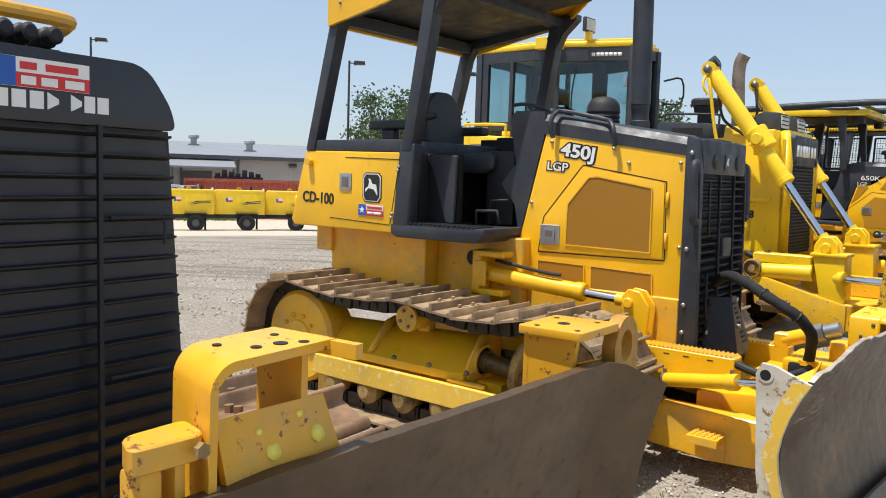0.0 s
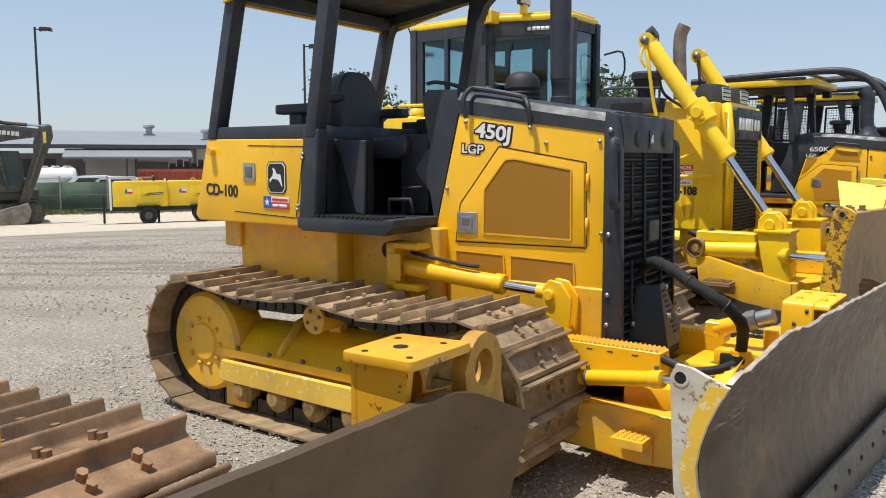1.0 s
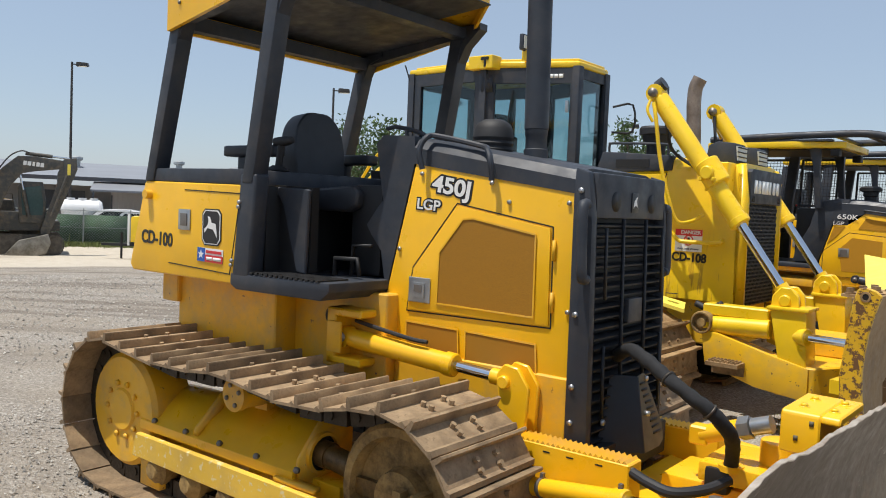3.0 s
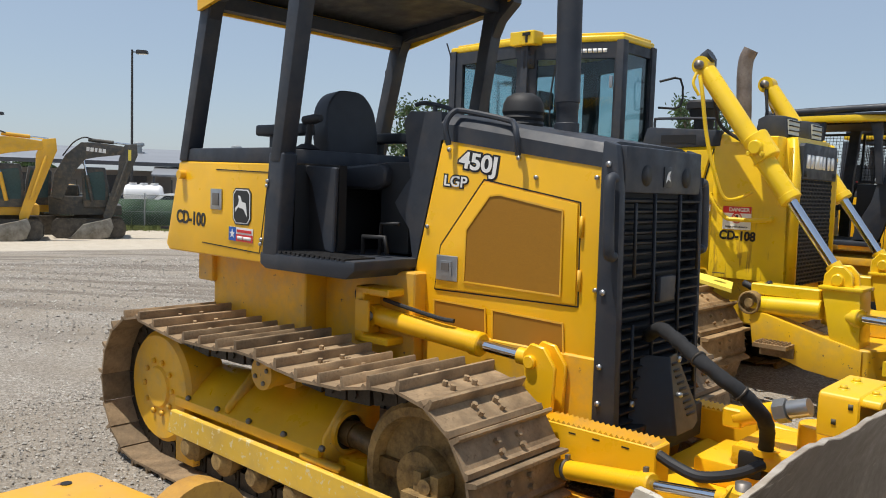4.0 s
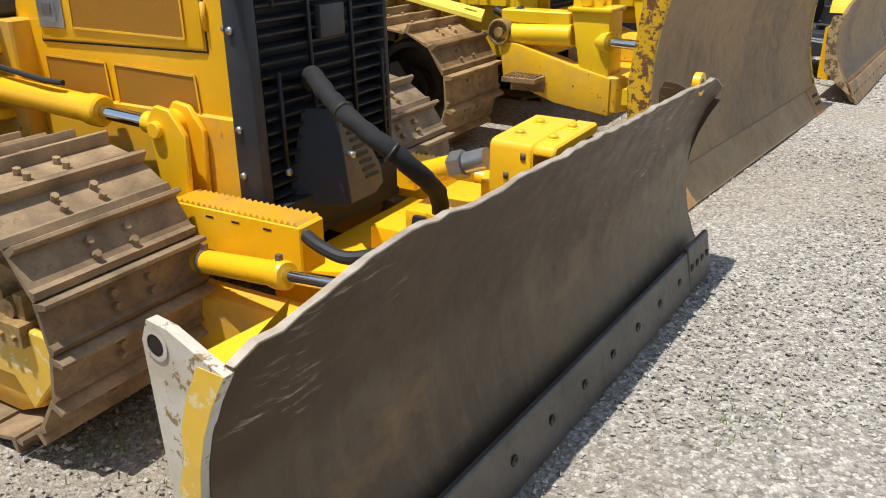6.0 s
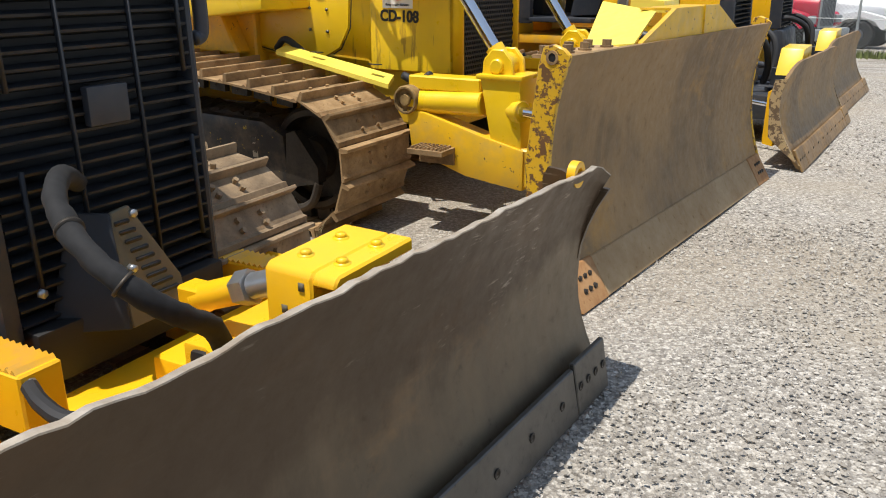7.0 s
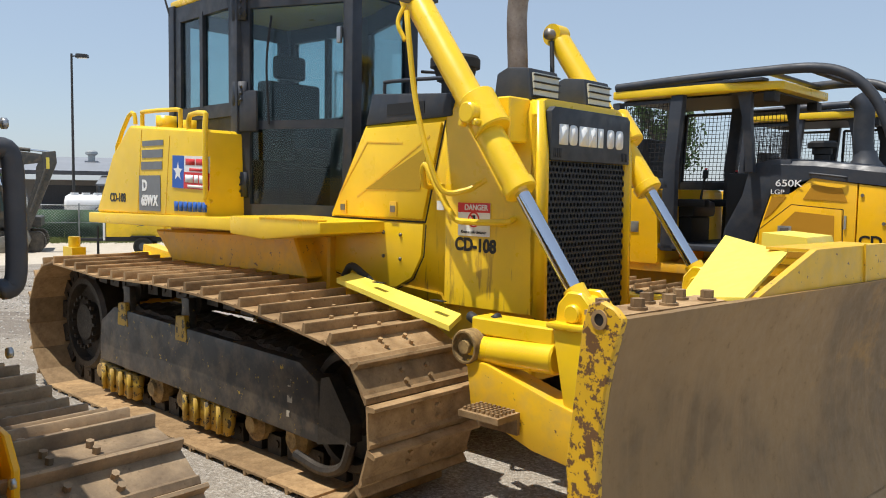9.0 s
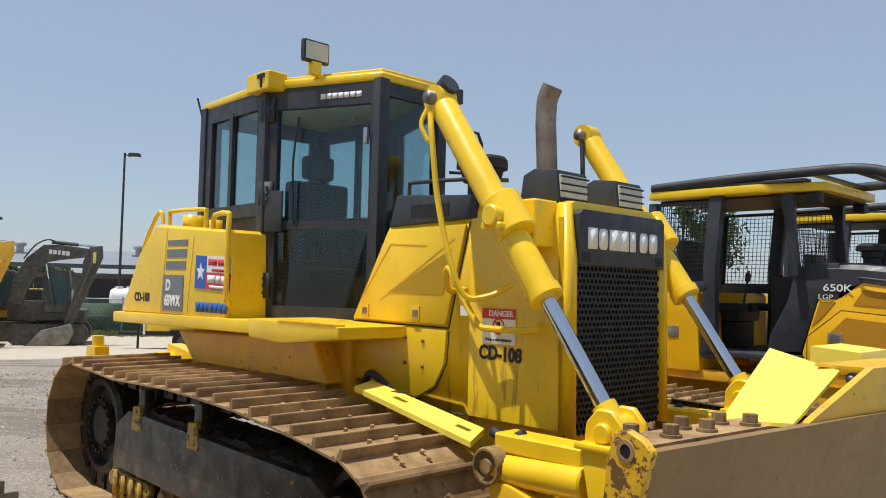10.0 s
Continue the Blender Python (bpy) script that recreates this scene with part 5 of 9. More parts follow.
def framed_pane(parent, name, a, c, z0, z1, border, pane_mat, frame_mat, t=0.05, round_=0.05):
    """A window between two posts: a frame with an opening through it, and its pane."""
    m, w = wall_frame(a, c, 0)
    bm = bmesh.new()
    l_, r_, b_, t_ = border
    for x0, x1, y0, y1 in ((0, w, z0, z0 + b_), (0, w, z1 - t_, z1), (0, l_, z0 + b_, z1 - t_), (w - r_, w, z0 + b_, z1 - t_)):
        box(bm, x0, x1, y0, y1, -t / 2, t / 2, m)
    fr = part(name, bm, frame_mat, parent)
    bm = bmesh.new()
    box(bm, l_ - 0.01, w - r_ + 0.01, z0 + b_ - 0.01, z1 - t_ + 0.01, -0.004, 0.004, m)
    p = part("pane", bm, pane_mat, fr, "tinted window pane")
    p.visible_shadow = False
    return fr


def lamp_pod(parent, p, w, h, d, mat_=None):
    bm = bmesh.new()
    x, y, z = p
    prism(bm, [(x - d, z), (x - d * 0.9, z + h * 0.85), (x - d * 0.6, z + h), (x, z + h * 0.92), (x + 0.02, z + h * 0.1), (x, z)], "y", y - w / 2, y + w / 2)
    soften(bm, 0.015, 2)
    pod = part("lamp_pod", bm, mat_ or CHARCOAL, parent, "dark headlamp pod with louvres")
    bm = one(box, x + 0.004, x + 0.022, y - w * 0.42, y + w * 0.42, z + h * 0.16, z + h * 0.80)
    part("lens", bm, LENS, pod)
    bm = bmesh.new()
    for k in range(4):
        box(bm, x + 0.02, x + 0.032, y - w * 0.44, y + w * 0.44, z + h * (0.15 + 0.19 * k), z + h * (0.19 + 0.19 * k))
    part("louvre", bm, BLACK, pod)


LENS = plain("lamp_lens", (0.55, 0.55, 0.48), 0.2, 0.0, 0.05)


def build_dozer_k(t):
    H = 0.45
    # hood: rounded yellow body
    bm = bmesh.new()
    sec = lambda x, z0, z1: [(x, -H, z0), (x, -H, z1 - 0.09), (x, -H + 0.025, z1 - 0.03), (x, -H + 0.09, z1), (x, H - 0.09, z1), (x, H - 0.025, z1 - 0.03), (x, H, z1 - 0.09), (x, H, z0)]
    loft(bm, sec(1.04, 0.93, 2.16), sec(1.72, 0.93, 2.10))
    hood = part("hood", bm, YELLOW_RUN, t, "bright yellow nose with rust and painted shadow runs, stencilled number")
    bm = bmesh.new()
    prism(bm, [(1.70, 0.93), (1.68, 2.09), (1.74, 2.08), (1.78, 1.80), (1.79, 0.90)], "y", -H, -H + 0.035)
    prism(bm, [(1.70, 0.93), (1.68, 2.09), (1.74, 2.08), (1.78, 1.80), (1.79, 0.90)], "y", H - 0.035, H)
    part("nose_frame", bm, YELLOW_K, hood)
    bm = bmesh.new()
    prism(bm, [(-0.06, 1.02), (-0.06, 1.41), (0.30, 2.005), (1.04, 2.03), (1.04, 0.90), (0.75, 0.95), (0.40, 0.97)], "y", -H + 0.02, -H)
    prism(bm, [(-0.06, 1.02), (-0.06, 1.41), (0.30, 2.005), (1.04, 2.03), (1.04, 0.90), (0.75, 0.95), (0.40, 0.97)], "y", H - 0.02, H)
    part("side_sheet", bm, YELLOW_RUN, t)
    for sy in (-1, 1):
        y = sy * H
        pan = part("engine_door", one(prism, [(-0.04, 1.425), (0.31, 1.99), (1.015, 2.0), (0.86, 1.42)], "y", y, y + sy * 0.022, soft=0.012), YELLOW_K, t, "yellow engine door with mesh vent")
        yy = y + sy * 0.023
        part("vent_screen", one(prism, [(0.33, 1.60), (0.84, 1.60), (0.90, 1.86)], "y", yy - sy * 0.001, yy + sy * 0.003), MESH_K, pan)
        outline(pan, "pressed_line", [(0.05, 1.56), (0.34, 1.90), (0.68, 1.885)], yy, 0.010, YELLOW_KD, False)
        outline(pan, "pressed_line", [(0.24, 1.55), (0.92, 1.92)], yy, 0.012, YELLOW_KD, False)
        outline(t, "door_joint", [(-0.055, 1.41), (0.87, 1.405), (1.03, 2.01)], y + sy * 0.001, 0.010, BLACK, False)
        for x in (0.10, 0.60):
            m = side_frame(x, yy - sy * 0.001, 1.48, 0, sy)
            la = part("latch", one(box, -0.035, 0.035, -0.045, 0.045, 0, 0.008, m, soft=0.003), YELLOW_KD, pan)
            part("latch_keyhole", one(box, -0.022, 0.022, -0.02, 0.02, 0.007, 0.011, m), BOLT, la)
        low = part("lower_panel", one(prism, [(-0.05, 1.06), (-0.05, 1.395), (0.86, 1.395), (0.845, 1.20), (0.76, 1.06), (0.62, 0.99), (0.40, 0.98)], "y", y, y + sy * 0.012, soft=0.005), YELLOW_K, t)
        outline(t, "panel_joint", [(0.875, 1.39), (0.86, 1.20), (0.77, 1.05), (0.62, 0.975), (0.40, 0.965), (-0.05, 1.045)], y + sy * 0.001, 0.008, BLACK, False)
        bm = bmesh.new()
        for x, z in ((-0.02, 1.35), (-0.02, 1.12), (0.50, 1.33), (0.50, 1.18), (0.66, 1.32), (0.66, 1.17)):
            bolt_head(bm, (x, y + sy * 0.012, z), (0, sy, 0), 0.012)
        part("panel_bolt", bm, BOLT, low)
        outline(t, "pressed_line", [(0.52, 0.95), (0.64, 1.01), (1.02, 0.985), (1.05, 0.93)], y + sy * 0.002, 0.014, YELLOW_KD, False)
        # frame cover strip over the track
        bm = bmesh.new()
        loft(bm, [(0.43, sy * 0.66, 1.08), (0.47, sy * 0.82, 1.06), (0.47, sy * 0.82, 1.03), (0.43, sy * 0.66, 1.05)], [(1.36, sy * 0.64, 0.92), (1.42, sy * 0.80, 0.88), (1.42, sy * 0.80, 0.85), (1.36, sy * 0.64, 0.89)])
        st = part("cover_strip", bm, YELLOW_PALE, t, "fresh pale yellow cover strip")
        bm = bmesh.new()
        for x in (0.72, 1.22):
            box(bm, x, x + 0.10, sy * 0.72, sy * 0.75, 1.082 - (x - 0.43) * 0.115, 1.087 - (x - 0.43) * 0.115)
        part("slot", bm, BLACK, st)
        bm = bmesh.new()
        tube(bm, [(0.30, sy * 0.62, 1.05), (0.42, sy * 0.66, 1.12), (0.52, sy * 0.63, 1.06), (0.58, sy * 0.6, 1.0)], 0.024, 8)
        tube(bm, [(1.48, sy * 0.70, 0.93), (1.60, sy * 0.72, 0.90), (1.72, sy * 0.74, 0.95)], 0.028, 8)
        part("hose", bm, RUBBER, t)
    # dark rear deck of the hood
    bm = bmesh.new()
    prism(bm, [(0.30, 2.005), (0.37, 2.205), (1.08, 2.165), (1.09, 2.03)], "y", -H - 0.012, H + 0.012)
    soften(bm, 0.02, 2)
    dk = part("rear_deck", bm, CHARCOAL, t, "charcoal rear deck of the hood")
    bm = one(box, 0.52, 0.86, -H - 0.016, -H - 0.011, 2.06, 2.13)
    part("deck_recess", bm, BLACK, dk)
    bm = bmesh.new()
    tube(bm, [(0.40, -0.38, 2.20), (0.40, -0.38, 2.27), (0.45, -0.38, 2.285), (0.95, -0.38, 2.27), (1.0, -0.38, 2.25), (1.0, -0.38, 2.17)], 0.012, 8, 2)
    part("deck_rail", bm, CHARCOAL, dk)
    # name plate and grille
    bm = one(prism, [(-0.405, 1.77), (-0.405, 2.03), (-0.375, 2.055), (0.375, 2.055), (0.405, 2.03), (0.405, 1.77)], "x", 1.74, 1.785, soft=0.006)
    plate_ = part("name_plate", bm, CHARCOAL, t, "charcoal name plate with white letter shapes")
    bm = bmesh.new()
    for k, w in enumerate((0.075, 0.07, 0.085, 0.075, 0.05, 0.07, 0.075)):
        y0 = -0.335 + k * 0.096
        prism(bm, rounded([(y0, 1.855), (y0, 1.965), (y0 + w * 1.12, 1.965), (y0 + w * 1.12, 1.855)], 0.03 if k in (1, 5, 6) else 0.008, 4), "x", 1.785, 1.788)
    part("brand_bar", bm, WHITE, plate_)
    bm = bmesh.new()
    for sy in (-1, 1):
        for k in range(5):
            box(bm, 1.785, 1.787, sy * (0.31 + 0.016 * k), sy * (0.316 + 0.016 * k), 1.785, 1.835)
    part("vent_slot", bm, BLACK, plate_)
    bm = one(box, 1.70, 1.72, -0.41, 0.41, 0.90, 1.77)
    gr = part("grille_back", bm, BLACK, t)
    bm = bmesh.new()
    r = 0.0185
    k = 0
    z = 0.925
    while z < 1.755:
        y = -0.395 + (0.0172 if k % 2 else 0.0)
        while y < 0.395:
            vs = []
            for rr, xx in ((r, 1.758), (r * 0.66, 1.758), (r * 0.66, 1.735)):
                vs.append([bm.verts.new((xx + (1.76 - z) * 0.012, y + rr * math.cos(math.pi / 3 * i + math.pi / 6), z + rr * 1.15 * math.sin(math.pi / 3 * i + math.pi / 6))) for i in range(6)])
            for a, b in zip(vs, vs[1:]):
                for i in range(6):
                    bm.faces.new((a[i], a[(i + 1) % 6], b[(i + 1) % 6], b[i]))
            y += 0.0344
        z += 0.0318
        k += 1
    bmesh.ops.recalc_face_normals(bm, faces=bm.faces)
    part("grille_mesh", bm, GRILLE, gr, "black honeycomb radiator screen", kind="stuff")
    # decals and safety sign
    lettering("CD-108", 0.103, side_frame(1.285, -H - 0.002, 1.285, -1), DECAL_BLACK, hood, "stencil_number", 0.004, 0.95)
    m = side_frame(1.275, -H - 0.003, 1.435)
    sg = part("safety_sign", plate(m, 0.25, 0.19), WHITE, hood, "white and red danger sign")
    part("sign_band", plate(m @ pose(0, 0.068, 0.002), 0.25, 0.055), RED, sg)
    lettering("DANGER", 0.045, m @ pose(0.02, 0.068, 0.007), WHITE, sg, "sign_lettering", 0.001, 1.0)
    lettering("Keep a safe distance", 0.024, m @ pose(0, -0.072, 0.005), DECAL_BLACK, sg, "sign_lettering")
    bm = bmesh.new()
    ring(bm, m @ Vector((0, 0.0, 0.003)), m @ Vector((0, 0.0, 0.006)), 0.045, 0.036)
    box(bm, -0.042, 0.042, -0.004, 0.004, 0.003, 0.006, m @ pose(0, 0, 0, 0, 0, -45))
    part("sign_ring", bm, RED, sg)
    part("sign_pictogram", one(box, -0.012, 0.012, -0.025, 0.025, 0.003, 0.005, m, soft=0.002), DECAL_BLACK, sg)
    part("label", plate(side_frame(1.0, -H - 0.003, 1.51), 0.06, 0.055), WHITE, hood)
    # grab handle on the nose
    bm = bmesh.new()
    tube(bm, [(0.93, -0.46, 1.62), (0.93, -0.52, 1.63), (0.94, -0.55, 1.72), (0.97, -0.55, 1.74), (1.06, -0.55, 1.62), (1.20, -0.55, 1.45), (1.30, -0.54, 1.425), (1.56, -0.52, 1.43), (1.58, -0.46, 1.45)], 0.018, 10, 3)
    tube(bm, [(0.96, -0.46, 1.64), (1.06, -0.50, 1.625)], 0.014, 8, 1)
    part("grab_handle", bm, YELLOW_K, hood)
    # lift cylinders, yoke mounted on the nose
    for sy in (-1, 1):
        c = cylinder_arm(t, (1.0, sy * 0.68, 2.67), (2.17 + (0.07 if sy < 0 else 0), sy * 0.70, 1.065 - (0.03 if sy < 0 else 0)), 0.66, 0.078, YELLOW_K, "lift_cylinder", 0.075, eye_w=0.12)
        d = Vector((1.17, 0, -1.605)).normalized()
        j = Vector((1.62, sy * 0.69, 1.90)) - d * 0.12
        bm = bmesh.new()
        cyl(bm, j - d * 0.11, j + d * 0.11, 0.105, 22)
        box(bm, j.x - 0.10, j.x + 0.10, sy * 0.42, sy * 0.60, j.z - 0.14, j.z + 0.10)
        cyl(bm, (j.x, sy * 0.50, j.z), (j.x, sy * 0.84, j.z), 0.055, 16)
        for a in (-0.05, 0.05):
            cyl(bm, (j.x + a, sy * 0.78, j.z - 0.05), (j.x + a, sy * 0.83, j.z - 0.05), 0.022, 8)
        soften(bm, 0.012, 1)
        part("cylinder_yoke", bm, YELLOW_K, t)
        bm = bmesh.new()
        tube(bm, [(1.02, sy * 0.77, 2.58), (1.06, sy * 0.79, 2.44), (1.12, sy * 0.79, 2.10), (1.20, sy * 0.77, 1.80), (1.27, sy * 0.72, 1.60), (1.36, sy * 0.62, 1.60), (1.42, sy * 0.52, 1.66)], 0.017, 8)
        tube(bm, [(0.99, sy * 0.76, 2.62), (0.98, sy * 0.80, 2.52), (1.03, sy * 0.79, 2.42)], 0.013, 8)
        part("hydraulic_line", bm, YELLOW_K, c)
        bm = bmesh.new()
        tube(bm, [(1.02, sy * 0.60, 2.62), (1.06, sy * 0.56, 2.40), (1.10, sy * 0.50, 2.20), (1.30, sy * 0.46, 2.06)], 0.016, 8)
        part("hose", bm, RUBBER, c)
        lamp_pod(t, (1.62, sy * 0.27, 2.085), 0.27, 0.20, 0.26)
    bm = bmesh.new()
    box(bm, 1.0, 1.06, -0.66, -0.56, 2.66, 2.74)
    cyl(bm, (1.0, -0.66, 2.72), (1.06, -0.66, 2.76), 0.06, 14)
    part("work_lamp", bm, CHARCOAL, t)
    # exhaust and precleaner
    bm = bmesh.new()
    tube(bm, [(0.92, 0.36, 2.05), (0.92, 0.36, 2.35), (0.905, 0.36, 2.62), (0.90, 0.36, 2.74), (0.91, 0.36, 2.87), (0.95, 0.365, 2.96)], 0.070, 18)
    part("exhaust_pipe", bm, EXHAUST, t, "heat-stained steel exhaust pipe")
    bm = bmesh.new()
    lathe(bm, (0.72, -0.05, 2.17), (0, 0, 1), [(0, 0.09), (0.12, 0.09), (0.13, 0.12), (0.21, 0.14), (0.215, 0.165), (0.27, 0.165), (0.29, 0.15), (0.30, 0.02)], 26)
    part("precleaner", bm, RUBBER, t)
    # cab: six-sided, dark, glazed
    R, B, F = (-2.0, -0.56), (-0.95, -0.62), (0.0, -0.27)
    R2, B2, F2 = (-2.0, 0.56), (-0.95, 0.62), (0.0, 0.27)
    bm = bmesh.new()
    prism(bm, [R, B, F, F2, B2, R2], "z", 1.30, 1.42)
    prism(bm, [(-2.0, -0.56), (-0.95, -0.62), (-0.95, 0.62), (-2.0, 0.56)], "z", 1.42, 2.12)
    cab = part("cab", bm, CHARCOAL, t, "charcoal closed cab with tinted glass")
    for q in (R, B, F, F2, B2, R2):
        bm = one(box, q[0] - 0.045, q[0] + 0.045, q[1] - 0.045, q[1] + 0.045, 1.35, 3.10, soft=0.012)
        part("cab_post", bm, CHARCOAL, cab)
    zt = 3.08
    for a, c in ((R, B), (R2, B2)):
        a_, c_ = (a, c) if a is R else (c, a)
        mid = ((a_[0] + c_[0]) / 2, (a_[1] + c_[1]) / 2)
        fr = framed_pane(cab, "side_window", a_, c_, 2.12, zt, (0.14, 0.11, 0.10, 0.13), GLASS, CHARCOAL)
        m, w = wall_frame(a_, c_, 0)
        part("window_mullion", one(box, w * 0.46, w * 0.46 + 0.05, 2.2, 2.98, -0.02, 0.03, m), CHARCOAL, fr)
    for a, c in ((B, F), (F2, B2)):
        fr = framed_pane(cab, "cab_door", a, c, 1.40, zt, (0.12, 0.07, 0.08, 0.16), GLASS, CHARCOAL)
        m, w = wall_frame(a, c, 0)
        bm = bmesh.new()
        box(bm, 0.10, w - 0.05, 2.02, 2.08, -0.015, 0.015, m)
        part("door_bar", bm, CHARCOAL, fr)
        if a is B:
            bm = bmesh.new()
            for z in (1.62, 2.28, 2.92):
                box(bm, -0.02, 0.10, z - 0.09, z + 0.09, 0.022, 0.05, m)
                for zz in (-0.05, 0.0, 0.05):
                    cyl(bm, m @ Vector((0.06, z + zz, 0.045)), m @ Vector((0.06, z + zz, 0.06)), 0.011, 8)
            part("hinge", bm, CHARCOAL, fr)
            part("hinge_cover", one(box, 0.04, 0.20, 2.0, 2.30, 0.025, 0.05, m, soft=0.02), CHARCOAL, fr)
            part("door_handle", one(box, w - 0.11, w - 0.075, 2.62, 2.74, 0.025, 0.055, m, soft=0.008), ZINC, fr, "bright door handle")
            bm = bmesh.new()
            tube(bm, [m @ Vector((0.30, 2.05, 0.03)), m @ Vector((0.29, 2.50, 0.045)), m @ Vector((0.33, 2.85, 0.04))], 0.009, 6)
            part("wiper", bm, BLACK, fr)
            bm = bmesh.new()
            for k in range(7):
                box(bm, w * 0.50 + k * 0.052, w * 0.50 + k * 0.052 + 0.043, 2.975, 3.015, 0.025, 0.028, m)
            part("brand_bar", bm, WHITE, fr)
    fr = framed_pane(cab, "windscreen", F, F2, 1.90, zt, (0.05, 0.05, 0.06, 0.10), GLASS, CHARCOAL)
    fr = framed_pane(cab, "rear_window", R2, R, 2.12, zt, (0.12, 0.12, 0.10, 0.13), GLASS, CHARCOAL)
    bm = one(prism, [F, (0.05, 0.29), (0.10, 0.29), (0.10, -0.29)], "z", 1.40, 1.92)
    part("front_skirt", bm, CHARCOAL, cab)
    bm = bmesh.new()
    roof_pts = [(-2.06, -0.58), (-0.95, -0.66), (0.03, -0.29), (0.03, 0.29), (-0.95, 0.66), (-2.06, 0.58)]
    prism(bm, roof_pts, "z", 3.08, 3.15)
    soften(bm, 0.02, 2)
    prism(bm, [(a * 0.96 - 0.03, c * 0.9) for a, c in roof_pts], "z", 3.14, 3.18)
    box(bm, -1.10, -0.78, -0.72, -0.56, 3.06, 3.20)
    soften(bm, 0.008, 1)
    roof = part("cab_roof", bm, YELLOW_K, cab, "bright yellow cab roof")
    bm = bmesh.new()
    cyl(bm, (-0.88, -0.71, 3.08), (-0.88, -0.71, 3.18), 0.02, 10)
    box(bm, -0.93, -0.83, -0.73, -0.69, 3.15, 3.18)
    part("roof_hook", bm, BLACK, roof)
    bm = one(box, -0.52, -0.47, -0.62, -0.40, 3.24, 3.41, soft=0.02)
    wl = part("work_lamp", bm, CHARCOAL, cab)
    part("lens", one(box, -0.472, -0.460, -0.60, -0.42, 3.26, 3.39), LENS, wl)
    bm = one(box, -0.53, -0.46, -0.55, -0.47, 3.15, 3.25, soft=0.01)
    part("lamp_bracket", bm, YELLOW_K, wl)
    bm = bmesh.new()
    tube(bm, [(-2.02, -0.60, 3.02), (-2.08, -0.62, 3.20)], 0.008, 6, 1)
    part("antenna", bm, BLACK, cab)
    bm = bmesh.new()
    tube(bm, [(0.10, 0.30, 2.75), (0.28, 0.42, 2.78), (0.28, 0.44, 2.5), (0.10, 0.30, 2.48)], 0.012, 8, 3)
    part("mirror_arm", bm, BLACK, cab)
    # seat inside
    bm = bmesh.new()
    box(bm, -1.25, -0.60, -0.28, 0.28, 1.75, 1.90)
    box(bm, -1.28, -1.12, -0.26, 0.26, 1.85, 2.45)
    box(bm, -1.26, -1.14, -0.13, 0.13, 2.48, 2.68)
    soften(bm, 0.04, 3)
    box(bm, -1.2, -0.7, -0.2, 0.2, 1.42, 1.76)
    part("seat", bm, SEAT, cab)
    bm = bmesh.new()
    box(bm, -0.35, -0.05, -0.22, 0.22, 1.42, 2.05)
    for y in (-0.38, 0.38):
        box(bm, -1.15, -0.65, y - 0.07, y + 0.07, 1.80, 2.05)
    soften(bm, 0.03, 2)
    part("cab_console", bm, BLACK, cab)
    # tank and platform
    bm = bmesh.new()
    prism(bm, [(-2.72, 1.37), (-2.38, 1.86), (-2.08, 2.08), (-0.90, 2.0), (-0.88, 1.37)], "y", -0.93, -0.60)
    soften(bm, 0.045, 3)
    tank = part("fuel_tank", bm, YELLOW_K, t, "bright yellow fuel tank with decals")
    bm = bmesh.new()
    prism(bm, [(-2.72, 1.37), (-2.38, 1.86), (-2.08, 2.08), (-0.90, 2.0), (-0.88, 1.37)], "y", 0.60, 0.93)
    box(bm, -2.60, -2.05, -0.62, 0.62, 1.37, 1.95)
    soften(bm, 0.03, 2)
    part("battery_box", bm, YELLOW_K, t)
    bm = bmesh.new()
    for sy in (-1, 1):
        prism(bm, [(-2.80, 1.285), (-2.80, 1.37), (-0.20, 1.40), (-0.18, 1.31)], "y", sy * 0.955, sy * 0.50)
        prism(bm, [(-0.50, 1.29), (-0.50, 1.41), (0.50, 1.40), (0.50, 1.33), (-0.10, 1.27)], "y", sy * 0.97, sy * 0.40)
    soften(bm, 0.012, 2)
    part("fender", bm, YELLOW_K, t, "bright yellow fender platform")
    bm = bmesh.new()
    for k in range(24):
        x = -0.14 + k * 0.026
        box(bm, x, x + 0.014, -0.974, -0.90, 1.398, 1.41)
    part("tread", bm, YELLOW_KD, t)
    bm = bmesh.new()
    tube(bm, [(-0.90, -0.88, 1.50), (-0.85, -0.95, 1.52), (-0.85, -0.95, 2.03), (-0.89, -0.93, 2.11), (-1.13, -0.91, 2.11), (-1.17, -0.90, 2.04), (-1.17, -0.90, 2.0)], 0.019, 10, 2)
    part("grab_rail", bm, YELLOW_K, tank)
    bm = bmesh.new()
    tube(bm, [(-2.42, -0.86, 1.84), (-2.44, -0.86, 1.92), (-2.22, -0.86, 2.16), (-2.12, -0.86, 2.17), (-2.10, -0.86, 2.09)], 0.017, 10, 2)
    tube(bm, [(-1.98, -0.86, 2.06), (-1.98, -0.86, 2.16), (-1.93, -0.86, 2.18), (-1.42, -0.86, 2.17), (-1.37, -0.86, 2.14), (-1.37, -0.86, 2.03)], 0.017, 10, 2)
    part("top_rail", bm, YELLOW_K, tank)
    bm = bmesh.new()
    cyl(bm, (-1.82, -0.74, 2.02), (-1.82, -0.74, 2.15), 0.08, 20)
    cyl(bm, (-1.45, -0.74, 2.0), (-1.45, -0.74, 2.10), 0.05, 16)
    part("filler_cap", bm, YELLOW_K, tank)
    outline(tank, "tank_joint", [(-1.475, 1.39), (-1.40, 1.97)], -0.931, 0.008, YELLOW_KD, False)
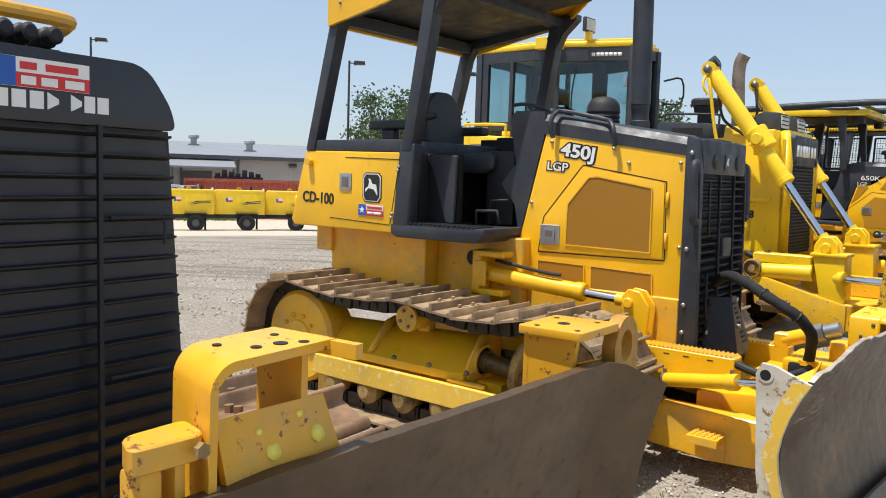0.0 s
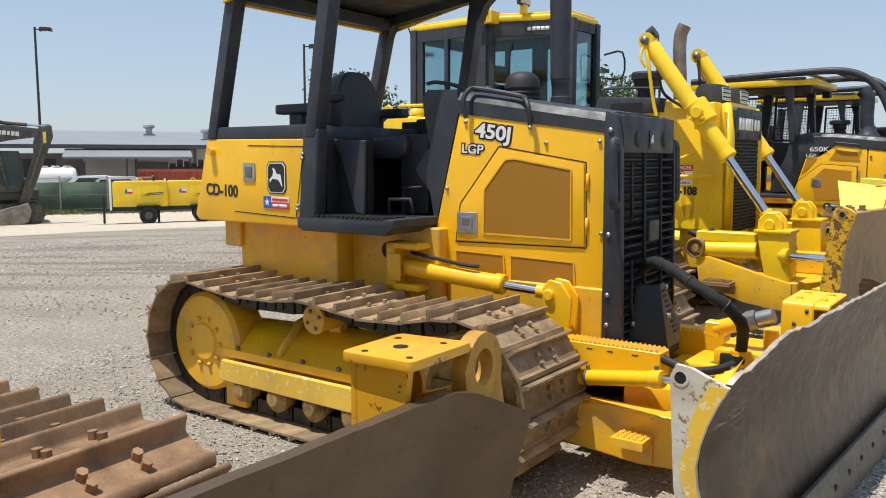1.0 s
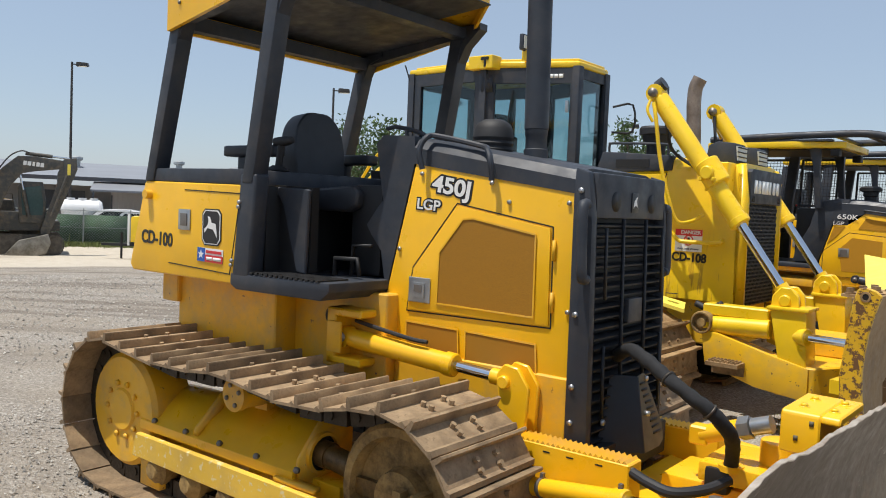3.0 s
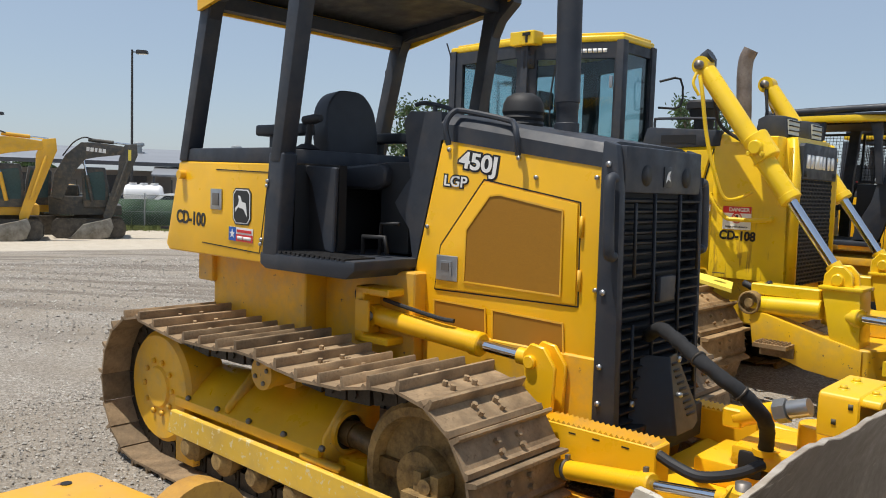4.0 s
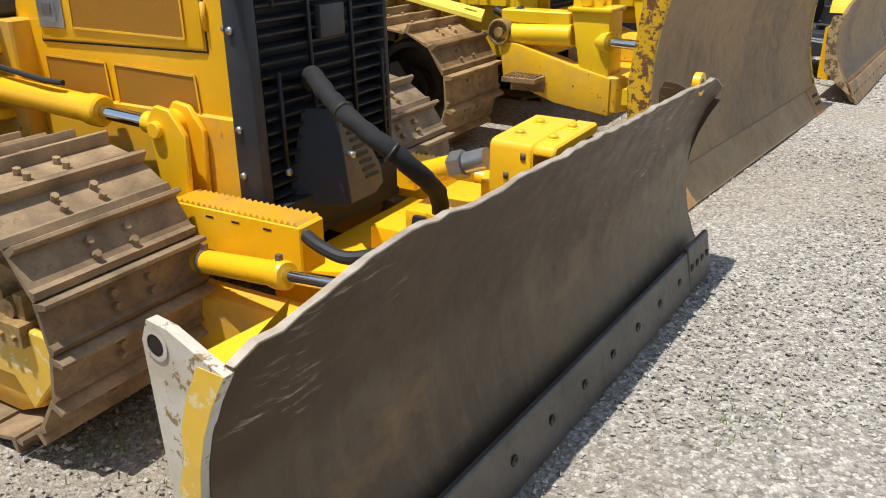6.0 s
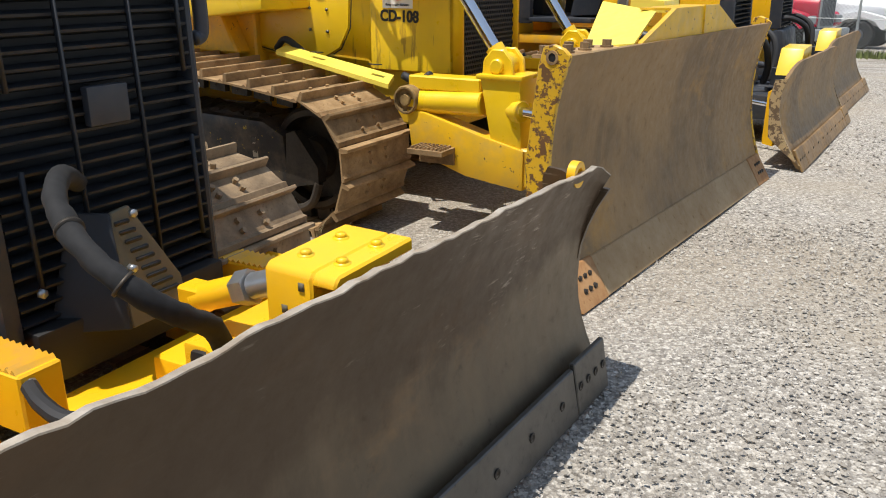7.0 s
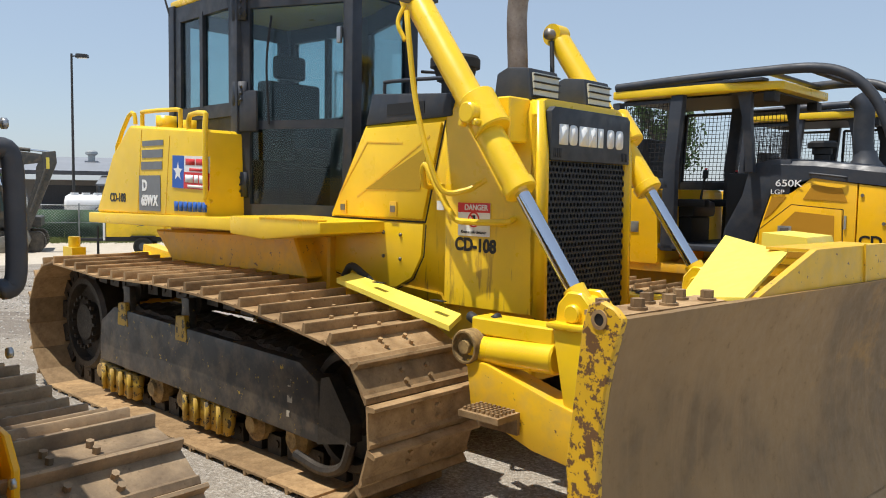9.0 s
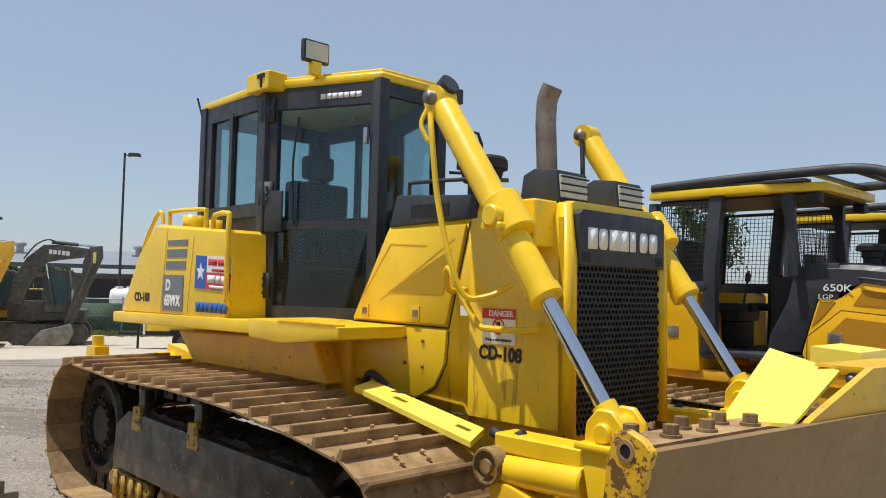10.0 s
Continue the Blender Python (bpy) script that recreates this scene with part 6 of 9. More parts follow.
    outline(tank, "tank_joint", [(-1.93, 1.39), (-1.85, 2.03)], -0.931, 0.008, YELLOW_KD, False)
    y = -0.932
    for z, mt in ((1.925, DECAL_GREY), (1.845, DECAL_GREY), (1.755, DECAL_GREY)):
        part("decal_band", plate(side_frame(-1.68 + (z - 1.8) * 0.12, y, z), 0.34, 0.06 if z < 1.9 else 0.04, 0.002), mt, tank)
    part("decal_panel", plate(side_frame(-1.72, y, 1.545), 0.35, 0.27, 0.002), DECAL_GREY, tank)
    lettering("D", 0.11, side_frame(-1.80, y - 0.003, 1.60), WHITE, tank, "model_lettering", 0.006)
    lettering("65WX", 0.105, side_frame(-1.72, y - 0.004, 1.485), WHITE, tank, "model_lettering", 0.006, 0.92)
    lettering("CD-108", 0.095, side_frame(-2.28, y, 1.50), DECAL_BLACK, tank, "stencil_number", 0.003, 0.92)
    m = side_frame(-1.085, y, 1.70, -2)
    part("sticker", plate(m, 0.53, 0.235), WHITE, tank, "large red, white and blue dealer sticker")
    part("sticker_red", plate(m @ pose(0.085, -0.058, 0.002), 0.36, 0.118), RED, tank)
    part("sticker_blue", plate(m @ pose(-0.18, 0, 0.002), 0.17, 0.235), BLUE, tank)
    bm = bmesh.new()
    star = [(0.07 * (1 if k % 2 == 0 else 0.42) * math.sin(math.pi * k / 5), 0.07 * (1 if k % 2 == 0 else 0.42) * math.cos(math.pi * k / 5)) for k in range(10)]
    prism(bm, star, "z", 0.005, 0.0065, m @ pose(-0.18, 0, 0))
    part("sticker_star", bm, WHITE, tank)
    part("sticker_bar", bars(m @ pose(0.085, 0, 0.004), [(-0.09, 0.075, 0.13, 0.045), (0.075, 0.075, 0.17, 0.045), (0.0, 0.02, 0.20, 0.02)]), RED, tank)
    part("sticker_bar", bars(m @ pose(0.085, 0, 0.006), [(-0.10, -0.045, 0.11, 0.055), (0.0, -0.045, 0.06, 0.055), (0.10, -0.045, 0.11, 0.055), (0, -0.098, 0.24, 0.02)]), WHITE, tank)
    bm = bmesh.new()
    for k in range(7):
        x0 = -1.33 + k * 0.068
        box(bm, x0, x0 + 0.055, y - 0.003, y, 1.42, 1.49)
    part("brand_bar", bm, BLUE, tank)
    # lower body and rear
    bm = bmesh.new()
    box(bm, -2.2, 0.0, -0.52, 0.52, 0.62, 1.30)
    box(bm, 0.0, 1.70, -0.40, 0.40, 0.55, 0.98)
    prism(bm, [(-2.2, 1.24), (-0.2, 1.28), (-0.06, 1.0), (-1.9, 1.0)], "y", -0.66, -0.50)
    soften(bm, 0.015, 1)
    part("main_frame", bm, YELLOW_KD, t, "chipped yellow main frame")
    bm = bmesh.new()
    prism(bm, [(-3.1, 0.90), (-3.05, 1.06), (-2.2, 0.98), (-2.2, 0.85)], "y", -0.35, -0.22)
    cyl(bm, (-2.95, -0.5, 0.92), (-2.95, 0.5, 0.92), 0.08, 16)
    box(bm, -3.30, -3.10, -0.98, -0.86, 0.70, 1.05)
    cyl(bm, (-3.20, -0.92, 1.05), (-3.20, -0.92, 1.14), 0.05, 12)
    box(bm, -3.30, -2.2, -0.90, 0.90, 0.62, 0.80)
    part("rear_linkage", bm, YELLOW_K, t)
    # undercarriage
    shoe = shoe_mesh("track_shoe", 0.205, 0.76, 0.065, SHOE_K)
    loop = loop_points((-2.32, 0.505), 0.48, (1.09, 0.43), 0.405, [(0.85, 0.87), (0.60, 0.90), (0.2, 0.935), (-0.25, 0.955), (-0.7, 0.965), (-1.1, 0.955), (-1.5, 0.945), (-1.9, 0.965)], 0.205)
    for sy in (-1, 1):
        track(t, "track", loop, sy * 1.06, shoe, 0.76, 0.07)
        bm = bmesh.new()
        disc(bm, (-2.32, 0.505), 0.38, sy * 0.90, sy * 1.20)
        for k in range(18):
            a = 2 * math.pi * k / 18
            cyl(bm, (-2.32 + 0.20 * math.cos(a), sy * 1.19, 0.505 + 0.20 * math.sin(a)), (-2.32 + 0.20 * math.cos(a), sy * 1.215, 0.505 + 0.20 * math.sin(a)), 0.016, 6)
        part("sprocket", bm, CHAIN, t, "dark greasy drive sprocket")
        bm = bmesh.new()
        disc(bm, (1.09, 0.43), 0.34, sy * 0.92, sy * 1.22)
        part("idler", bm, CHAIN, t, "dark front idler wheel")
        bm = bmesh.new()
        prism(bm, [(-1.80, 0.30), (-1.77, 0.60), (-1.55, 0.72), (0.75, 0.66), (0.92, 0.58), (0.95, 0.24)], "y", sy * 0.82, sy * 1.30)
        soften(bm, 0.02, 2)
        tf = part("track_frame", bm, FRAME_K, t, "black scuffed track frame with yellow traces")
        bm = bmesh.new()
        prism(bm, [(0.92, 0.24), (0.95, 0.60), (1.02, 0.62), (1.20, 0.40), (1.20, 0.30)], "y", sy * 1.22, sy * 1.30)
        tube(bm, [(0.70, sy * 1.28, 0.13), (0.95, sy * 1.28, 0.10), (1.12, sy * 1.28, 0.16), (1.19, sy * 1.28, 0.30)], 0.03, 8)
        part("idler_guard", bm, CHAIN, tf)
        part("stripe_mark", bars(side_frame(0.66, sy * 1.301, 0.44, 0, sy), [(0, 0.09, 0.045, 0.045), (0.01, 0.0, 0.045, 0.04), (0, -0.085, 0.04, 0.035)]), SCUFF_MARK, tf)
        bm = bmesh.new()
        for x0 in (-1.85, -0.62):
            prism(bm, [(x0, 0.26), (x0 + 0.62, 0.25), (x0 + 0.58, 0.07), (x0 + 0.06, 0.08)], "y", sy * 1.22, sy * 1.27)
            for k in range(4):
                box(bm, x0 + 0.08 + 0.14 * k, x0 + 0.11 + 0.14 * k, sy * 1.27, sy * 1.30, 0.08, 0.25)
        part("rock_guard", bm, GRIMY_K, tf, "grimy yellow roller guard")
        for x in (-1.40, -0.55):
            cr_ = part("carrier_roller", one(lathe, (x, sy * 0.92, 0.845), (0, sy, 0), [(0, 0.05), (0, 0.085), (0.08, 0.085), (0.09, 0.07), (0.20, 0.07), (0.21, 0.085), (0.28, 0.085), (0.285, 0.04)], 20), CHAIN, t)
            part("roller_bracket", one(prism, [(x - 0.07, 0.69), (x - 0.05, 0.80), (x - 0.055, 0.88), (x + 0.045, 0.88), (x + 0.05, 0.80), (x + 0.075, 0.68)], "y", sy * 1.22, sy * 1.27, soft=0.01), FRAME_K, cr_)
            part("bracket_foot", one(prism, [(x - 0.075, 0.60), (x - 0.06, 0.76), (x + 0.05, 0.77), (x + 0.085, 0.60)], "y", sy * 1.272, sy * 1.306, soft=0.006), GRIMY_K, cr_)
        # caked mud on top of the frame
        vs, cols, rows_ = [], 48, 9
        for i_ in range(cols):
            for k in range(rows_):
                x, y_ = -1.5 + 2.2 * i_ / (cols - 1), 0.84 + 0.44 * k / (rows_ - 1)
                vs.append((x, sy * y_, 0.70 - 0.025 * (x + 1.5) + 0.03 * noise.noise((x * 4, y_ * 5, 1.0)) + 0.03 * noise.noise((x * 15, y_ * 15, 5.0)) + (0.03 if 0 < k < rows_ - 1 else -0.03)))
        me_ = bpy.data.meshes.new("caked_mud")
        me_.from_pydata(vs, [], [(i_ * rows_ + k, i_ * rows_ + k + 1, (i_ + 1) * rows_ + k + 1, (i_ + 1) * rows_ + k) for i_ in range(cols - 1) for k in range(rows_ - 1)])
        me_.materials.append(MUD)
        mud = new("caked_mud", me_)
        mud.parent = tf
        for k in range(7):
            x = -1.9 + k * 0.42
            bm = bmesh.new()
            lathe(bm, (x, sy * 0.88, 0.19), (0, sy, 0), [(0, 0.06), (0, 0.105), (0.08, 0.105), (0.085, 0.085), (0.26, 0.085), (0.265, 0.105), (0.34, 0.105), (0.36, 0.06), (0.38, 0.05)], 18)
            part("bottom_roller", bm, IDLER, t)
    # push arms, cross bar and posts
    for sy in (-1, 1):
        bm = bmesh.new()
        prism(bm, [(1.60, 0.74), (1.74, 0.73), (2.15, 0.62), (2.46, 0.55), (2.46, 0.30), (2.05, 0.35), (1.64, 0.48)], "y", sy * 0.86, sy * 0.70)
        soften(bm, 0.015, 2)
        arm = part("push_arm", bm, YELLOW_KD, t, "chipped yellow push arm")
        bm = bmesh.new()
        box(bm, 1.72, 1.98, sy * 0.87, sy * 1.04, 0.50, 0.53)
        box(bm, 1.72, 1.98, sy * 0.87, sy * 0.89, 0.42, 0.51)
        for k in range(8):
            for i in range(5):
                box(bm, 1.735 + k * 0.03, 1.75 + k * 0.03, sy * (0.885 + i * 0.03), sy * (0.90 + i * 0.03), 0.53, 0.545)
        part("step", bm, SHOE_K, arm, "rusty serrated step")
        bm = bmesh.new()
        prism(bm, [(2.08, 0.99), (2.36, 0.99), (2.38, 0.55), (2.28, 0.42), (2.16, 0.62)], "y", sy * 0.84, sy * 0.58)
        box(bm, 2.06, 2.38, sy * 0.86, sy * 0.56, 0.97, 1.0)
        soften(bm, 0.012, 2)
        post = part("cylinder_post", bm, YELLOW_K, t)
        bm = bmesh.new()
        for y in (0.61, 0.77):
            prism(bm, [(2.06, 0.99), (2.07, 1.10), (2.13, 1.165), (2.21, 1.165), (2.27, 1.10), (2.28, 0.99)], "y", sy * y, sy * (y + 0.035))
        cyl(bm, (2.17, sy * 0.58, 1.065), (2.17, sy * 0.83, 1.065), 0.045, 16)
        soften(bm, 0.008, 1)
        clevis = part("clevis", bm, YELLOW_K, post)
        if sy < 0:
            post.location, clevis.location = (0.055, 0, -0.01), (0.015, 0, -0.02)
        cylinder_arm(t, (2.20, sy * 0.72, 0.77), (2.92, sy * 1.05, 0.80), 0.32, 0.06, YELLOW_K, "angle_cylinder", 0.07)
        bm = bmesh.new()
        box(bm, 1.58, 2.12, sy * 0.80, sy * 0.64, 0.86, 0.95)
        cyl(bm, (1.60, sy * 0.78, 0.78), (2.14, sy * 0.78, 0.80), 0.075, 18)
        soften(bm, 0.01, 1)
        part("upper_bar", bm, YELLOW_K, t)
        bm = bmesh.new()
        disc(bm, (1.60, 0.80), 0.09, sy * 0.76, sy * 0.88)
        part("trunnion", bm, IDLER, t)
    bm = bmesh.new()
    prism(bm, [(2.2, -0.84), (2.50, -0.84), (2.80, -0.25), (2.80, 0.25), (2.50, 0.84), (2.2, 0.84)], "z", 0.32, 0.56)
    box(bm, 2.2, 2.85, -0.22, 0.22, 0.56, 0.72)
    soften(bm, 0.012, 1)
    part("cross_frame", bm, YELLOW_KD, t, "chipped yellow cross frame")
    # blade
    near, far = (3.04, -1.74), (3.42, 1.56)
    curve = lambda u: 0.15 - 0.61 * u + 0.54 * u * u - 0.02 * u ** 3
    top = lambda s: 1.21
    bl = part("blade", blade_board(near, far, curve, top, 0.04, 30, 0.0008), BLADE_K, t, "brown steel blade of the large bulldozer")
    edge_plate(bl, "cutting_edge", near, far, 0.085, 0.915, 0.205, 0.085, 0.19, EDGE_TAN, "tan rusted cutting edge", 0)
    for s0, s1 in ((-0.006, 0.083), (0.917, 1.004)):
        eb = edge_plate(bl, "end_bit", near, far, s0, s1, 0.209, 0.087, 0.195, EDGE_RUST, "rust-orange end bit", 0)
        bm = bmesh.new()
        for k in range(6):
            m = blade_frame(near, far, s0 + (s1 - s0) * (0.35 + 0.18 * (k % 3)), 0.150, 0.075 + 0.06 * (k // 3))
            cyl(bm, m @ Vector((0, 0, -0.03)), m @ Vector((0, 0, 0.019 - 0.038 * (k // 3))), 0.016, 12)
        part("edge_bolt", bm, CHAIN, eb)
    for s, e in ((0.0, -0.03), (1.0, 0.03)):
        m = blade_frame(near, far, s, 0, 0) @ Matrix(((0, 0, 1, 0), (0, 1, 0, 0), (1, 0, 0, 0), (0, 0, 0, 1)))
        pts_ = [(curve(u / 10) + 0.004, 0.05 + 1.16 * u / 10) for u in range(11)] + [(0.03, 1.24), (-0.03, 1.26), (-0.08, 1.245), (-0.105, 1.165), (-0.16, 0.70), (-0.11, 0.10)]
        bm = bmesh.new()
        prism(bm, pts_, "z", 0, e, m)
        soften(bm, 0.006, 1)
        ep = part("end_plate", bm, PLATE_K, bl, "chipped yellow end plate with lifting eye")
        bm = bmesh.new()
        ring(bm, m @ Vector((-0.03, 1.20, e)), m @ Vector((-0.03, 1.20, e * 1.15)), 0.032, 0.020)
        part("eye_ring", bm, SHOE_K, ep)
        bm = bmesh.new()
        cyl(bm, m @ Vector((-0.03, 1.20, e * 0.9)), m @ Vector((-0.03, 1.20, e * 1.03)), 0.021, 18)
        part("eye_hole", bm, BLACK, ep)
    m = blade_frame(near, far, 0.5, 0, 0)
    bm = bmesh.new()
    for z, d in ((1.02, 0.12), (0.62, 0.22)):
        box(bm, -1.45, 1.45, z - 0.09, z, -d - 0.08, -0.12, m)
    part("blade_back", bm, YELLOW_K, bl)
    sp_ = [(2.82, -0.86, 1.175), (2.615, 0.0, 1.395), (3.107, -0.45, 1.357), (3.15, -0.98, 1.215)]
    bm = bmesh.new()
    loft(bm, sp_, [(x, y, z - 0.014) for x, y, z in sp_])
    part("spill_plate", bm, YELLOW_PALE, bl, "fresh pale yellow spill plate")
    part("spill_tab", one(prism, [(2.80, 1.33), (2.80, 1.415), (3.02, 1.40), (3.04, 1.33)], "y", 0.02, 0.40), YELLOW_PALE, bl)
    bm = bmesh.new()
    prism(bm, [(-0.93, 1.17), (-0.34, 1.375), (0.42, 1.378), (0.98, 1.17)], "z", 0.005, 0.035, m)
    prism(bm, [(0.15, 1.17), (0.13, 1.383), (0.145, 1.383), (0.165, 1.17)], "z", 0.035, 0.045, m)
    box(bm, -0.34, 0.42, 1.362, 1.374, -0.20, 0.005, m)
    part("guard_plate", bm, YELLOW_KD, bl, "yellow guard plate above the blade")
    # bolted brown plate along the top behind the board
    bm = bmesh.new()
    box(bm, -1.52, -0.78, 1.175, 1.192, -0.24, -0.075, m)
    tp = part("top_plate", bm, SHOE_K, bl, "rusty bolted top plate")
    bm = bmesh.new()
    for x, z in ((-1.36, -0.13), (-1.17, -0.13), (-0.93, -0.12), (-1.20, -0.21), (-1.0, -0.20), (-1.47, -0.20)):
        p = m @ Vector((x, 1.19, z))
        cyl(bm, p, p + Vector((0, 0, 0.012)), 0.036, 16)
        cyl(bm, p + Vector((0, 0, 0.010)), p + Vector((0, 0, 0.042)), 0.026, 6)
    part("plate_bolt", bm, SHOE_K, tp, kind="stuff")


MESH_K = plain("yellow_vent_mesh", (0.42, 0.26, 0.006), 0.6, 0, 0.2, 300)
EXHAUST = metal("heat_stained_pipe", (0.16, 0.11, 0.08), (0.36, 0.30, 0.25), 0.5, 0.6, 6.0, None, 0.2)
FRAME_K = paint("scuffed_black_paint", (0.026, 0.022, 0.020), 0.45, wear=(0.42, 0.28, 0.02), wear_at=0.645, dust=0.42)
SCUFF_MARK = paint("scuffed_stencil_paint", (0.42, 0.38, 0.30), 0.6, wear=(0.05, 0.04, 0.03), wear_at=0.50, dust=0.6, coat=0.0)
MUD = metal("dark_caked_mud", (0.018, 0.014, 0.010), (0.075, 0.055, 0.035), 0.9, 0.0, 12.0, None, 0.6)
GRIMY_K = paint("grimy_yellow_paint", (0.46, 0.28, 0.02), 0.55, wear=(0.06, 0.045, 0.025), wear_at=0.55, dust=0.8, coat=0.0)
PLATE_K = paint("rust_chipped_yellow", (0.72, 0.42, 0.012), 0.5, wear=(0.15, 0.075, 0.03), wear_at=0.515, dust=0.4)
build_dozer_k(big)
# the cab stands a little lower and shorter than its drawing
for ob in bpy.data.objects:
    if ob.type == "MESH" and (ob.name == "cab" or (ob.parent and (ob.parent.name == "cab" or (ob.parent.parent and ob.parent.parent.name == "cab")))):
        for v in ob.data.vertices:
            if v.co.z > 2.2:
                v.co.z = 2.2 + (v.co.z - 2.2) * 0.94
            if v.co.x > -0.95:
                v.co.x = -0.95 + (v.co.x + 0.95) * 0.94


# ---- the nearest bulldozer: black grille, rusty track, brown blade ----
MC = pose(1.642, 3.876, 0, 0, 0, -26.85) @ Matrix.Diagonal((0.94, 0.94, 0.985, 1.0)) @ pose(-0.085, -0.03, 0)
old = thing("bulldozer", "old yellow bulldozer with black grille, rusty tracks and brown blade", "bulldozer", MC, "bulldozers in the row")
BLADE_C = metal("dark_brown_blade_steel", (0.060, 0.040, 0.026), (0.16, 0.105, 0.058), 0.42, 0.4, 2.6, (1.0, 0.6, 1.0), 0.15)
LUG = metal("rusted_yellow_lug", (0.22, 0.095, 0.022), (0.70, 0.37, 0.03), 0.55, 0.0, 5.0, None, 0.3)
COWL = paint("faded_black_paint", (0.016, 0.018, 0.024), 0.38, wear=(0.06, 0.06, 0.06), wear_at=0.85, dust=0.03)


def strip_sheet(bm, line, axis, a, b, t):
    """A bent sheet: a line in the plane across the axis, thickened by t and pushed from a to b."""
    line = [Vector(p) for p in line]
    inner = []
    for i, p in enumerate(line):
        d = (line[min(i + 1, len(line) - 1)] - line[max(i - 1, 0)]).normalized()
        inner.append(p + Vector((d.y, -d.x)) * t)
    prism(bm, [tuple(p) for p in line] + [tuple(p) for p in inner[::-1]], axis, a, b)


def build_dozer_c(t):
    # blade
    near, far = (-0.045, -2.85), (0.228, 0.25)
    curve = lambda u: 0.04 - 0.55 * u + 0.60 * u * u - 0.09 * u ** 3
    bm = blade_board(near, far, curve, lambda s: 1.10 + 0.002 * noise.noise((s * 20, 0, 0)) - 0.075 * min(1, max(0, (s - 0.948) / 0.05)), 0.032, 66, 0.0012)
    for v in bm.verts:
        if v.co.y > 0.05:
            v.co.x += 0.082 * ((v.co.y - 0.05) / 0.19)
    bl = part("blade", bm, BLADE_C, t, "dark brown steel blade with a clipped corner")
    edge_plate(bl, "cutting_edge", near, far, 0.0, 0.95, 0.075, 0.05, 0.18, EDGE_RUST, "rusty cutting edge", 9)
    a, c = blade_frame(near, far, 0.02, 0, 0), blade_frame(near, far, 0.93, 0, 0)
    bm = bmesh.new()
    rg = [(0, 0.80, -0.15), (0, 0.75, -0.26), (0, 0.18, -0.26), (0, 0.16, -0.15)]
    loft(bm, [a @ Vector(p) for p in rg], [c @ Vector(p) for p in rg])
    part("blade_back", bm, YELLOW_C, bl, "yellow box section behind the blade")
    # open bracket with a rounded shoulder
    bm = bmesh.new()
    line = [(-0.940, 0.56), (-0.930, 1.10)] + [(-0.865 - 0.065 * math.cos(radians(a)), 1.128 + 0.062 * math.sin(radians(a))) for a in range(10, 91, 10)] + [(-0.58, 1.192)]
    strip_sheet(bm, line, "x", -0.345, -0.150, 0.02)
    for v in bm.verts:
        if v.co.y < -0.75:
            v.co.y += 0.34 * (-0.15 - v.co.x)
    br = part("blade_bracket", bm, YELLOW_C, bl, "chipped yellow open bracket with holes")
    bm = bmesh.new()
    box(bm, -0.345, -0.075, -0.60, -0.575, 1.158, 1.19)
    box(bm, -0.33, -0.19, -0.645, -0.625, 0.56, 1.172)
    part("bracket_leg", bm, YELLOW_C, br)
    bm = bmesh.new()
    loft(bm, [(-0.19, -0.885, 1.075), (-0.19, -0.575, 1.065), (-0.155, -0.55, 0.94), (-0.155, -0.88, 0.94)], [(-0.205, -0.885, 1.068), (-0.205, -0.575, 1.058), (-0.17, -0.55, 0.933), (-0.17, -0.88, 0.933)])
    part("gusset", bm, YELLOW_C, br)
    bm = bmesh.new()
    for y, z, r in ((-0.75, 0.985, 0.019), (-0.615, 0.99, 0.019), (-0.78, 1.03, 0.008), (-0.66, 1.04, 0.008)):
        x = -0.19 + (1.07 - z) * 0.27
        cyl(bm, (x - 0.004, y, z - 0.002), (x + 0.003, y, z + 0.0015), r, 14)
    part("gusset_hole", bm, YELLOW_PALE, br)
    for x, y, r in ((-0.285, -0.80, 0.010), (-0.20, -0.70, 0.016), (-0.275, -0.645, 0.010), (-0.175, -0.655, 0.012), (-0.21, -0.76, 0.012)):
        part("bolt_hole", one(cyl, (x, y, 1.186), (x, y, 1.1935), r, 16), BLACK, br)
    bm = bmesh.new()
    prism(bm, rounded([(-0.26, -1.045), (-0.175, -1.085), (-0.16, -0.93), (-0.26, -0.90)], 0.03), "z", 1.02, 1.068)
    soften(bm, 0.006, 1)
    lug = part("pivot_block", bm, YELLOW_C, bl, "chipped yellow pivot block")
    part("pivot_block_foot", one(box, -0.245, -0.18, -1.06, -1.01, 0.56, 1.02, soft=0.012), YELLOW_C, lug)
    part("stop_plate", one(box, -0.24, -0.18, -0.985, -0.96, 0.56, 1.02, soft=0.006), YELLOW_C, lug)
    part("block_bolt", one(cyl, (-0.148, -0.955, 1.045), (-0.135, -0.955, 1.045), 0.016, 6), IDLER, lug)
    # both stand close behind the blade
    near_blade = pose(0.206, -0.455, 0.335) @ Matrix.Scale(0.8, 4)
    for ob in (br, lug):
        ob.matrix_basis = near_blade
    # flat-topped bracket
    bm = one(prism, rounded([(-0.008, -0.072), (0.186, -0.076), (0.200, 0.160), (0.0, 0.150)], 0.02), "z", 1.168, 1.190, soft=0.003)
    b2 = part("blade_bracket", bm, YELLOW_C, bl, "chipped yellow bracket with a drilled top plate")
    bm = bmesh.new()
    prism(bm, [(0.02, 0.75), (0.02, 1.17), (0.165, 1.17), (0.15, 1.06), (0.04, 0.90), (0.04, 0.75)], "y", -0.055, -0.035)
    part("bracket_leg", bm, YELLOW_C, b2)
    bm = bmesh.new()
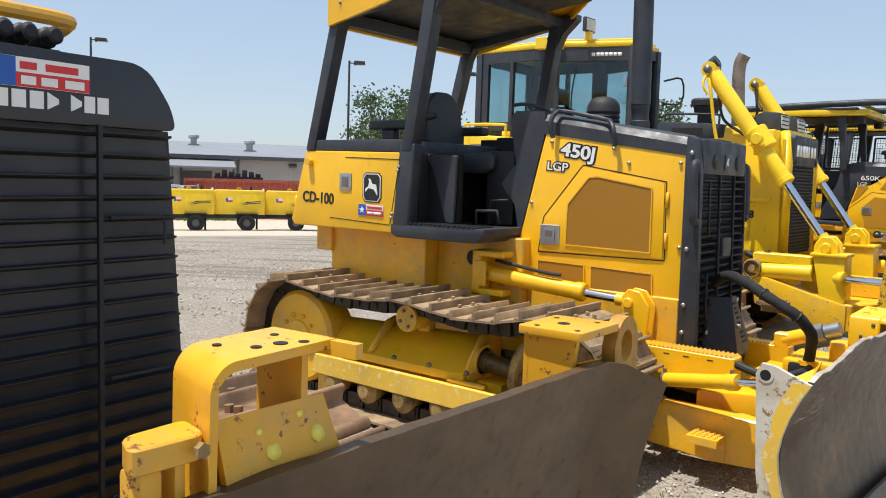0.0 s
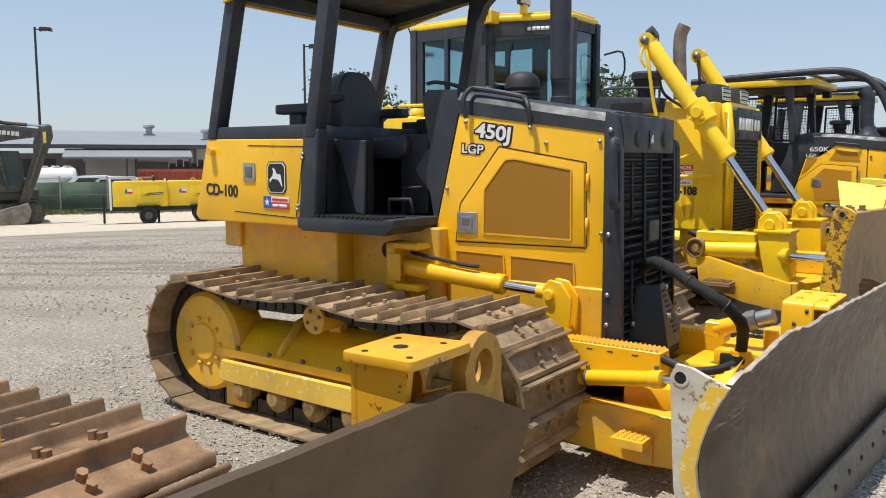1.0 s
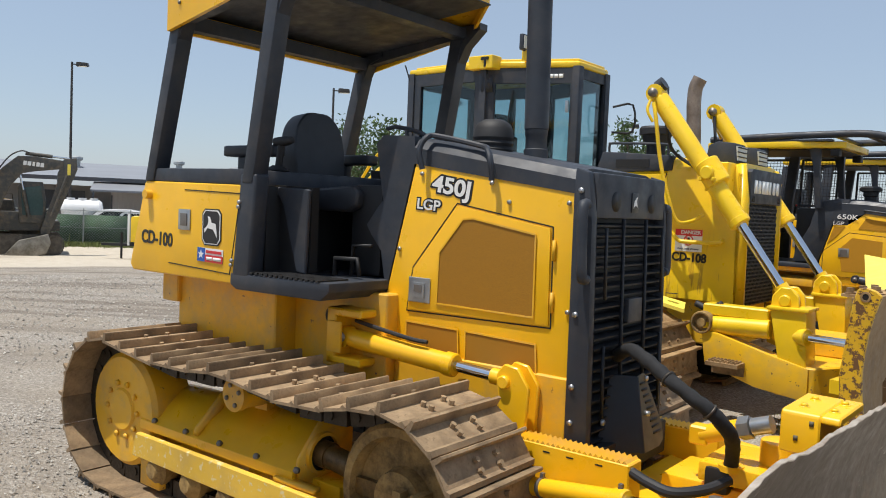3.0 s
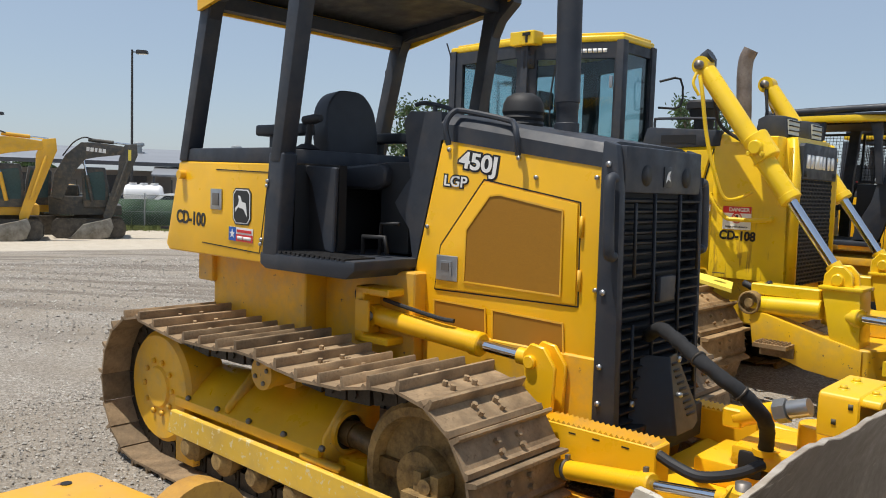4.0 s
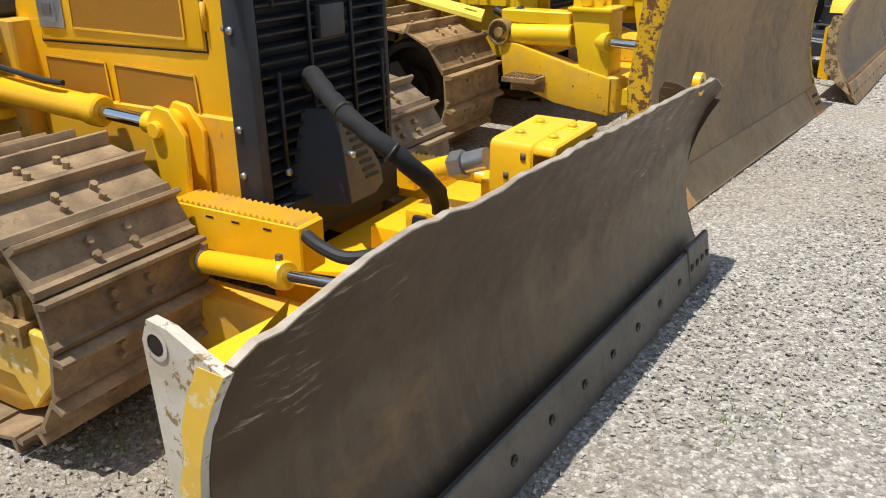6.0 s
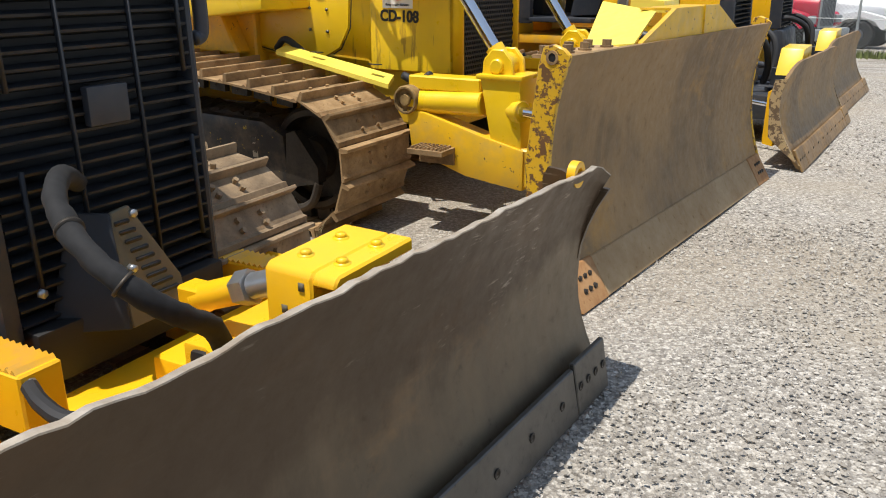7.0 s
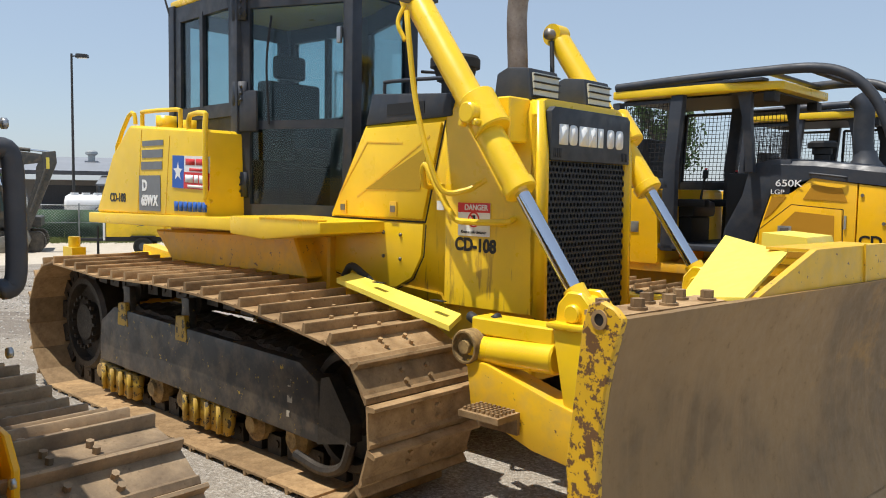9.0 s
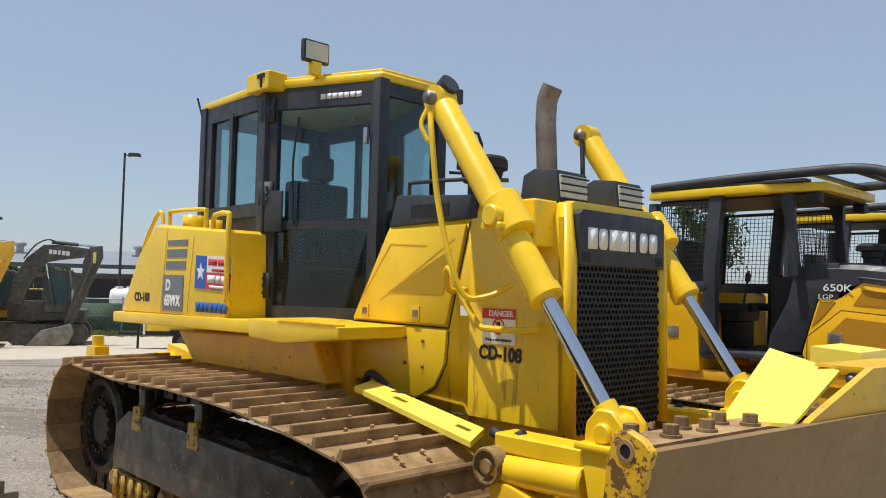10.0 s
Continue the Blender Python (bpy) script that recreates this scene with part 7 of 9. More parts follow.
    line = [(-0.036, 1.165), (0.05, 1.160), (0.10, 1.150), (0.135, 1.125), (0.150, 1.09), (0.152, 0.92)]
    strip_sheet(bm, line, "x", 0.02, 0.075, 0.016)
    part("curved_web", bm, YELLOW_C, b2)
    part("back_web", one(box, 0.008, 0.024, -0.055, 0.14, 0.75, 1.168), YELLOW_C, b2)
    for x, y, r in ((0.04, -0.045, 0.008), (0.16, -0.045, 0.008), (0.15, 0.11, 0.008), (0.03, 0.10, 0.008), (0.085, 0.03, 0.018)):
        part("bolt_hole", one(cyl, (x, y, 1.186), (x, y, 1.1912), r, 16), BLACK, b2)
    # ring lug
    bm = bmesh.new()
    pts = [(0.27, 0.93), (0.235, 1.02), (0.225, 1.08)] + [(0.318 + 0.088 * math.cos(radians(a)), 1.068 + 0.088 * math.sin(radians(a))) for a in range(160, -31, -12)] + [(0.425, 0.95), (0.43, 0.90)]
    hole = [(0.315 + 0.044 * math.cos(2 * math.pi * k / 20), 1.075 + 0.044 * math.sin(2 * math.pi * k / 20)) for k in range(20)]
    layers = []
    for x in (0.085, 0.125):
        layers.append(([bm.verts.new((x, *p)) for p in pts], [bm.verts.new((x, *p)) for p in hole]))
    for o, h in layers:
        edges = [bm.edges.new((l[i], l[(i + 1) % len(l)])) for l in (o, h) for i in range(len(l))]
        bmesh.ops.triangle_fill(bm, use_beauty=True, edges=edges)
    for k in (0, 1):
        a, c = layers[0][k], layers[1][k]
        for i in range(len(a)):
            bm.faces.new((a[i], a[(i + 1) % len(a)], c[(i + 1) % len(a)], c[i]))
    bmesh.ops.recalc_face_normals(bm, faces=bm.faces)
    bmesh.ops.translate(bm, vec=(0.075, -0.10, 0.045), verts=bm.verts)
    lg = part("ring_lug", bm, LUG, bl, "rusted yellow lifting lug with a round eye")
    part("lug_brace", one(prism, [(0.05, 0.80), (0.07, 1.06), (0.16, 1.09), (0.16, 0.80)], "y", 0.11, 0.15), YELLOW_C, lg)
    # grille shell
    cy = -1.11
    ringo = rounded([(0.49, 0.62), (0.475, 1.10), (0.435, 1.62), (0.36, 1.800), (-0.36, 1.800), (-0.435, 1.62), (-0.475, 1.10), (-0.49, 0.62)], 0.11, 6)
    bm = bmesh.new()
    loft(bm, [(-0.585, cy + p[0] * 0.96, p[1] if p[1] < 1.5 else p[1] - 0.012) for p in ringo], [(-0.80, cy + p[0], p[1]) for p in ringo])
    shell = part("radiator_shell", bm, COWL, t, "faded black radiator shell")
    bm = bmesh.new()
    prism(bm, [(cy + p[0] * 0.95, p[1]) for p in rounded([(0.437, 1.648), (0.42, 1.70), (0.35, 1.786), (-0.35, 1.786), (-0.42, 1.70), (-0.437, 1.648)], 0.07, 5)], "x", -0.60, -0.553)
    soften(bm, 0.012, 2)
    cowl = part("grille_cowl", bm, COWL, shell, "black cowl with white letter shapes")
    bm = bmesh.new()
    prism(bm, [(cy + 0.465, 0.62), (cy + 0.450, 1.10), (cy + 0.415, 1.648), (cy - 0.415, 1.648), (cy - 0.450, 1.10), (cy - 0.465, 0.62)], "x", -0.60, -0.586)
    gr = part("grille", bm, BLACK, shell, "black slatted radiator grille")
    for k in range(23):
        z = 1.635 - k * 0.0445
        w = 0.415 + (1.648 - z) * 0.064 if z > 1.10 else 0.450 + (1.10 - z) * 0.03
        w -= 0.012
        bm = one(prism, [(-0.588, z - 0.008), (-0.562, z - 0.003), (-0.557, z + 0.0), (-0.557, z + 0.003), (-0.588, z + 0.004)], "y", cy - w, cy + w)
        part("slat", bm, GRILLE, gr)
    for y in (-0.215, 0.215):
        part("grille_bar", one(prism, [(-0.556, 0.64), (-0.556, 1.65), (-0.546, 1.65), (-0.546, 0.64)], "y", cy + y - 0.005, cy + y + 0.005), GRILLE, gr)
    for z0 in (0.80, 1.06, 1.40):
        bm = bmesh.new()
        yb = cy + 0.375 if z0 > 1.3 else cy + 0.40
        tube(bm, [(-0.55, cy + 0.24, z0 + 0.06), (-0.545, yb - 0.01, z0 + 0.06), (-0.545, yb, z0 + 0.05), (-0.545, yb, z0)], 0.004, 6, 1)
        part("hinge_wire", bm, GRILLE, gr)
    # letter shapes and dealer sticker on the cowl
    m = Matrix(((0, 0, 1, -0.5525), (1, 0, 0, 0), (0, 1, 0, 0), (0, 0, 0, 1)))
    for y0, y1, zt in ((a + 0.078, b + 0.078, c) for a, b, c in ((-1.40, -1.375, 0), (-1.368, -1.34, 0), (-1.333, -1.305, 0), (-1.298, -1.27, 0), (-1.263, -1.235, 0), (-1.228, -1.20, 0), (-1.193, -1.165, 0), (-1.158, -1.130, 0), (-1.122, -1.094, 0), (-1.086, -1.062, 1), (-1.036, -1.012, 1), (-1.006, -0.982, 0), (-0.976, -0.95, 0))):
        lowz = 1.672
        part("brand_bar", one(prism, [(y0, lowz), (y0, 1.705), (y1, 1.705 - 0.012 * zt), (y1, lowz + 0.012 * zt)], "x", -0.5535, -0.5515), WHITE, cowl)
    st = part("sticker", one(box, -0.5535, -0.551, -1.117, -0.917, 1.710, 1.765), WHITE, cowl, "red, white and blue dealer sticker")
    part("sticker_red", one(box, -0.5515, -0.5505, -1.072, -0.917, 1.7105, 1.737), RED, st)
    part("sticker_blue", one(box, -0.5515, -0.5502, -1.116, -1.072, 1.7105, 1.7645), BLUE, st)
    for y, w in ((-1.047, 0.034), (-0.977, 0.070)):
        part("sticker_bar", one(box, -0.5515, -0.5503, y - w / 2, y + w / 2, 1.743, 1.757), RED, st)
    for y, w in ((-1.047, 0.030), (-1.004, 0.034), (-0.950, 0.042)):
        part("sticker_bar", one(box, -0.551, -0.5498, y - w / 2, y + w / 2, 1.715, 1.731), WHITE, st)
    # hood behind, with rail and lamp cluster
    bm = bmesh.new()
    sec = [(0.44, 0.90), (0.42, 1.50), (0.40, 1.74), (0.33, 1.81), (-0.33, 1.81), (-0.40, 1.74), (-0.42, 1.50), (-0.44, 0.90)]
    loft(bm, [(-0.80, cy + y * 0.98, z) for y, z in sec], [(-2.0, cy + y, z + 0.03) for y, z in sec])
    hood = part("hood", bm, YELLOW_C, t, "worn yellow engine hood")
    bm = bmesh.new()
    tube(bm, [(-0.74, -1.40, 1.86), (-0.70, -1.30, 1.872), (-0.69, -1.03, 1.872), (-0.70, -0.885, 1.872), (-0.73, -0.86, 1.866), (-0.78, -0.87, 1.845), (-0.86, -0.91, 1.80)], 0.0165, 10, 5)
    part("hood_rail", bm, YELLOW_C, hood, "yellow tubular rail")
    for y in (-1.06, -1.01, -0.955):
        bm = bmesh.new()
        lathe(bm, (-0.70, y, 1.815), (1, 0, 0.1), [(0, 0.016), (0.01, 0.022), (0.06, 0.022), (0.065, 0.018), (0.09, 0.018), (0.095, 0.012)], 14)
        box(bm, -0.70, -0.66, y - 0.012, y + 0.012, 1.775, 1.80)
        part("hydraulic_fitting", bm, BLACK, hood, "black hydraulic fitting")
    part("fitting_base", one(box, -0.74, -0.64, -1.09, -0.925, 1.785, 1.80, soft=0.004), BLACK, hood)
    for ob in (shell, hood):
        ob.location.y = -0.07
    # crawlers
    shoe_c = bmesh.new()
    p, w = 0.195, 0.30
    prism(shoe_c, [(-p * 0.52, 0.0), (-p * 0.52, 0.016), (-p * 0.47, 0.030), (-p * 0.40, 0.036), (-p * 0.32, 0.030), (-p * 0.26, 0.016), (p * 0.26, 0.016), (p * 0.30, 0.030), (p * 0.325, 0.062), (p * 0.35, 0.070), (p * 0.42, 0.070), (p * 0.445, 0.062), (p * 0.47, 0.018), (p * 0.49, 0.0)], "y", -w, w)
    soften(shoe_c, 0.003, 1, 40)
    for sx in (-0.12, 0.12):
        for sy in (-0.09, 0.09):
            cyl(shoe_c, (p * sx, sy, 0.012), (p * sx, sy, 0.042), 0.017, 6)
    shoe_c = mesh_of("track_shoe", shoe_c, SHOE_C)
    loop = loop_points((-3.10, 0.44), 0.36, (-1.0, 0.42), 0.345, [(-1.15, 0.755), (-1.5, 0.73), (-2.0, 0.72), (-2.5, 0.74), (-2.9, 0.78)], 0.195)
    for yc in (-0.06, -2.34):
        track(t, "track", loop, yc, shoe_c, 0.60)
        sd = 1 if yc > -1 else -1
        part("idler", one(disc, (-1.0, 0.42), 0.29, yc - 0.09 * sd, yc + 0.09 * sd), IDLER, t)
        part("sprocket", one(disc, (-3.1, 0.44), 0.30, yc - 0.09 * sd, yc + 0.09 * sd), YELLOW_C, t)
        bm = bmesh.new()
        prism(bm, [(-2.85, 0.2), (-2.85, 0.52), (-1.25, 0.50), (-1.2, 0.2)], "y", yc - 0.15, yc + 0.15)
        soften(bm, 0.02, 2)
        part("track_frame", bm, YELLOW_C, t)
        bm = bmesh.new()
        prism(bm, [(-1.9, 0.30), (-1.9, 0.48), (-0.75, 0.42), (-0.22, 0.40), (-0.22, 0.22), (-0.8, 0.22)], "y", yc - 0.42 * sd, yc - 0.52 * sd)
        soften(bm, 0.012, 1)
        part("push_arm", bm, YELLOW_C, t)
    bm = bmesh.new()
    box(bm, -3.3, -0.62, cy - 0.40, cy + 0.40, 0.40, 0.92)
    soften(bm, 0.03, 2)
    part("main_frame", bm, YELLOW_C, t, "worn yellow main frame")
    bm = bmesh.new()
    box(bm, -3.4, -2.0, cy - 0.62, cy + 0.62, 0.95, 1.45)
    soften(bm, 0.05, 2)
    part("operator_platform", bm, YELLOW_C, t)


build_dozer_c(old)


# ---- two alike bulldozers with forestry cages ----
def wire_screen(parent, quad, y, step=0.045, r=0.0035):
    """A wire screen in a window at y: quad is (x0, z0, x1, z1, lean) with a flat border."""
    x0, z0, x1, z1, lean = quad
    at_ = lambda x, z: (x + lean * (z - z0), y, z)
    bm = bmesh.new()
    nx_, nz_ = round((x1 - x0) / step), round((z1 - z0) / step)
    for k in range(1, nx_):
        x = x0 + (x1 - x0) * k / nx_
        tube(bm, [at_(x, z0), at_(x, z1)], r, 4, 1, True)
    for k in range(1, nz_):
        z = z0 + (z1 - z0) * k / nz_
        tube(bm, [at_(x0, z), at_(x1, z)], r, 4, 1, True)
    s = part("wire_screen", bm, BLACK, parent, "black wire window screen", "stuff")
    bm = bmesh.new()
    for a, c in (((x0, z0), (x1, z0)), ((x1, z0), (x1, z1)), ((x1, z1), (x0, z1)), ((x0, z1), (x0, z0))):
        tube(bm, [at_(*a), at_(*c)], 0.022, 4, 1, True)
    part("screen_frame", bm, CHARCOAL, s)
    return s


def build_dozer_d(t, number):
    H = 0.50
    for sy in (-1, 1):
        y = sy * H
        side = [(1.27, 0.95), (1.29, 1.24), (1.43, 1.715), (1.61, 1.715), (1.79, 1.855), (2.175, 1.80), (2.175, 0.95)]
        p = part("side_panel", one(prism, side, "y", y - sy * 0.03, y, soft=0.008), YELLOW_J, t)
        door = [(1.33, 1.05), (1.335, 1.36), (1.62, 1.60), (2.06, 1.565), (2.07, 1.05)]
        dr = part("engine_door", one(prism, door, "y", y, y + sy * 0.012, soft=0.005), YELLOW_J, p, "yellow engine door with perforated screen")
        screen(dr, "screen", [(1.56, 1.12), (1.52, 1.40), (1.66, 1.545), (2.0, 1.515), (2.01, 1.12)], y + sy * 0.0135, MESH_J)
        screen(p, "screen", [(1.72, 1.66), (1.80, 1.79), (2.05, 1.76), (2.10, 1.64)], y + sy * 0.003, MESH_J)
        screen(p, "screen", [(1.37, 1.46), (1.44, 1.68), (1.57, 1.68), (1.45, 1.53)], y + sy * 0.003, MESH_J)
        outline(p, "door_joint", [(1.322, 1.05), (1.327, 1.364), (1.618, 1.608), (2.068, 1.573), (2.078, 1.05)], y + sy * 0.001, 0.006, BLACK)
        m = side_frame(1.572, y + sy * 0.012, 1.355, 0, sy)
        la = part("latch", one(box, -0.062, 0.062, -0.055, 0.055, 0, 0.010, m, soft=0.004), ZINC, dr, "zinc paddle latch")
        part("paddle", one(box, -0.04, 0.04, -0.035, 0.035, 0.008, 0.013, m), BOLT, la)
        for z in (1.22, 1.46):
            part("hinge", one(cyl, (2.09, y + sy * 0.008, z - 0.06), (2.09, y + sy * 0.008, z + 0.06), 0.011, 8), ZINC, p)
        fp = part("front_panel", one(prism, [(2.185, 0.95), (2.185, 1.80), (2.60, 1.745), (2.635, 0.95)], "y", y - sy * 0.03, y, soft=0.008), YELLOW_J, t)
        for x, z in ((2.22, 1.70), (2.24, 1.05), (2.40, 1.46), (2.43, 1.72)):
            part("panel_bolt", one(bolt_head, (x, y, z), (0, sy, 0), 0.016, 0.012), BOLT, fp)
        part("belt_line", one(box, 1.30, 2.60, y - sy * 0.02, y + sy * 0.008, 0.935, 0.95), YELLOW_JD, p)
        part("sweep_bracket", one(prism, rounded([(2.44, 1.60), (2.46, 1.80), (2.62, 1.80), (2.66, 1.56), (2.50, 1.55)], 0.03), "y", y, y + sy * 0.03, soft=0.006), CHARCOAL, t)
        # instrument cowl at the cab's front
        part("cowl_side", one(prism, [(0.96, 1.20), (0.99, 1.36), (1.15, 1.68), (1.22, 1.98), (1.42, 2.02), (1.60, 2.02), (1.60, 1.70), (1.42, 1.70), (1.27, 1.22)], "y", y * 0.90, y + sy * 0.004, soft=0.012), CHARCOAL, t)
        # door rail on the shoulder
        bm = bmesh.new()
        tube(bm, [(1.78, y, 1.885), (1.80, y + sy * 0.035, 1.89), (2.06, y + sy * 0.035, 1.86), (2.08, y, 1.855)], 0.011, 8, 3)
        part("grab_handle", bm, CHARCOAL, t)
        if sy < 0:
            f = side_frame(1.59, -H - 0.012, 1.80, -1, -1)
            lettering("650K", 0.088, f, WHITE, t, "model_lettering", 0.0008, 1.3)
            lettering("LGP", 0.062, side_frame(1.49, -H - 0.012, 1.72, -1, -1), WHITE, t, "model_lettering", 0.0, 1.2)
            if number:
                lettering(number, 0.125, side_frame(2.42, -H - 0.002, 1.30, 0, -1), DECAL_BLACK, t, "stencil_number", 0.004, 1.05)
    # charcoal hood top
    bm = bmesh.new()
    sec = lambda x, z, dz: [(x, -H - 0.008, z - dz), (x, -H - 0.008, z - 0.06), (x, -H + 0.03, z - 0.016), (x, -H + 0.10, z), (x, H - 0.10, z), (x, H - 0.03, z - 0.016), (x, H + 0.008, z - 0.06), (x, H + 0.008, z - dz)]
    loft(bm, sec(1.42, 2.035, 0.33), sec(1.80, 2.02, 0.168))
    loft(bm, sec(1.80, 2.02, 0.168), sec(2.62, 1.93, 0.175))
    hood = part("hood", bm, CHARCOAL, t, "charcoal hood top")
    # nose and grille
    bm = bmesh.new()
    for sy in (-1, 1):
        prism(bm, [(2.60, 0.95), (2.58, 1.93), (2.70, 1.915), (2.735, 1.62), (2.76, 0.95)], "y", sy * 0.43, sy * (H + 0.004))
    box(bm, 2.60, 2.72, -0.431, 0.431, 1.64, 1.915)
    soften(bm, 0.018, 2)
    nose = part("grille_frame", bm, CHARCOAL, t, "charcoal grille surround")
    gr = part("grille", one(box, 2.62, 2.65, -0.43, 0.43, 0.95, 1.64), BLACK, t, "black slatted radiator grille")
    slat = mesh_of("slat", one(prism, [(0, -0.014), (0.075, -0.006), (0.080, 0.004), (0.0, 0.012)], "y", -0.44, 0.44), GRILLE)
    for k in range(15):
        s = new("slat", slat)
        s.parent = gr
        s.location = (2.675, 0, 0.98 + 0.0455 * k)
    for y in (-0.26, 0.26):
        part("nose_slot", one(box, 2.70, 2.735, y - 0.03, y + 0.03, 1.70, 1.86, soft=0.004), BLACK, nose)
    # exhaust, air cleaner
    bm = bmesh.new()
    tube(bm, [(2.10, 0.02, 1.96), (2.08, 0.02, 2.02), (2.05, 0.02, 2.2), (2.05, 0.02, 2.42), (2.04, 0.02, 2.52), (1.98, 0.02, 2.60)], 0.088, 18, 5)
    lathe(bm, (2.08, 0.02, 1.95), (0, 0, 1), [(0, 0.16), (0.03, 0.15), (0.08, 0.11), (0.16, 0.09)], 20)
    part("exhaust_pipe", bm, CHARCOAL, t, "charcoal curved exhaust pipe")
    bm = bmesh.new()
    lathe(bm, (1.76, -0.18, 2.02), (0, 0, 1), [(0, 0.07), (0.05, 0.07), (0.06, 0.085), (0.11, 0.085), (0.12, 0.13), (0.16, 0.13), (0.18, 0.10), (0.185, 0.02)], 22)
    part("air_cleaner", bm, BLACK, t)
    # cab: floor, posts, roof, screens
    part("cab_floor", one(box, 0.30, 1.30, -0.74, 0.74, 1.14, 1.19, soft=0.008), CHARCOAL, t, "charcoal cab floor")
    for sy in (-1, 1):
        y = sy * 0.74
        part("cab_post", one(prism, [(0.43, 1.12), (0.44, 2.0), (0.50, 2.66), (0.63, 2.66), (0.57, 2.0), (0.57, 1.12)], "y", y, y - sy * 0.09, soft=0.012), CHARCOAL, t)
        part("cab_post", one(prism, [(-0.20, 1.70), (-0.16, 2.62), (-0.07, 2.62), (-0.10, 1.70)], "y", y, y - sy * 0.09, soft=0.012), CHARCOAL, t)
        part("cab_post", one(prism, [(1.22, 1.90), (1.17, 2.42), (1.12, 2.62), (1.0, 2.66), (1.25, 2.66), (1.25, 2.42), (1.30, 1.90)], "y", sy * 0.62, sy * 0.54, soft=0.010), CHARCOAL, t)
        part("window_sill", one(box, -0.18, 0.50, y - sy * 0.08, y, 1.74, 1.83, soft=0.01), CHARCOAL, t)
        wire_screen(t, (-0.10, 1.83, 0.45, 2.60, 0.06), y - sy * 0.03)
        part("tank", one(prism, rounded([(-1.0, 0.98), (-1.02, 1.74), (0.38, 1.74), (0.42, 0.98)], 0.05), "y", sy * 0.28, sy * 0.75, soft=0.012), YELLOW_J, t, "yellow tank beside the seat")
        m = side_frame(0.14, sy * 0.75, 1.35, 0, sy)
        part("latch", one(box, -0.055, 0.055, -0.055, 0.055, 0, 0.010, m, soft=0.004), ZINC, t)
        part("fender", one(box, -0.9, 1.28, sy * 0.50, sy * 0.70, 0.90, 1.0, soft=0.015), YELLOW_JD, t)
    # rear screen and the wires across the front corner
    bm = bmesh.new()
    for k in range(1, 30):
        tube(bm, [(-0.13, -0.66 + 1.32 * k / 30, 1.83), (-0.10, -0.66 + 1.32 * k / 30, 2.60)], 0.0035, 4, 1, True)
    for k in range(1, 17):
        tube(bm, [(-0.12, -0.66, 1.83 + 0.77 * k / 17), (-0.12, 0.66, 1.83 + 0.77 * k / 17)], 0.0035, 4, 1, True)
    part("rear_screen", bm, BLACK, t, "black wire rear screen", "stuff")
    wire_screen(t, (0.66, 1.95, 1.14, 2.60, 0.02), 0.70)
    bm = bmesh.new()
    prism(bm, rounded([(-0.16, -0.76), (0.95, -0.76), (1.54, -0.60), (1.54, 0.60), (0.95, 0.76), (-0.16, 0.76)], 0.04), "z", 2.655, 2.735)
    soften(bm, 0.015, 2)
    roof = part("cab_roof", bm, YELLOW_K, t, "yellow cab roof")
    part("roof_lining", one(box, -0.12, 1.45, -0.58, 0.58, 2.635, 2.652), BLACK, roof)
    for sy in (-1, 1):
        part("work_lamp", one(box, 1.36, 1.47, sy * 0.55 - 0.07, sy * 0.55 + 0.07, 2.55, 2.645, soft=0.02), BLACK, roof)
    # forestry sweeps
    for sy in (-1, 1):
        bm = bmesh.new()
        tube(bm, [(-0.12, sy * 0.73, 2.77), (0.6, sy * 0.72, 2.80), (1.3, sy * 0.67, 2.82), (1.80, sy * 0.62, 2.82), (2.08, sy * 0.585, 2.74), (2.28, sy * 0.565, 2.55), (2.42, sy * 0.555, 2.25), (2.56, sy * 0.545, 1.80), (2.585, sy * 0.545, 1.70)], 0.046, 12, 5)
        sw = part("sweep", bm, CHARCOAL, t, "charcoal tubular forestry sweep")
        part("sweep_pad", one(box, -0.12, 1.40, sy * 0.60, sy * 0.74, 2.737, 2.76), CHARCOAL, sw)
    for x in (1.36, 1.72):
        part("sweep_tie", one(box, x, x + 0.08, -0.66, 0.66, 2.80, 2.825, soft=0.004), CHARCOAL, t)
    # seat, levers
    seat = part("seat", one(box, 0.05, 0.55, -0.26, 0.26, 1.45, 1.62, soft=0.05), SEAT, t, "dark vinyl operator seat")
    part("backrest", one(prism, [(-0.10, 1.60), (-0.16, 2.28), (-0.02, 2.28), (0.08, 1.60)], "y", -0.24, 0.24, soft=0.04), SEAT, seat)
    part("seat_base", one(box, 0.05, 0.5, -0.22, 0.22, 1.19, 1.45, soft=0.02), BLACK, seat)
    part("console", one(box, 0.95, 1.25, -0.42, 0.42, 1.19, 1.90, soft=0.03), BLACK, t)
    for y in (-0.36, 0.36):
        bm = bmesh.new()
        cyl(bm, (0.66, y, 1.60), (0.70, y, 1.86), 0.012, 8)
        lathe(bm, (0.70, y, 1.84), (0.1, 0, 1), [(0, 0.012), (0.02, 0.026), (0.08, 0.026), (0.10, 0.012)], 12)
        lv = part("lever", bm, BLACK, t)
        part("lever_button", one(cyl, (0.712, y, 1.935), (0.714, y, 1.955), 0.013, 8), RED, lv)
        part("armrest", one(box, 0.25, 0.74, y - 0.06, y + 0.06, 1.56, 1.64, soft=0.02), BLACK, t)
    # undercarriage
    shoe = shoe_mesh("track_shoe", 0.17, 0.60, 0.055, SHOE_K)
    loop = loop_points((-1.05, 0.44), 0.40, (2.02, 0.42), 0.385, [(1.80, 0.79), (1.2, 0.755), (0.6, 0.77), (0.0, 0.79), (-0.7, 0.80)], 0.17)
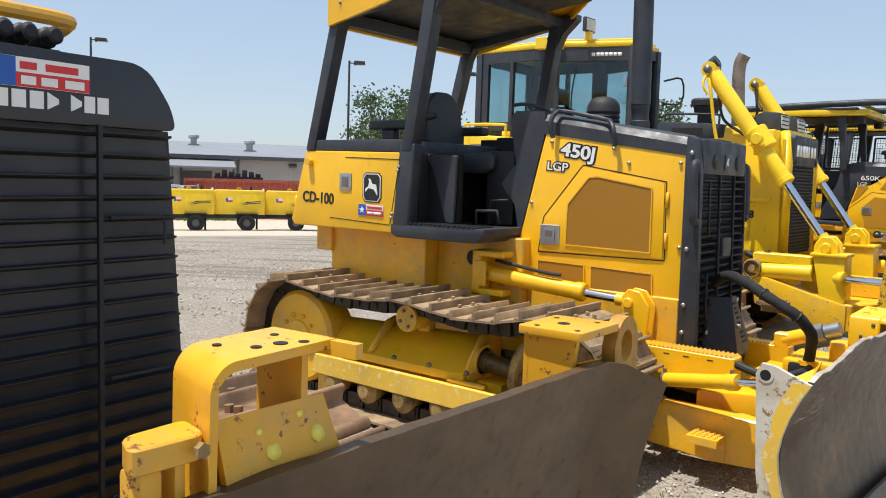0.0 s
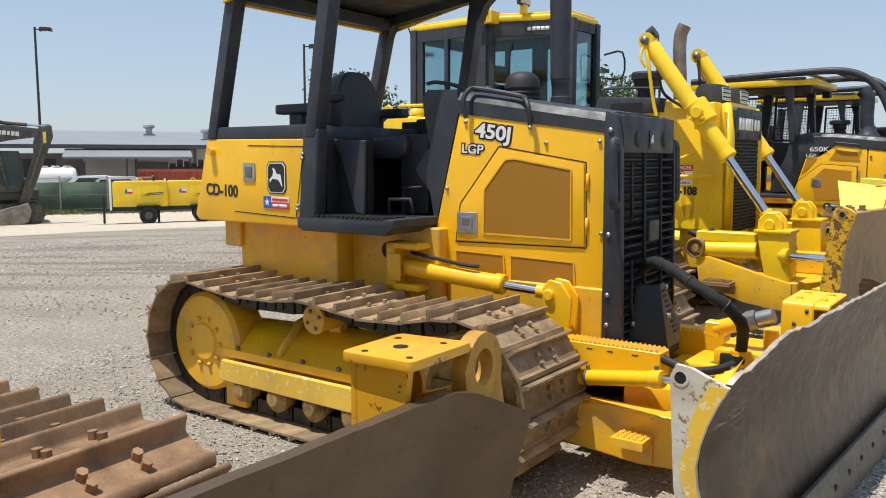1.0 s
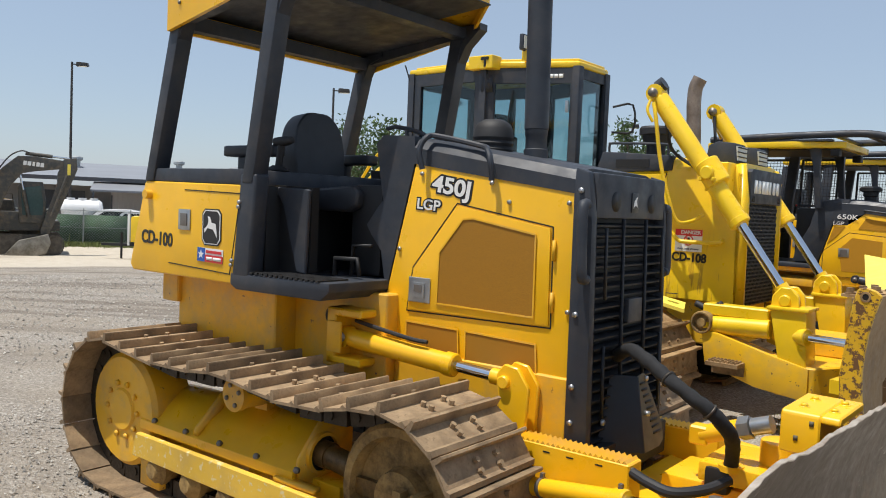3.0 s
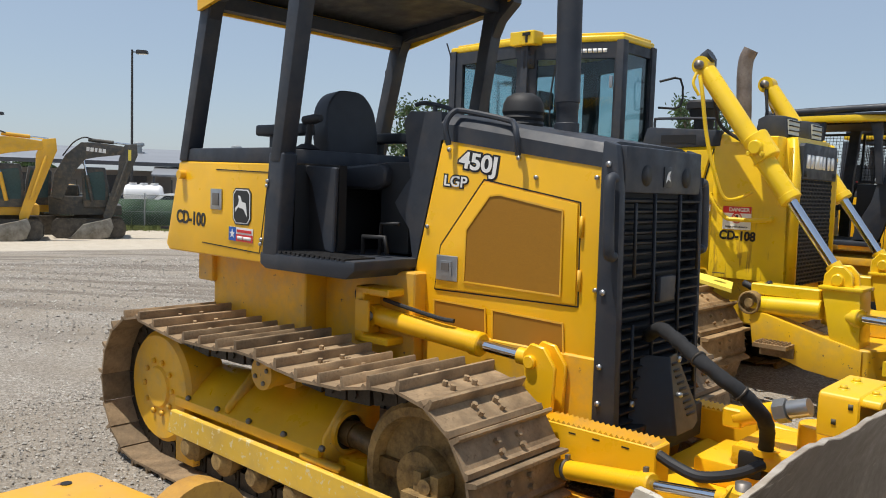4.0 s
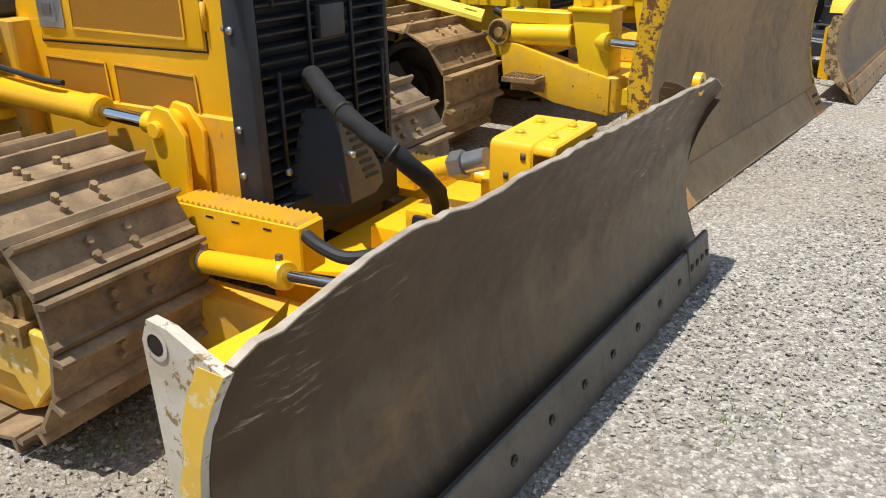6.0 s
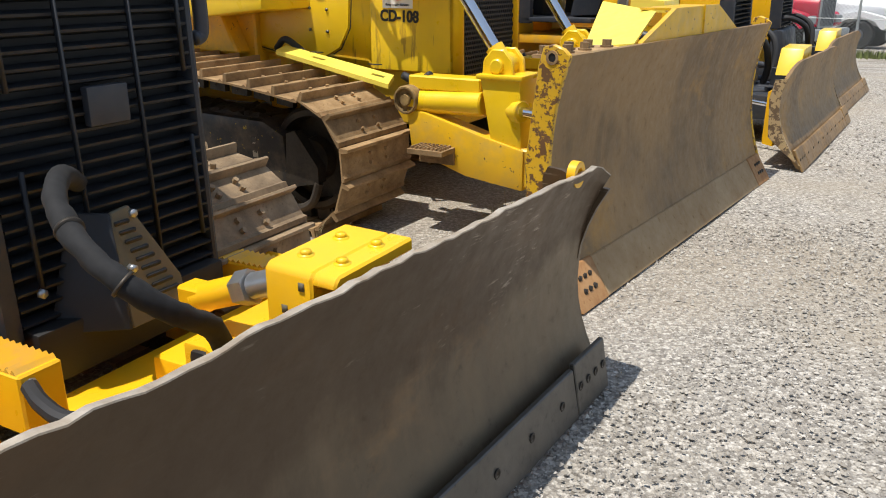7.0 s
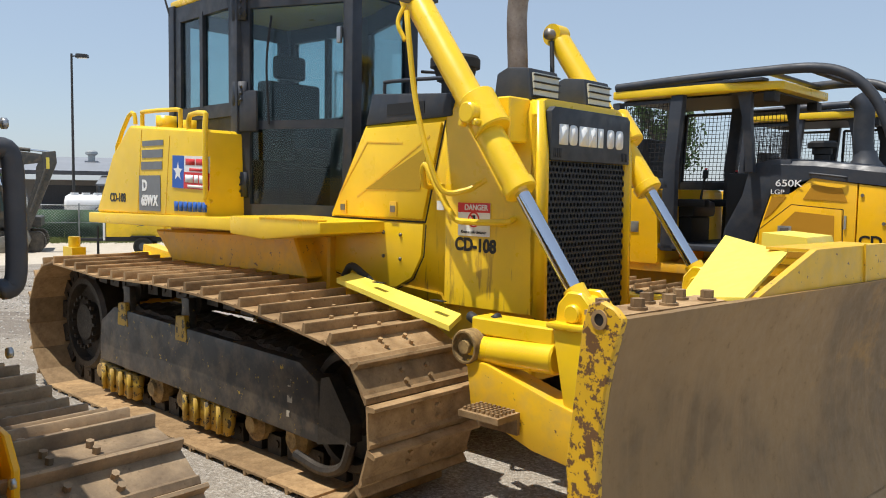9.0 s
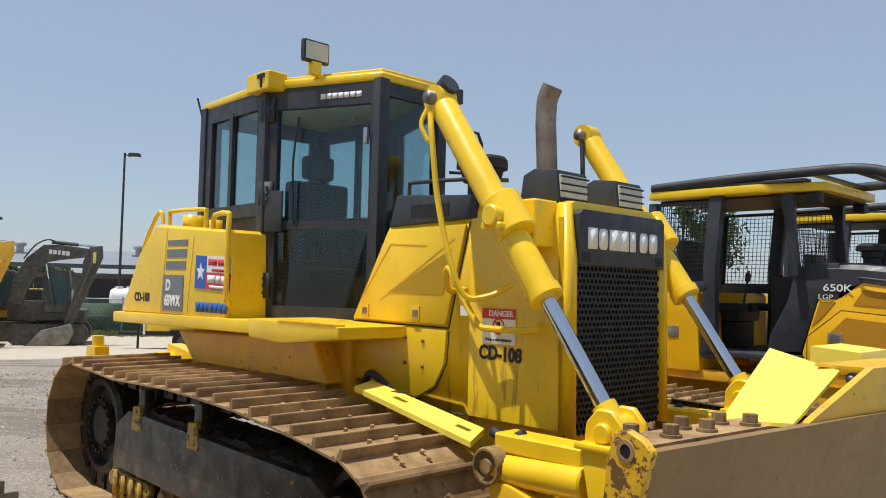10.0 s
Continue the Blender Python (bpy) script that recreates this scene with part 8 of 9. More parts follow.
    for sy in (-1, 1):
        track(t, "track", loop, sy * 1.02, shoe, 0.60)
        part("sprocket", one(disc, (-1.05, 0.44), 0.32, sy * 0.86, sy * 1.14), YELLOW_JD, t)
        part("idler", one(disc, (2.02, 0.42), 0.32, sy * 0.90, sy * 1.12), IDLER, t)
        part("track_frame", one(prism, [(-0.8, 0.18), (-0.8, 0.55), (1.6, 0.53), (1.65, 0.18)], "y", sy * 0.84, sy * 1.22, soft=0.02), CHARCOAL, t)
        part("push_arm", one(prism, [(1.2, 0.30), (1.2, 0.50), (2.6, 0.50), (3.42, 0.46), (3.46, 0.24), (2.6, 0.22)], "y", sy * 0.48, sy * 0.62, soft=0.012), CHARCOAL, t, "charcoal push arm")
        cylinder_arm(t, (1.75, sy * 0.60, 1.04), (2.75, sy * 0.55, 0.86), 0.62, 0.05, CHARCOAL, eye_r=0.05)
        cylinder_arm(t, (2.45, sy * 0.70, 0.50), (3.40, sy * 1.10, 0.44), 0.60, 0.045, CHARCOAL, eye_axis=(0, 0, 1))
        bm = bmesh.new()
        tube(bm, [(2.66, sy * 0.40, 1.06), (2.86, sy * 0.38, 1.09), (3.05, sy * 0.30, 0.98), (3.10, sy * 0.22, 0.74), (3.06, sy * 0.16, 0.55)], 0.036, 10, 5)
        part("hose", bm, RUBBER, t, "thick black wrapped hose")
    part("main_frame", one(box, -1.2, 2.62, -0.48, 0.48, 0.42, 0.96, soft=0.02), YELLOW_JD, t, "yellow main frame")
    part("cross_frame", one(box, 2.55, 3.30, -0.46, 0.46, 0.22, 0.46, soft=0.02), CHARCOAL, t, "charcoal blade frame")
    part("blade_pivot", one(lathe, (3.22, 0, 0.20), (0, 0, 1), [(0, 0.16), (0.30, 0.16), (0.32, 0.11), (0.50, 0.11), (0.51, 0.03)], 22), CHARCOAL, t)
    part("lift_link", one(prism, rounded([(2.65, 0.44), (2.68, 0.94), (2.80, 0.94), (2.90, 0.44)], 0.04), "y", -0.62, 0.62, soft=0.01), CHARCOAL, t)
    # blade
    near, far = (3.725, -1.87), (3.86, 1.25)
    curve = lambda u: -0.66 * u + 0.46 * u * u
    top = lambda s: 0.795 + 0.10 * min(1, max(0, s / 0.16)) ** 0.7 - 0.10 * max(0, (s - 0.84) / 0.16) ** 1.5 + 0.006 * noise.noise((s * 12.0, 7.7, 0))
    bl = part("blade", blade_board(near, far, curve, top, 0.03, 44, 0.003), BLADE_K, t, "scoured steel blade with worn top edge")
    edge_plate(bl, "cutting_edge", near, far, 0.10, 0.895, 0.03, -0.06, 0.175, BLADE_K, "brown bolted cutting edge", 9)
    edge_plate(bl, "end_bit", near, far, -0.002, 0.097, 0.03, -0.06, 0.185, BLADE_K, "brown bolted end bit", 3)
    edge_plate(bl, "end_bit", near, far, 0.898, 1.002, 0.03, -0.06, 0.185, BLADE_K, "brown bolted end bit", 3)
    for s in (0.0, 1.0):
        m = blade_frame(near, far, s, 0, 0)
        mm = m @ Matrix(((0, 0, 1, 0), (0, 1, 0, 0), (1, 0, 0, 0), (0, 0, 0, 1)))
        pts = [(curve(u / 10) - 0.002, 0.05 + 0.745 * u / 10) for u in range(11)] + [(-0.30, 0.78), (-0.33, 0.62), (-0.30, 0.28), (-0.16, 0.16)]
        part("end_plate", one(prism, pts, "z", 0, -0.024 if s == 0 else 0.024, mm), PLATE_D, bl, "scuffed pale end plate")
    a, c = blade_frame(near, far, 0.03, 0, 0), blade_frame(near, far, 0.97, 0, 0)
    rg = [(0, 0.70, -0.275), (0, 0.66, -0.37), (0, 0.20, -0.37), (0, 0.18, -0.275)]
    part("blade_back", one(loft, [a @ Vector(p) for p in rg], [c @ Vector(p) for p in rg]), YELLOW_J, bl, "yellow rear rib of the blade")
    m = blade_frame(near, far, 0.5, 0, 0)
    part("tilt_mount", one(prism, [(-0.45, 0.70), (-0.30, 0.95), (0.10, 0.97), (0.20, 0.70)], "z", -0.52, -0.30, m, soft=0.008), YELLOW_K, bl, "yellow tilt cylinder mount")


MESH_J = plain("amber_mesh_screen", (0.48, 0.225, 0.006), 0.6, 0, 0.2, 300)
PLATE_D = paint("scuffed_cream_paint", (0.45, 0.32, 0.16), 0.5, wear=(0.14, 0.09, 0.05), wear_at=0.50, dust=0.35)
MD = MJ @ pose(-0.467, 7.426, 0, 0, 0, -2.0) @ Matrix.Scale(0.94, 4)
caged = thing("bulldozer", "yellow bulldozer with charcoal caged cab and tubular sweeps", "bulldozer", MD, "bulldozers in the row")
build_dozer_d(caged, "CD-106")
ME = MD @ pose(0, 3.2, 0)
last = thing("bulldozer", "yellow caged bulldozer, last of the row beside the fence", "bulldozer", ME, "bulldozers in the row")
build_dozer_d(last, "")


# ---- the yard behind: excavators, trailers, warehouse, fences, trucks, trees ----
EXC_GREY = paint("dusty_dark_grey_paint", (0.050, 0.050, 0.046), 0.5, wear=(0.16, 0.14, 0.11), wear_at=0.66, dust=0.35)
EXC_YELLOW = paint("dull_yellow_paint", (0.74, 0.40, 0.02), 0.45, wear_at=0.70, dust=0.3)
EXC_TRACK = metal("dull_track_steel", (0.05, 0.045, 0.038), (0.17, 0.145, 0.115), 0.7, 0.2, 6.0, None, 0.3)
BUCKET = metal("worn_bucket_steel", (0.10, 0.085, 0.06), (0.34, 0.32, 0.28), 0.5, 0.4, 3.0, None, 0.2)
POLE = plain("dark_bronze_pole", (0.035, 0.034, 0.034), 0.5)
GALV = plain("galvanised_steel", (0.36, 0.38, 0.38), 0.5, 0.5)
CONTAINER = paint("faded_red_paint", (0.42, 0.075, 0.045), 0.6, wear_at=0.72, dust=0.35)
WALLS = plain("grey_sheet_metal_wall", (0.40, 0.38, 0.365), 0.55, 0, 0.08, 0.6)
# darker than WALLS: the dock's shade is put into this wall colour
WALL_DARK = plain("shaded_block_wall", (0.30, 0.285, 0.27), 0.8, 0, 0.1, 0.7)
ROOFING = plain("grey_metal_roof", (0.25, 0.26, 0.28), 0.5, 0.2, 0.10, 0.4)
TRIM_DARK = plain("dark_grey_trim", (0.075, 0.08, 0.09), 0.5)
CAR_WHITE = plain("white_car_paint", (0.74, 0.75, 0.76), 0.25, 0, 0.04)
TRUCK_RED = plain("red_truck_paint", (0.52, 0.02, 0.05), 0.25, 0, 0.06, 2.0)
TRUCK_BLUE = plain("blue_truck_paint", (0.02, 0.16, 0.50), 0.25, 0, 0.06, 2.0)
CAR_GLASS = plain("dark_car_glass", (0.02, 0.026, 0.03), 0.08)
TYRE = plain("dusty_tyre_rubber", (0.028, 0.027, 0.025), 0.85)
SCREEN_GREEN = plain("green_privacy_screen", (0.05, 0.10, 0.055), 0.8, 0, 0.25, 2.0)
LEAF = plain("oak_leaf", (0.045, 0.085, 0.022), 0.6, 0, 0.45, 1.2)
BARK = plain("grey_bark", (0.14, 0.115, 0.09), 0.9, 0, 0.3, 9.0)
GRASS = plain("dry_green_grass", (0.13, 0.155, 0.045), 0.8, 0, 0.4, 1.5)
TANKER = plain("white_tank_paint", (0.72, 0.72, 0.72), 0.35, 0, 0.06, 1.0)


SWING = 4.2


def swung(x, y):
    """A plan point of the yard behind, turned about the head of the row."""
    c, n_ = math.cos(radians(SWING)), math.sin(radians(SWING))
    dx, dy = x - 1.687, y - 2.178
    return 2.015 + dx * c - dy * n_, 2.396 + dx * n_ + dy * c


def placed(x, y, rz=0.0, dz=0.0):
    x, y = swung(x, y)
    return pose(x, y, ground_z(x, y) + dz, 0, 0, rz + SWING)


def light_pole(x, y, rz, h):
    t = thing("light_pole", "dark bronze yard light pole with box heads", "light pole", placed(x, y, rz), "yard light poles")
    part("pole", one(cyl, (0, 0, 0), (0, 0, h), 0.085, 14, 0.06), POLE, t)
    part("base", one(lathe, (0, 0, -0.05), (0, 0, 1), [(0, 0.24), (0.55, 0.24), (0.58, 0.20), (0.60, 0.1)], 18), GALV, t)
    part("arm", one(box, -0.02, 0.28, -0.03, 0.03, h - 0.16, h - 0.10), POLE, t)
    hd = part("lamp_head", one(prism, [(0.26, h - 0.24), (0.26, h - 0.03), (0.36, h), (0.86, h - 0.02), (0.90, h - 0.20)], "y", -0.19, 0.19, soft=0.015), POLE, t)
    part("lens", one(box, 0.34, 0.84, -0.15, 0.15, h - 0.238, h - 0.222), LENS, hd)


light_pole(-21.8, 47.7, 12, 10.0)
light_pole(-6.61, 47.1, 10, 8.95)
light_pole(-0.35, 46.8, 8, 8.45)
light_pole(-34.0, 52.0, 12, 6.6)
light_pole(9.5, 48.0, 8, 7.7)


def excavator(m, body, arm_mat, sx, label, brand, reach=True):
    t = thing("excavator", label, "excavator", m, "parked excavators")
    X = lambda pts: [(p[0] * sx, p[1]) for p in pts]
    for y in (-0.2, 2.1):
        bm = bmesh.new()
        prism(bm, rounded([(-1.75, 0.06), (-1.75, 0.80), (1.05, 0.80), (1.05, 0.06)], 0.30), "y", y, y + 0.58)
        tr = part("track", bm, EXC_TRACK, t, "worn steel crawler track")
        shoe = one(box, -0.07, 0.07, y - 0.01, y + 0.59, 0, 0.035)
        me_ = mesh_of("track_shoe", shoe, EXC_TRACK)
        for k in range(15):
            for z in (0.80, 0.025):
                ob = new("track_shoe", me_)
                ob.parent = tr
                ob.location = (-1.5 + 0.165 * k, 0, z)
        for k in range(6):
            ob = new("track_shoe", me_)
            ob.parent = tr
            a = radians(-60 + 24 * k)
            ob.matrix_basis = Matrix.Translation((0.75 + 0.33 * math.cos(a), 0, 0.43 + 0.40 * math.sin(a))) @ Matrix.Rotation(radians(90) - a, 4, "Y")
    part("undercarriage", one(box, -1.2, 0.6, 0.35, 2.2, 0.35, 0.75, soft=0.05), EXC_TRACK, t)
    part("turntable", one(cyl, (-0.3, 1.3, 0.7), (-0.3, 1.3, 0.98), 0.62, 24), EXC_TRACK, t)
    h = part("upper_body", one(prism, X(rounded([(-1.85, 0.98), (-1.85, 1.75), (-0.55, 1.75), (-0.55, 1.40), (0.95, 1.40), (0.95, 0.98)], 0.08)), "y", 0.25, 2.6, soft=0.03), body, t)
    part("engine_cover", one(prism, X(rounded([(-1.75, 1.75), (-1.70, 2.20), (-0.75, 2.20), (-0.70, 1.75)], 0.08)), "y", 0.9, 2.6, soft=0.03), body, h)
    bm = bmesh.new()
    tube(bm, [(-1.2 * sx, 0.4, 1.75), (-1.2 * sx, 0.4, 2.45), (-0.8 * sx, 0.4, 2.45), (-0.75 * sx, 0.4, 1.75)], 0.025, 6, 1)
    part("hand_rail", bm, body, h)
    # cab
    c = part("cab_frame", one(prism, X([(-0.55, 1.30), (-0.62, 2.75), (-0.45, 2.98), (0.30, 2.98), (0.42, 2.2), (0.40, 1.30)]), "y", 0.10, 1.10, soft=0.05), EXC_GREY, t, "dark cab with tinted glass")
    part("cab_window", one(prism, X(rounded([(-0.44, 1.62), (-0.50, 2.72), (0.22, 2.82), (0.31, 2.2), (0.30, 1.62)], 0.06)), "y", 0.085, 0.10), CAR_GLASS_TEAL, c, "teal tinted cab window")
    xs_ = 0.42 * sx
    part("cab_window", one(box, xs_ - 0.01 * sx, xs_ + 0.012 * sx, 0.22, 0.98, 1.65, 2.2), CAR_GLASS_TEAL, c, "teal tinted cab window")
    if not reach:
        return
    # boom, arm, bucket, cylinders
    boom = X([(-1.75, 1.70), (-1.62, 2.65), (-1.20, 3.45), (-0.62, 3.98), (-0.05, 4.00), (1.02, 3.88), (1.05, 3.55), (0.0, 3.40), (-0.45, 3.30), (-0.85, 2.80), (-1.15, 2.10), (-1.30, 1.60)])
    b = part("boom", one(prism, boom, "y", -0.20, 0.16, soft=0.03), arm_mat, t)
    part("arm", one(prism, X([(1.05, 3.95), (1.52, 4.02), (1.56, 3.55), (1.22, 2.65), (0.50, 0.75), (0.25, 0.70), (0.22, 1.0), (0.80, 2.85), (0.82, 3.35)]), "y", -0.17, 0.13, soft=0.03), arm_mat, t)
    for p, q in (((-0.35, 4.10), (1.28, 3.98)), ((-0.2, 1.55), (-0.55, 3.35))):
        bm = bmesh.new()
        cyl(bm, (p[0] * sx, -0.02, p[1]), ((p[0] * 0.4 + q[0] * 0.6) * sx, -0.02, p[1] * 0.4 + q[1] * 0.6), 0.075, 12)
        cc = part("hydraulic_cylinder", bm, arm_mat, t)
        part("rod", one(cyl, ((p[0] * 0.5 + q[0] * 0.5) * sx, -0.02, p[1] * 0.5 + q[1] * 0.5), (q[0] * sx, -0.02, q[1]), 0.04, 10), CHROME, cc)
    bm = bmesh.new()
    cyl(bm, (1.18 * sx, -0.26, 3.3), (0.62 * sx, -0.26, 1.6), 0.06, 10)
    part("bucket_cylinder", bm, arm_mat, t)
    bm = bmesh.new()
    prism(bm, X([(0.50, 0.90), (0.62, 0.55), (0.45, 0.10), (0.05, 0.0), (-0.95, 0.02), (-0.98, 0.12), (-0.55, 0.62), (-0.15, 0.72), (0.2, 0.80)]), "y", -0.65, 0.60)
    soften(bm, 0.04, 2)
    bk = part("bucket", bm, BUCKET, t, "worn steel digging bucket")
    for k in range(5):
        y = -0.6 + 0.28 * k
        part("tooth", one(prism, X([(-0.92, 0.02), (-1.14, 0.03), (-0.92, 0.11)]), "y", y, y + 0.10), BUCKET, bk)
    bm = bmesh.new()
    tube(bm, [(-1.3 * sx, -0.22, 3.4), (-0.9 * sx, -0.24, 3.95), (-0.5 * sx, -0.22, 4.18), (-0.2 * sx, -0.2, 4.12)], 0.03, 6, 5)
    part("hose", bm, RUBBER, t)
    if brand:
        f = pose(0.0, -0.205, 3.68, 90, 0, 0) @ pose(0, 0, 0, 0, 0, -5)
        for k, w in enumerate((0.12, 0.13, 0.09, 0.12, 0.13)):
            part("brand_bar", bars(f, [(-0.36 + 0.155 * k, 0, w, 0.17)]), WHITE, b)
        part("reflector", one(box, 1.18, 1.30, -0.175, -0.171, 3.3, 3.75), YELLOW_PALE, t)


CAR_GLASS_TEAL = plain("teal_cab_glass", (0.035, 0.075, 0.08), 0.1)
excavator(placed(-16.2, 34.3, 30, -0.02), EXC_GREY, EXC_GREY, 1, "dark grey excavator with folded boom, parked on pale dirt", True)
excavator(placed(-18.0, 31.4, 36, -0.02), EXC_YELLOW, EXC_YELLOW, 1, "yellow excavator with lowered bucket, parked on pale dirt", False)
excavator(placed(-19.6, 35.3, 35, -0.02), EXC_YELLOW, EXC_YELLOW, -1, "yellow excavator body behind another, its boom away", False, False)


def wheel(parent, x, y0, y1, r):
    w = part("wheel", one(disc, (x, r), r, y0, y1), TYRE, parent)
    part("rim", one(cyl, (x, y1 - (y1 - y0) * 0.1, r), (x, y1 + (y1 - y0) * 0.04, r), r * 0.42, 16), TRIM_DARK, w)


def compressor(x, y, rz, tank):
    t = thing("towable_compressor", "yellow towable machine on a black two-wheel trailer", "trailer", placed(x, y, rz), "yellow towable machines")
    part("body", one(prism, rounded([(-1.0, 0.68), (-1.0, 1.60), (-0.96, 1.66), (0.96, 1.66), (1.0, 1.60), (1.0, 0.68)], 0.03), "y", -0.62, 0.62, soft=0.02), YELLOW_K, t)
    part("door", one(box, -0.12, 0.90, -0.632, -0.62, 0.78, 1.48, soft=0.005), YELLOW_K, t)
    for z, mat_ in ((1.05, TRIM_DARK), (1.11, SCREEN_GREEN)):
        part("stripe", one(prism, [(0.0, z), (0.35, z + 0.06), (0.85, z + 0.10), (0.85, z + 0.13), (0.30, z + 0.10)], "y", -0.636, -0.633), mat_, t)
    part("sticker", one(box, -0.55, -0.28, -0.626, -0.620, 1.18, 1.36), WHITE, t)
    part("sticker_red", one(box, -0.46, -0.285, -0.628, -0.6265, 1.185, 1.26), RED, t)
    part("sticker_blue", one(box, -0.545, -0.47, -0.628, -0.6265, 1.185, 1.355), BLUE, t)
    part("exhaust_pipe", one(cyl, (0.5, 0.2, 1.6), (0.5, 0.2, 1.82), 0.05, 10), BLACK, t)
    part("lifting_eye", one(ring, (0, -0.02, 1.68), (0, 0.02, 1.68), 0.10, 0.06, 14), YELLOW_K, t)
    part("frame", one(box, -1.1, 1.05, -0.58, 0.58, 0.52, 0.68, soft=0.01), BLACK, t)
    part("drawbar", one(prism, [(-1.0, -0.35), (-2.1, -0.05), (-2.1, 0.05), (-1.0, 0.35)], "z", 0.50, 0.60), BLACK, t)
    part("jack", one(cyl, (-1.35, -0.22, 0.02), (-1.35, -0.22, 1.05), 0.045, 10), BLACK, t)
    part("upright", one(box, -1.12, -1.04, -0.60, -0.50, 0.55, 1.75, soft=0.01), WHITE, t)
    part("fender", one(box, -0.15, 0.72, -0.80, -0.60, 0.68, 0.73, soft=0.01), BLACK, t)
    for sy in (-1, 1):
        wheel(t, 0.28, sy * 0.60, sy * 0.80, 0.34)
    if tank:
        part("tank", one(lathe, (0.2, -0.95, 1.25), (1, 0, 0), [(0, 0.12), (0.05, 0.30), (1.2, 0.30), (1.25, 0.12)], 20), YELLOW_K, t)
        part("white_box", one(box, 1.05, 1.75, -0.75, -0.15, 0.62, 1.30, soft=0.02), CAR_WHITE, t)
        part("tank_strap", one(cyl, (0.55, -0.95, 1.25), (0.60, -0.95, 1.25), 0.306, 20), BLACK, t)


compressor(-10.75, 33.6, 20, False)
compressor(-8.95, 34.5, 20, False)
compressor(-7.1, 35.6, 14, True)

# shipping container with a machine on its roof
CB = placed(-12.2, 45.6, 17)
cont = thing("shipping_container", "faded red shipping container with corrugated sides", "container", CB)
top_c = 1.05 - ground_z(-12.2, 45.6)
part("shell", one(box, -3.0, 3.0, -1.15, 1.15, 0.1, top_c - 0.04), CONTAINER, cont)
rib = mesh_of("rib", one(prism, [(-0.07, -1.15), (-0.04, -1.20), (0.04, -1.20), (0.07, -1.15)], "z", 0.25, top_c - 0.16), CONTAINER)
for k in range(21):
    ob = new("rib", rib)
    ob.parent = cont
    ob.location = (-2.8 + 0.28 * k, 0, 0)
for z0, z1 in ((0.0, 0.2), (top_c - 0.16, top_c)):
    part("side_rail", one(box, -3.03, 3.03, -1.22, -1.12, z0, z1), CONTAINER, cont)
for x in (-3.03, 2.93):
    part("corner_post", one(box, x, x + 0.12, -1.225, -1.10, 0, top_c), CONTAINER, cont)
for x, w in ((1.5, 0.5), (2.1, 0.4)):
    part("marking_bar", one(box, x - w / 2, x + w / 2, -1.207, -1.202, 1.3, 1.42), WHITE, cont)
t_ = thing("machine_rack", "black rack of small parts on the container roof", "machinery", CB @ pose(-0.2, 0, top_c))
part("base", one(box, -1.3, 1.3, -0.5, 0.5, 0, 0.12), BLACK, t_)
for k in range(7):
    part("block", one(box, -1.25 + 0.36 * k, -0.98 + 0.36 * k, -0.4, 0.4, 0.1, 0.32 + 0.09 * ((k * 5) % 3), soft=0.03), BLACK, t_)

# warehouse
WB = placed(-13.0, 55.2, 21, 0.08)
house = thing("warehouse", "long low grey metal warehouse with dock openings", "building", WB)
EH, L0, L1 = 3.35, -46.0, 17.0
part("wall", one(box, L0, -9.0, 3.0, 12, 0, EH - 0.4), WALL_DARK, house, "grey wall behind the dock, toned as shaded")
part("wall", one(box, -9.0, L1, 0, 12, 0, EH), WALLS, house, "pale grey corrugated metal wall")
rib = mesh_of("rib", one(box, -0.05, 0.05, -0.05, 0.002, 0.1, EH - 0.02), WALLS)
for k in range(86):
    ob = new("rib", rib)
    ob.parent = house
    ob.location = (-8.9 + 0.3 * k, 0, 0)
part("roof", one(loft, [(L0 - 0.4, -0.4, EH), (L1 + 0.4, -0.4, EH), (L1 + 0.4, -0.4, EH + 0.10), (L0 - 0.4, -0.4, EH + 0.10)], [(L0 - 0.4, 15, EH + 1.35), (L1 + 0.4, 15, EH + 1.35), (L1 + 0.4, 15, EH + 1.45), (L0 - 0.4, 15, EH + 1.45)]), ROOFING, house, "low grey metal roof")
part("fascia", one(box, L0, L1 + 0.42, -0.46, -0.40, EH - 0.12, EH + 0.13), TRIM_DARK, house)
for x in (-6.0, -2.4, 3.0, 7.2, 11.4, 15.6):
    part("downpipe", one(box, x, x + 0.16, -0.14, -0.03, 0, EH), TRIM_DARK, house)
for x in (-4.5, 1.0, 5.5, 9.8, 14.0):
    lp = part("wall_lamp", one(prism, [(-0.32, EH - 0.55), (-0.36, EH - 0.42), (-0.05, EH - 0.30), (-0.05, EH - 0.55)], "x", x, x + 0.5), TRIM_DARK, house)
aw = part("awning", one(loft, [(-10.0, -2.2, EH - 0.75), (-2.6, -2.2, EH - 0.75), (-2.6, -2.2, EH - 0.63), (-10.0, -2.2, EH - 0.63)], [(-10.0, 0, EH - 0.25), (-2.6, 0, EH - 0.25), (-2.6, 0, EH - 0.13), (-10.0, 0, EH - 0.13)]), ROOFING, house)
for x in (-9.9, -6.5, -2.8):
    part("awning_post", one(box, x, x + 0.12, -2.15, -2.03, 0, EH - 0.74), TRIM_DARK, house)
for x, w in ((-6.0, 2.0), (-9.0, 0.1)):
    d_ = part("dock_door", one(box, x, x + w, -0.06, -0.01, 0.6, 2.4), TRIM_DARK, house, "dark dock opening")
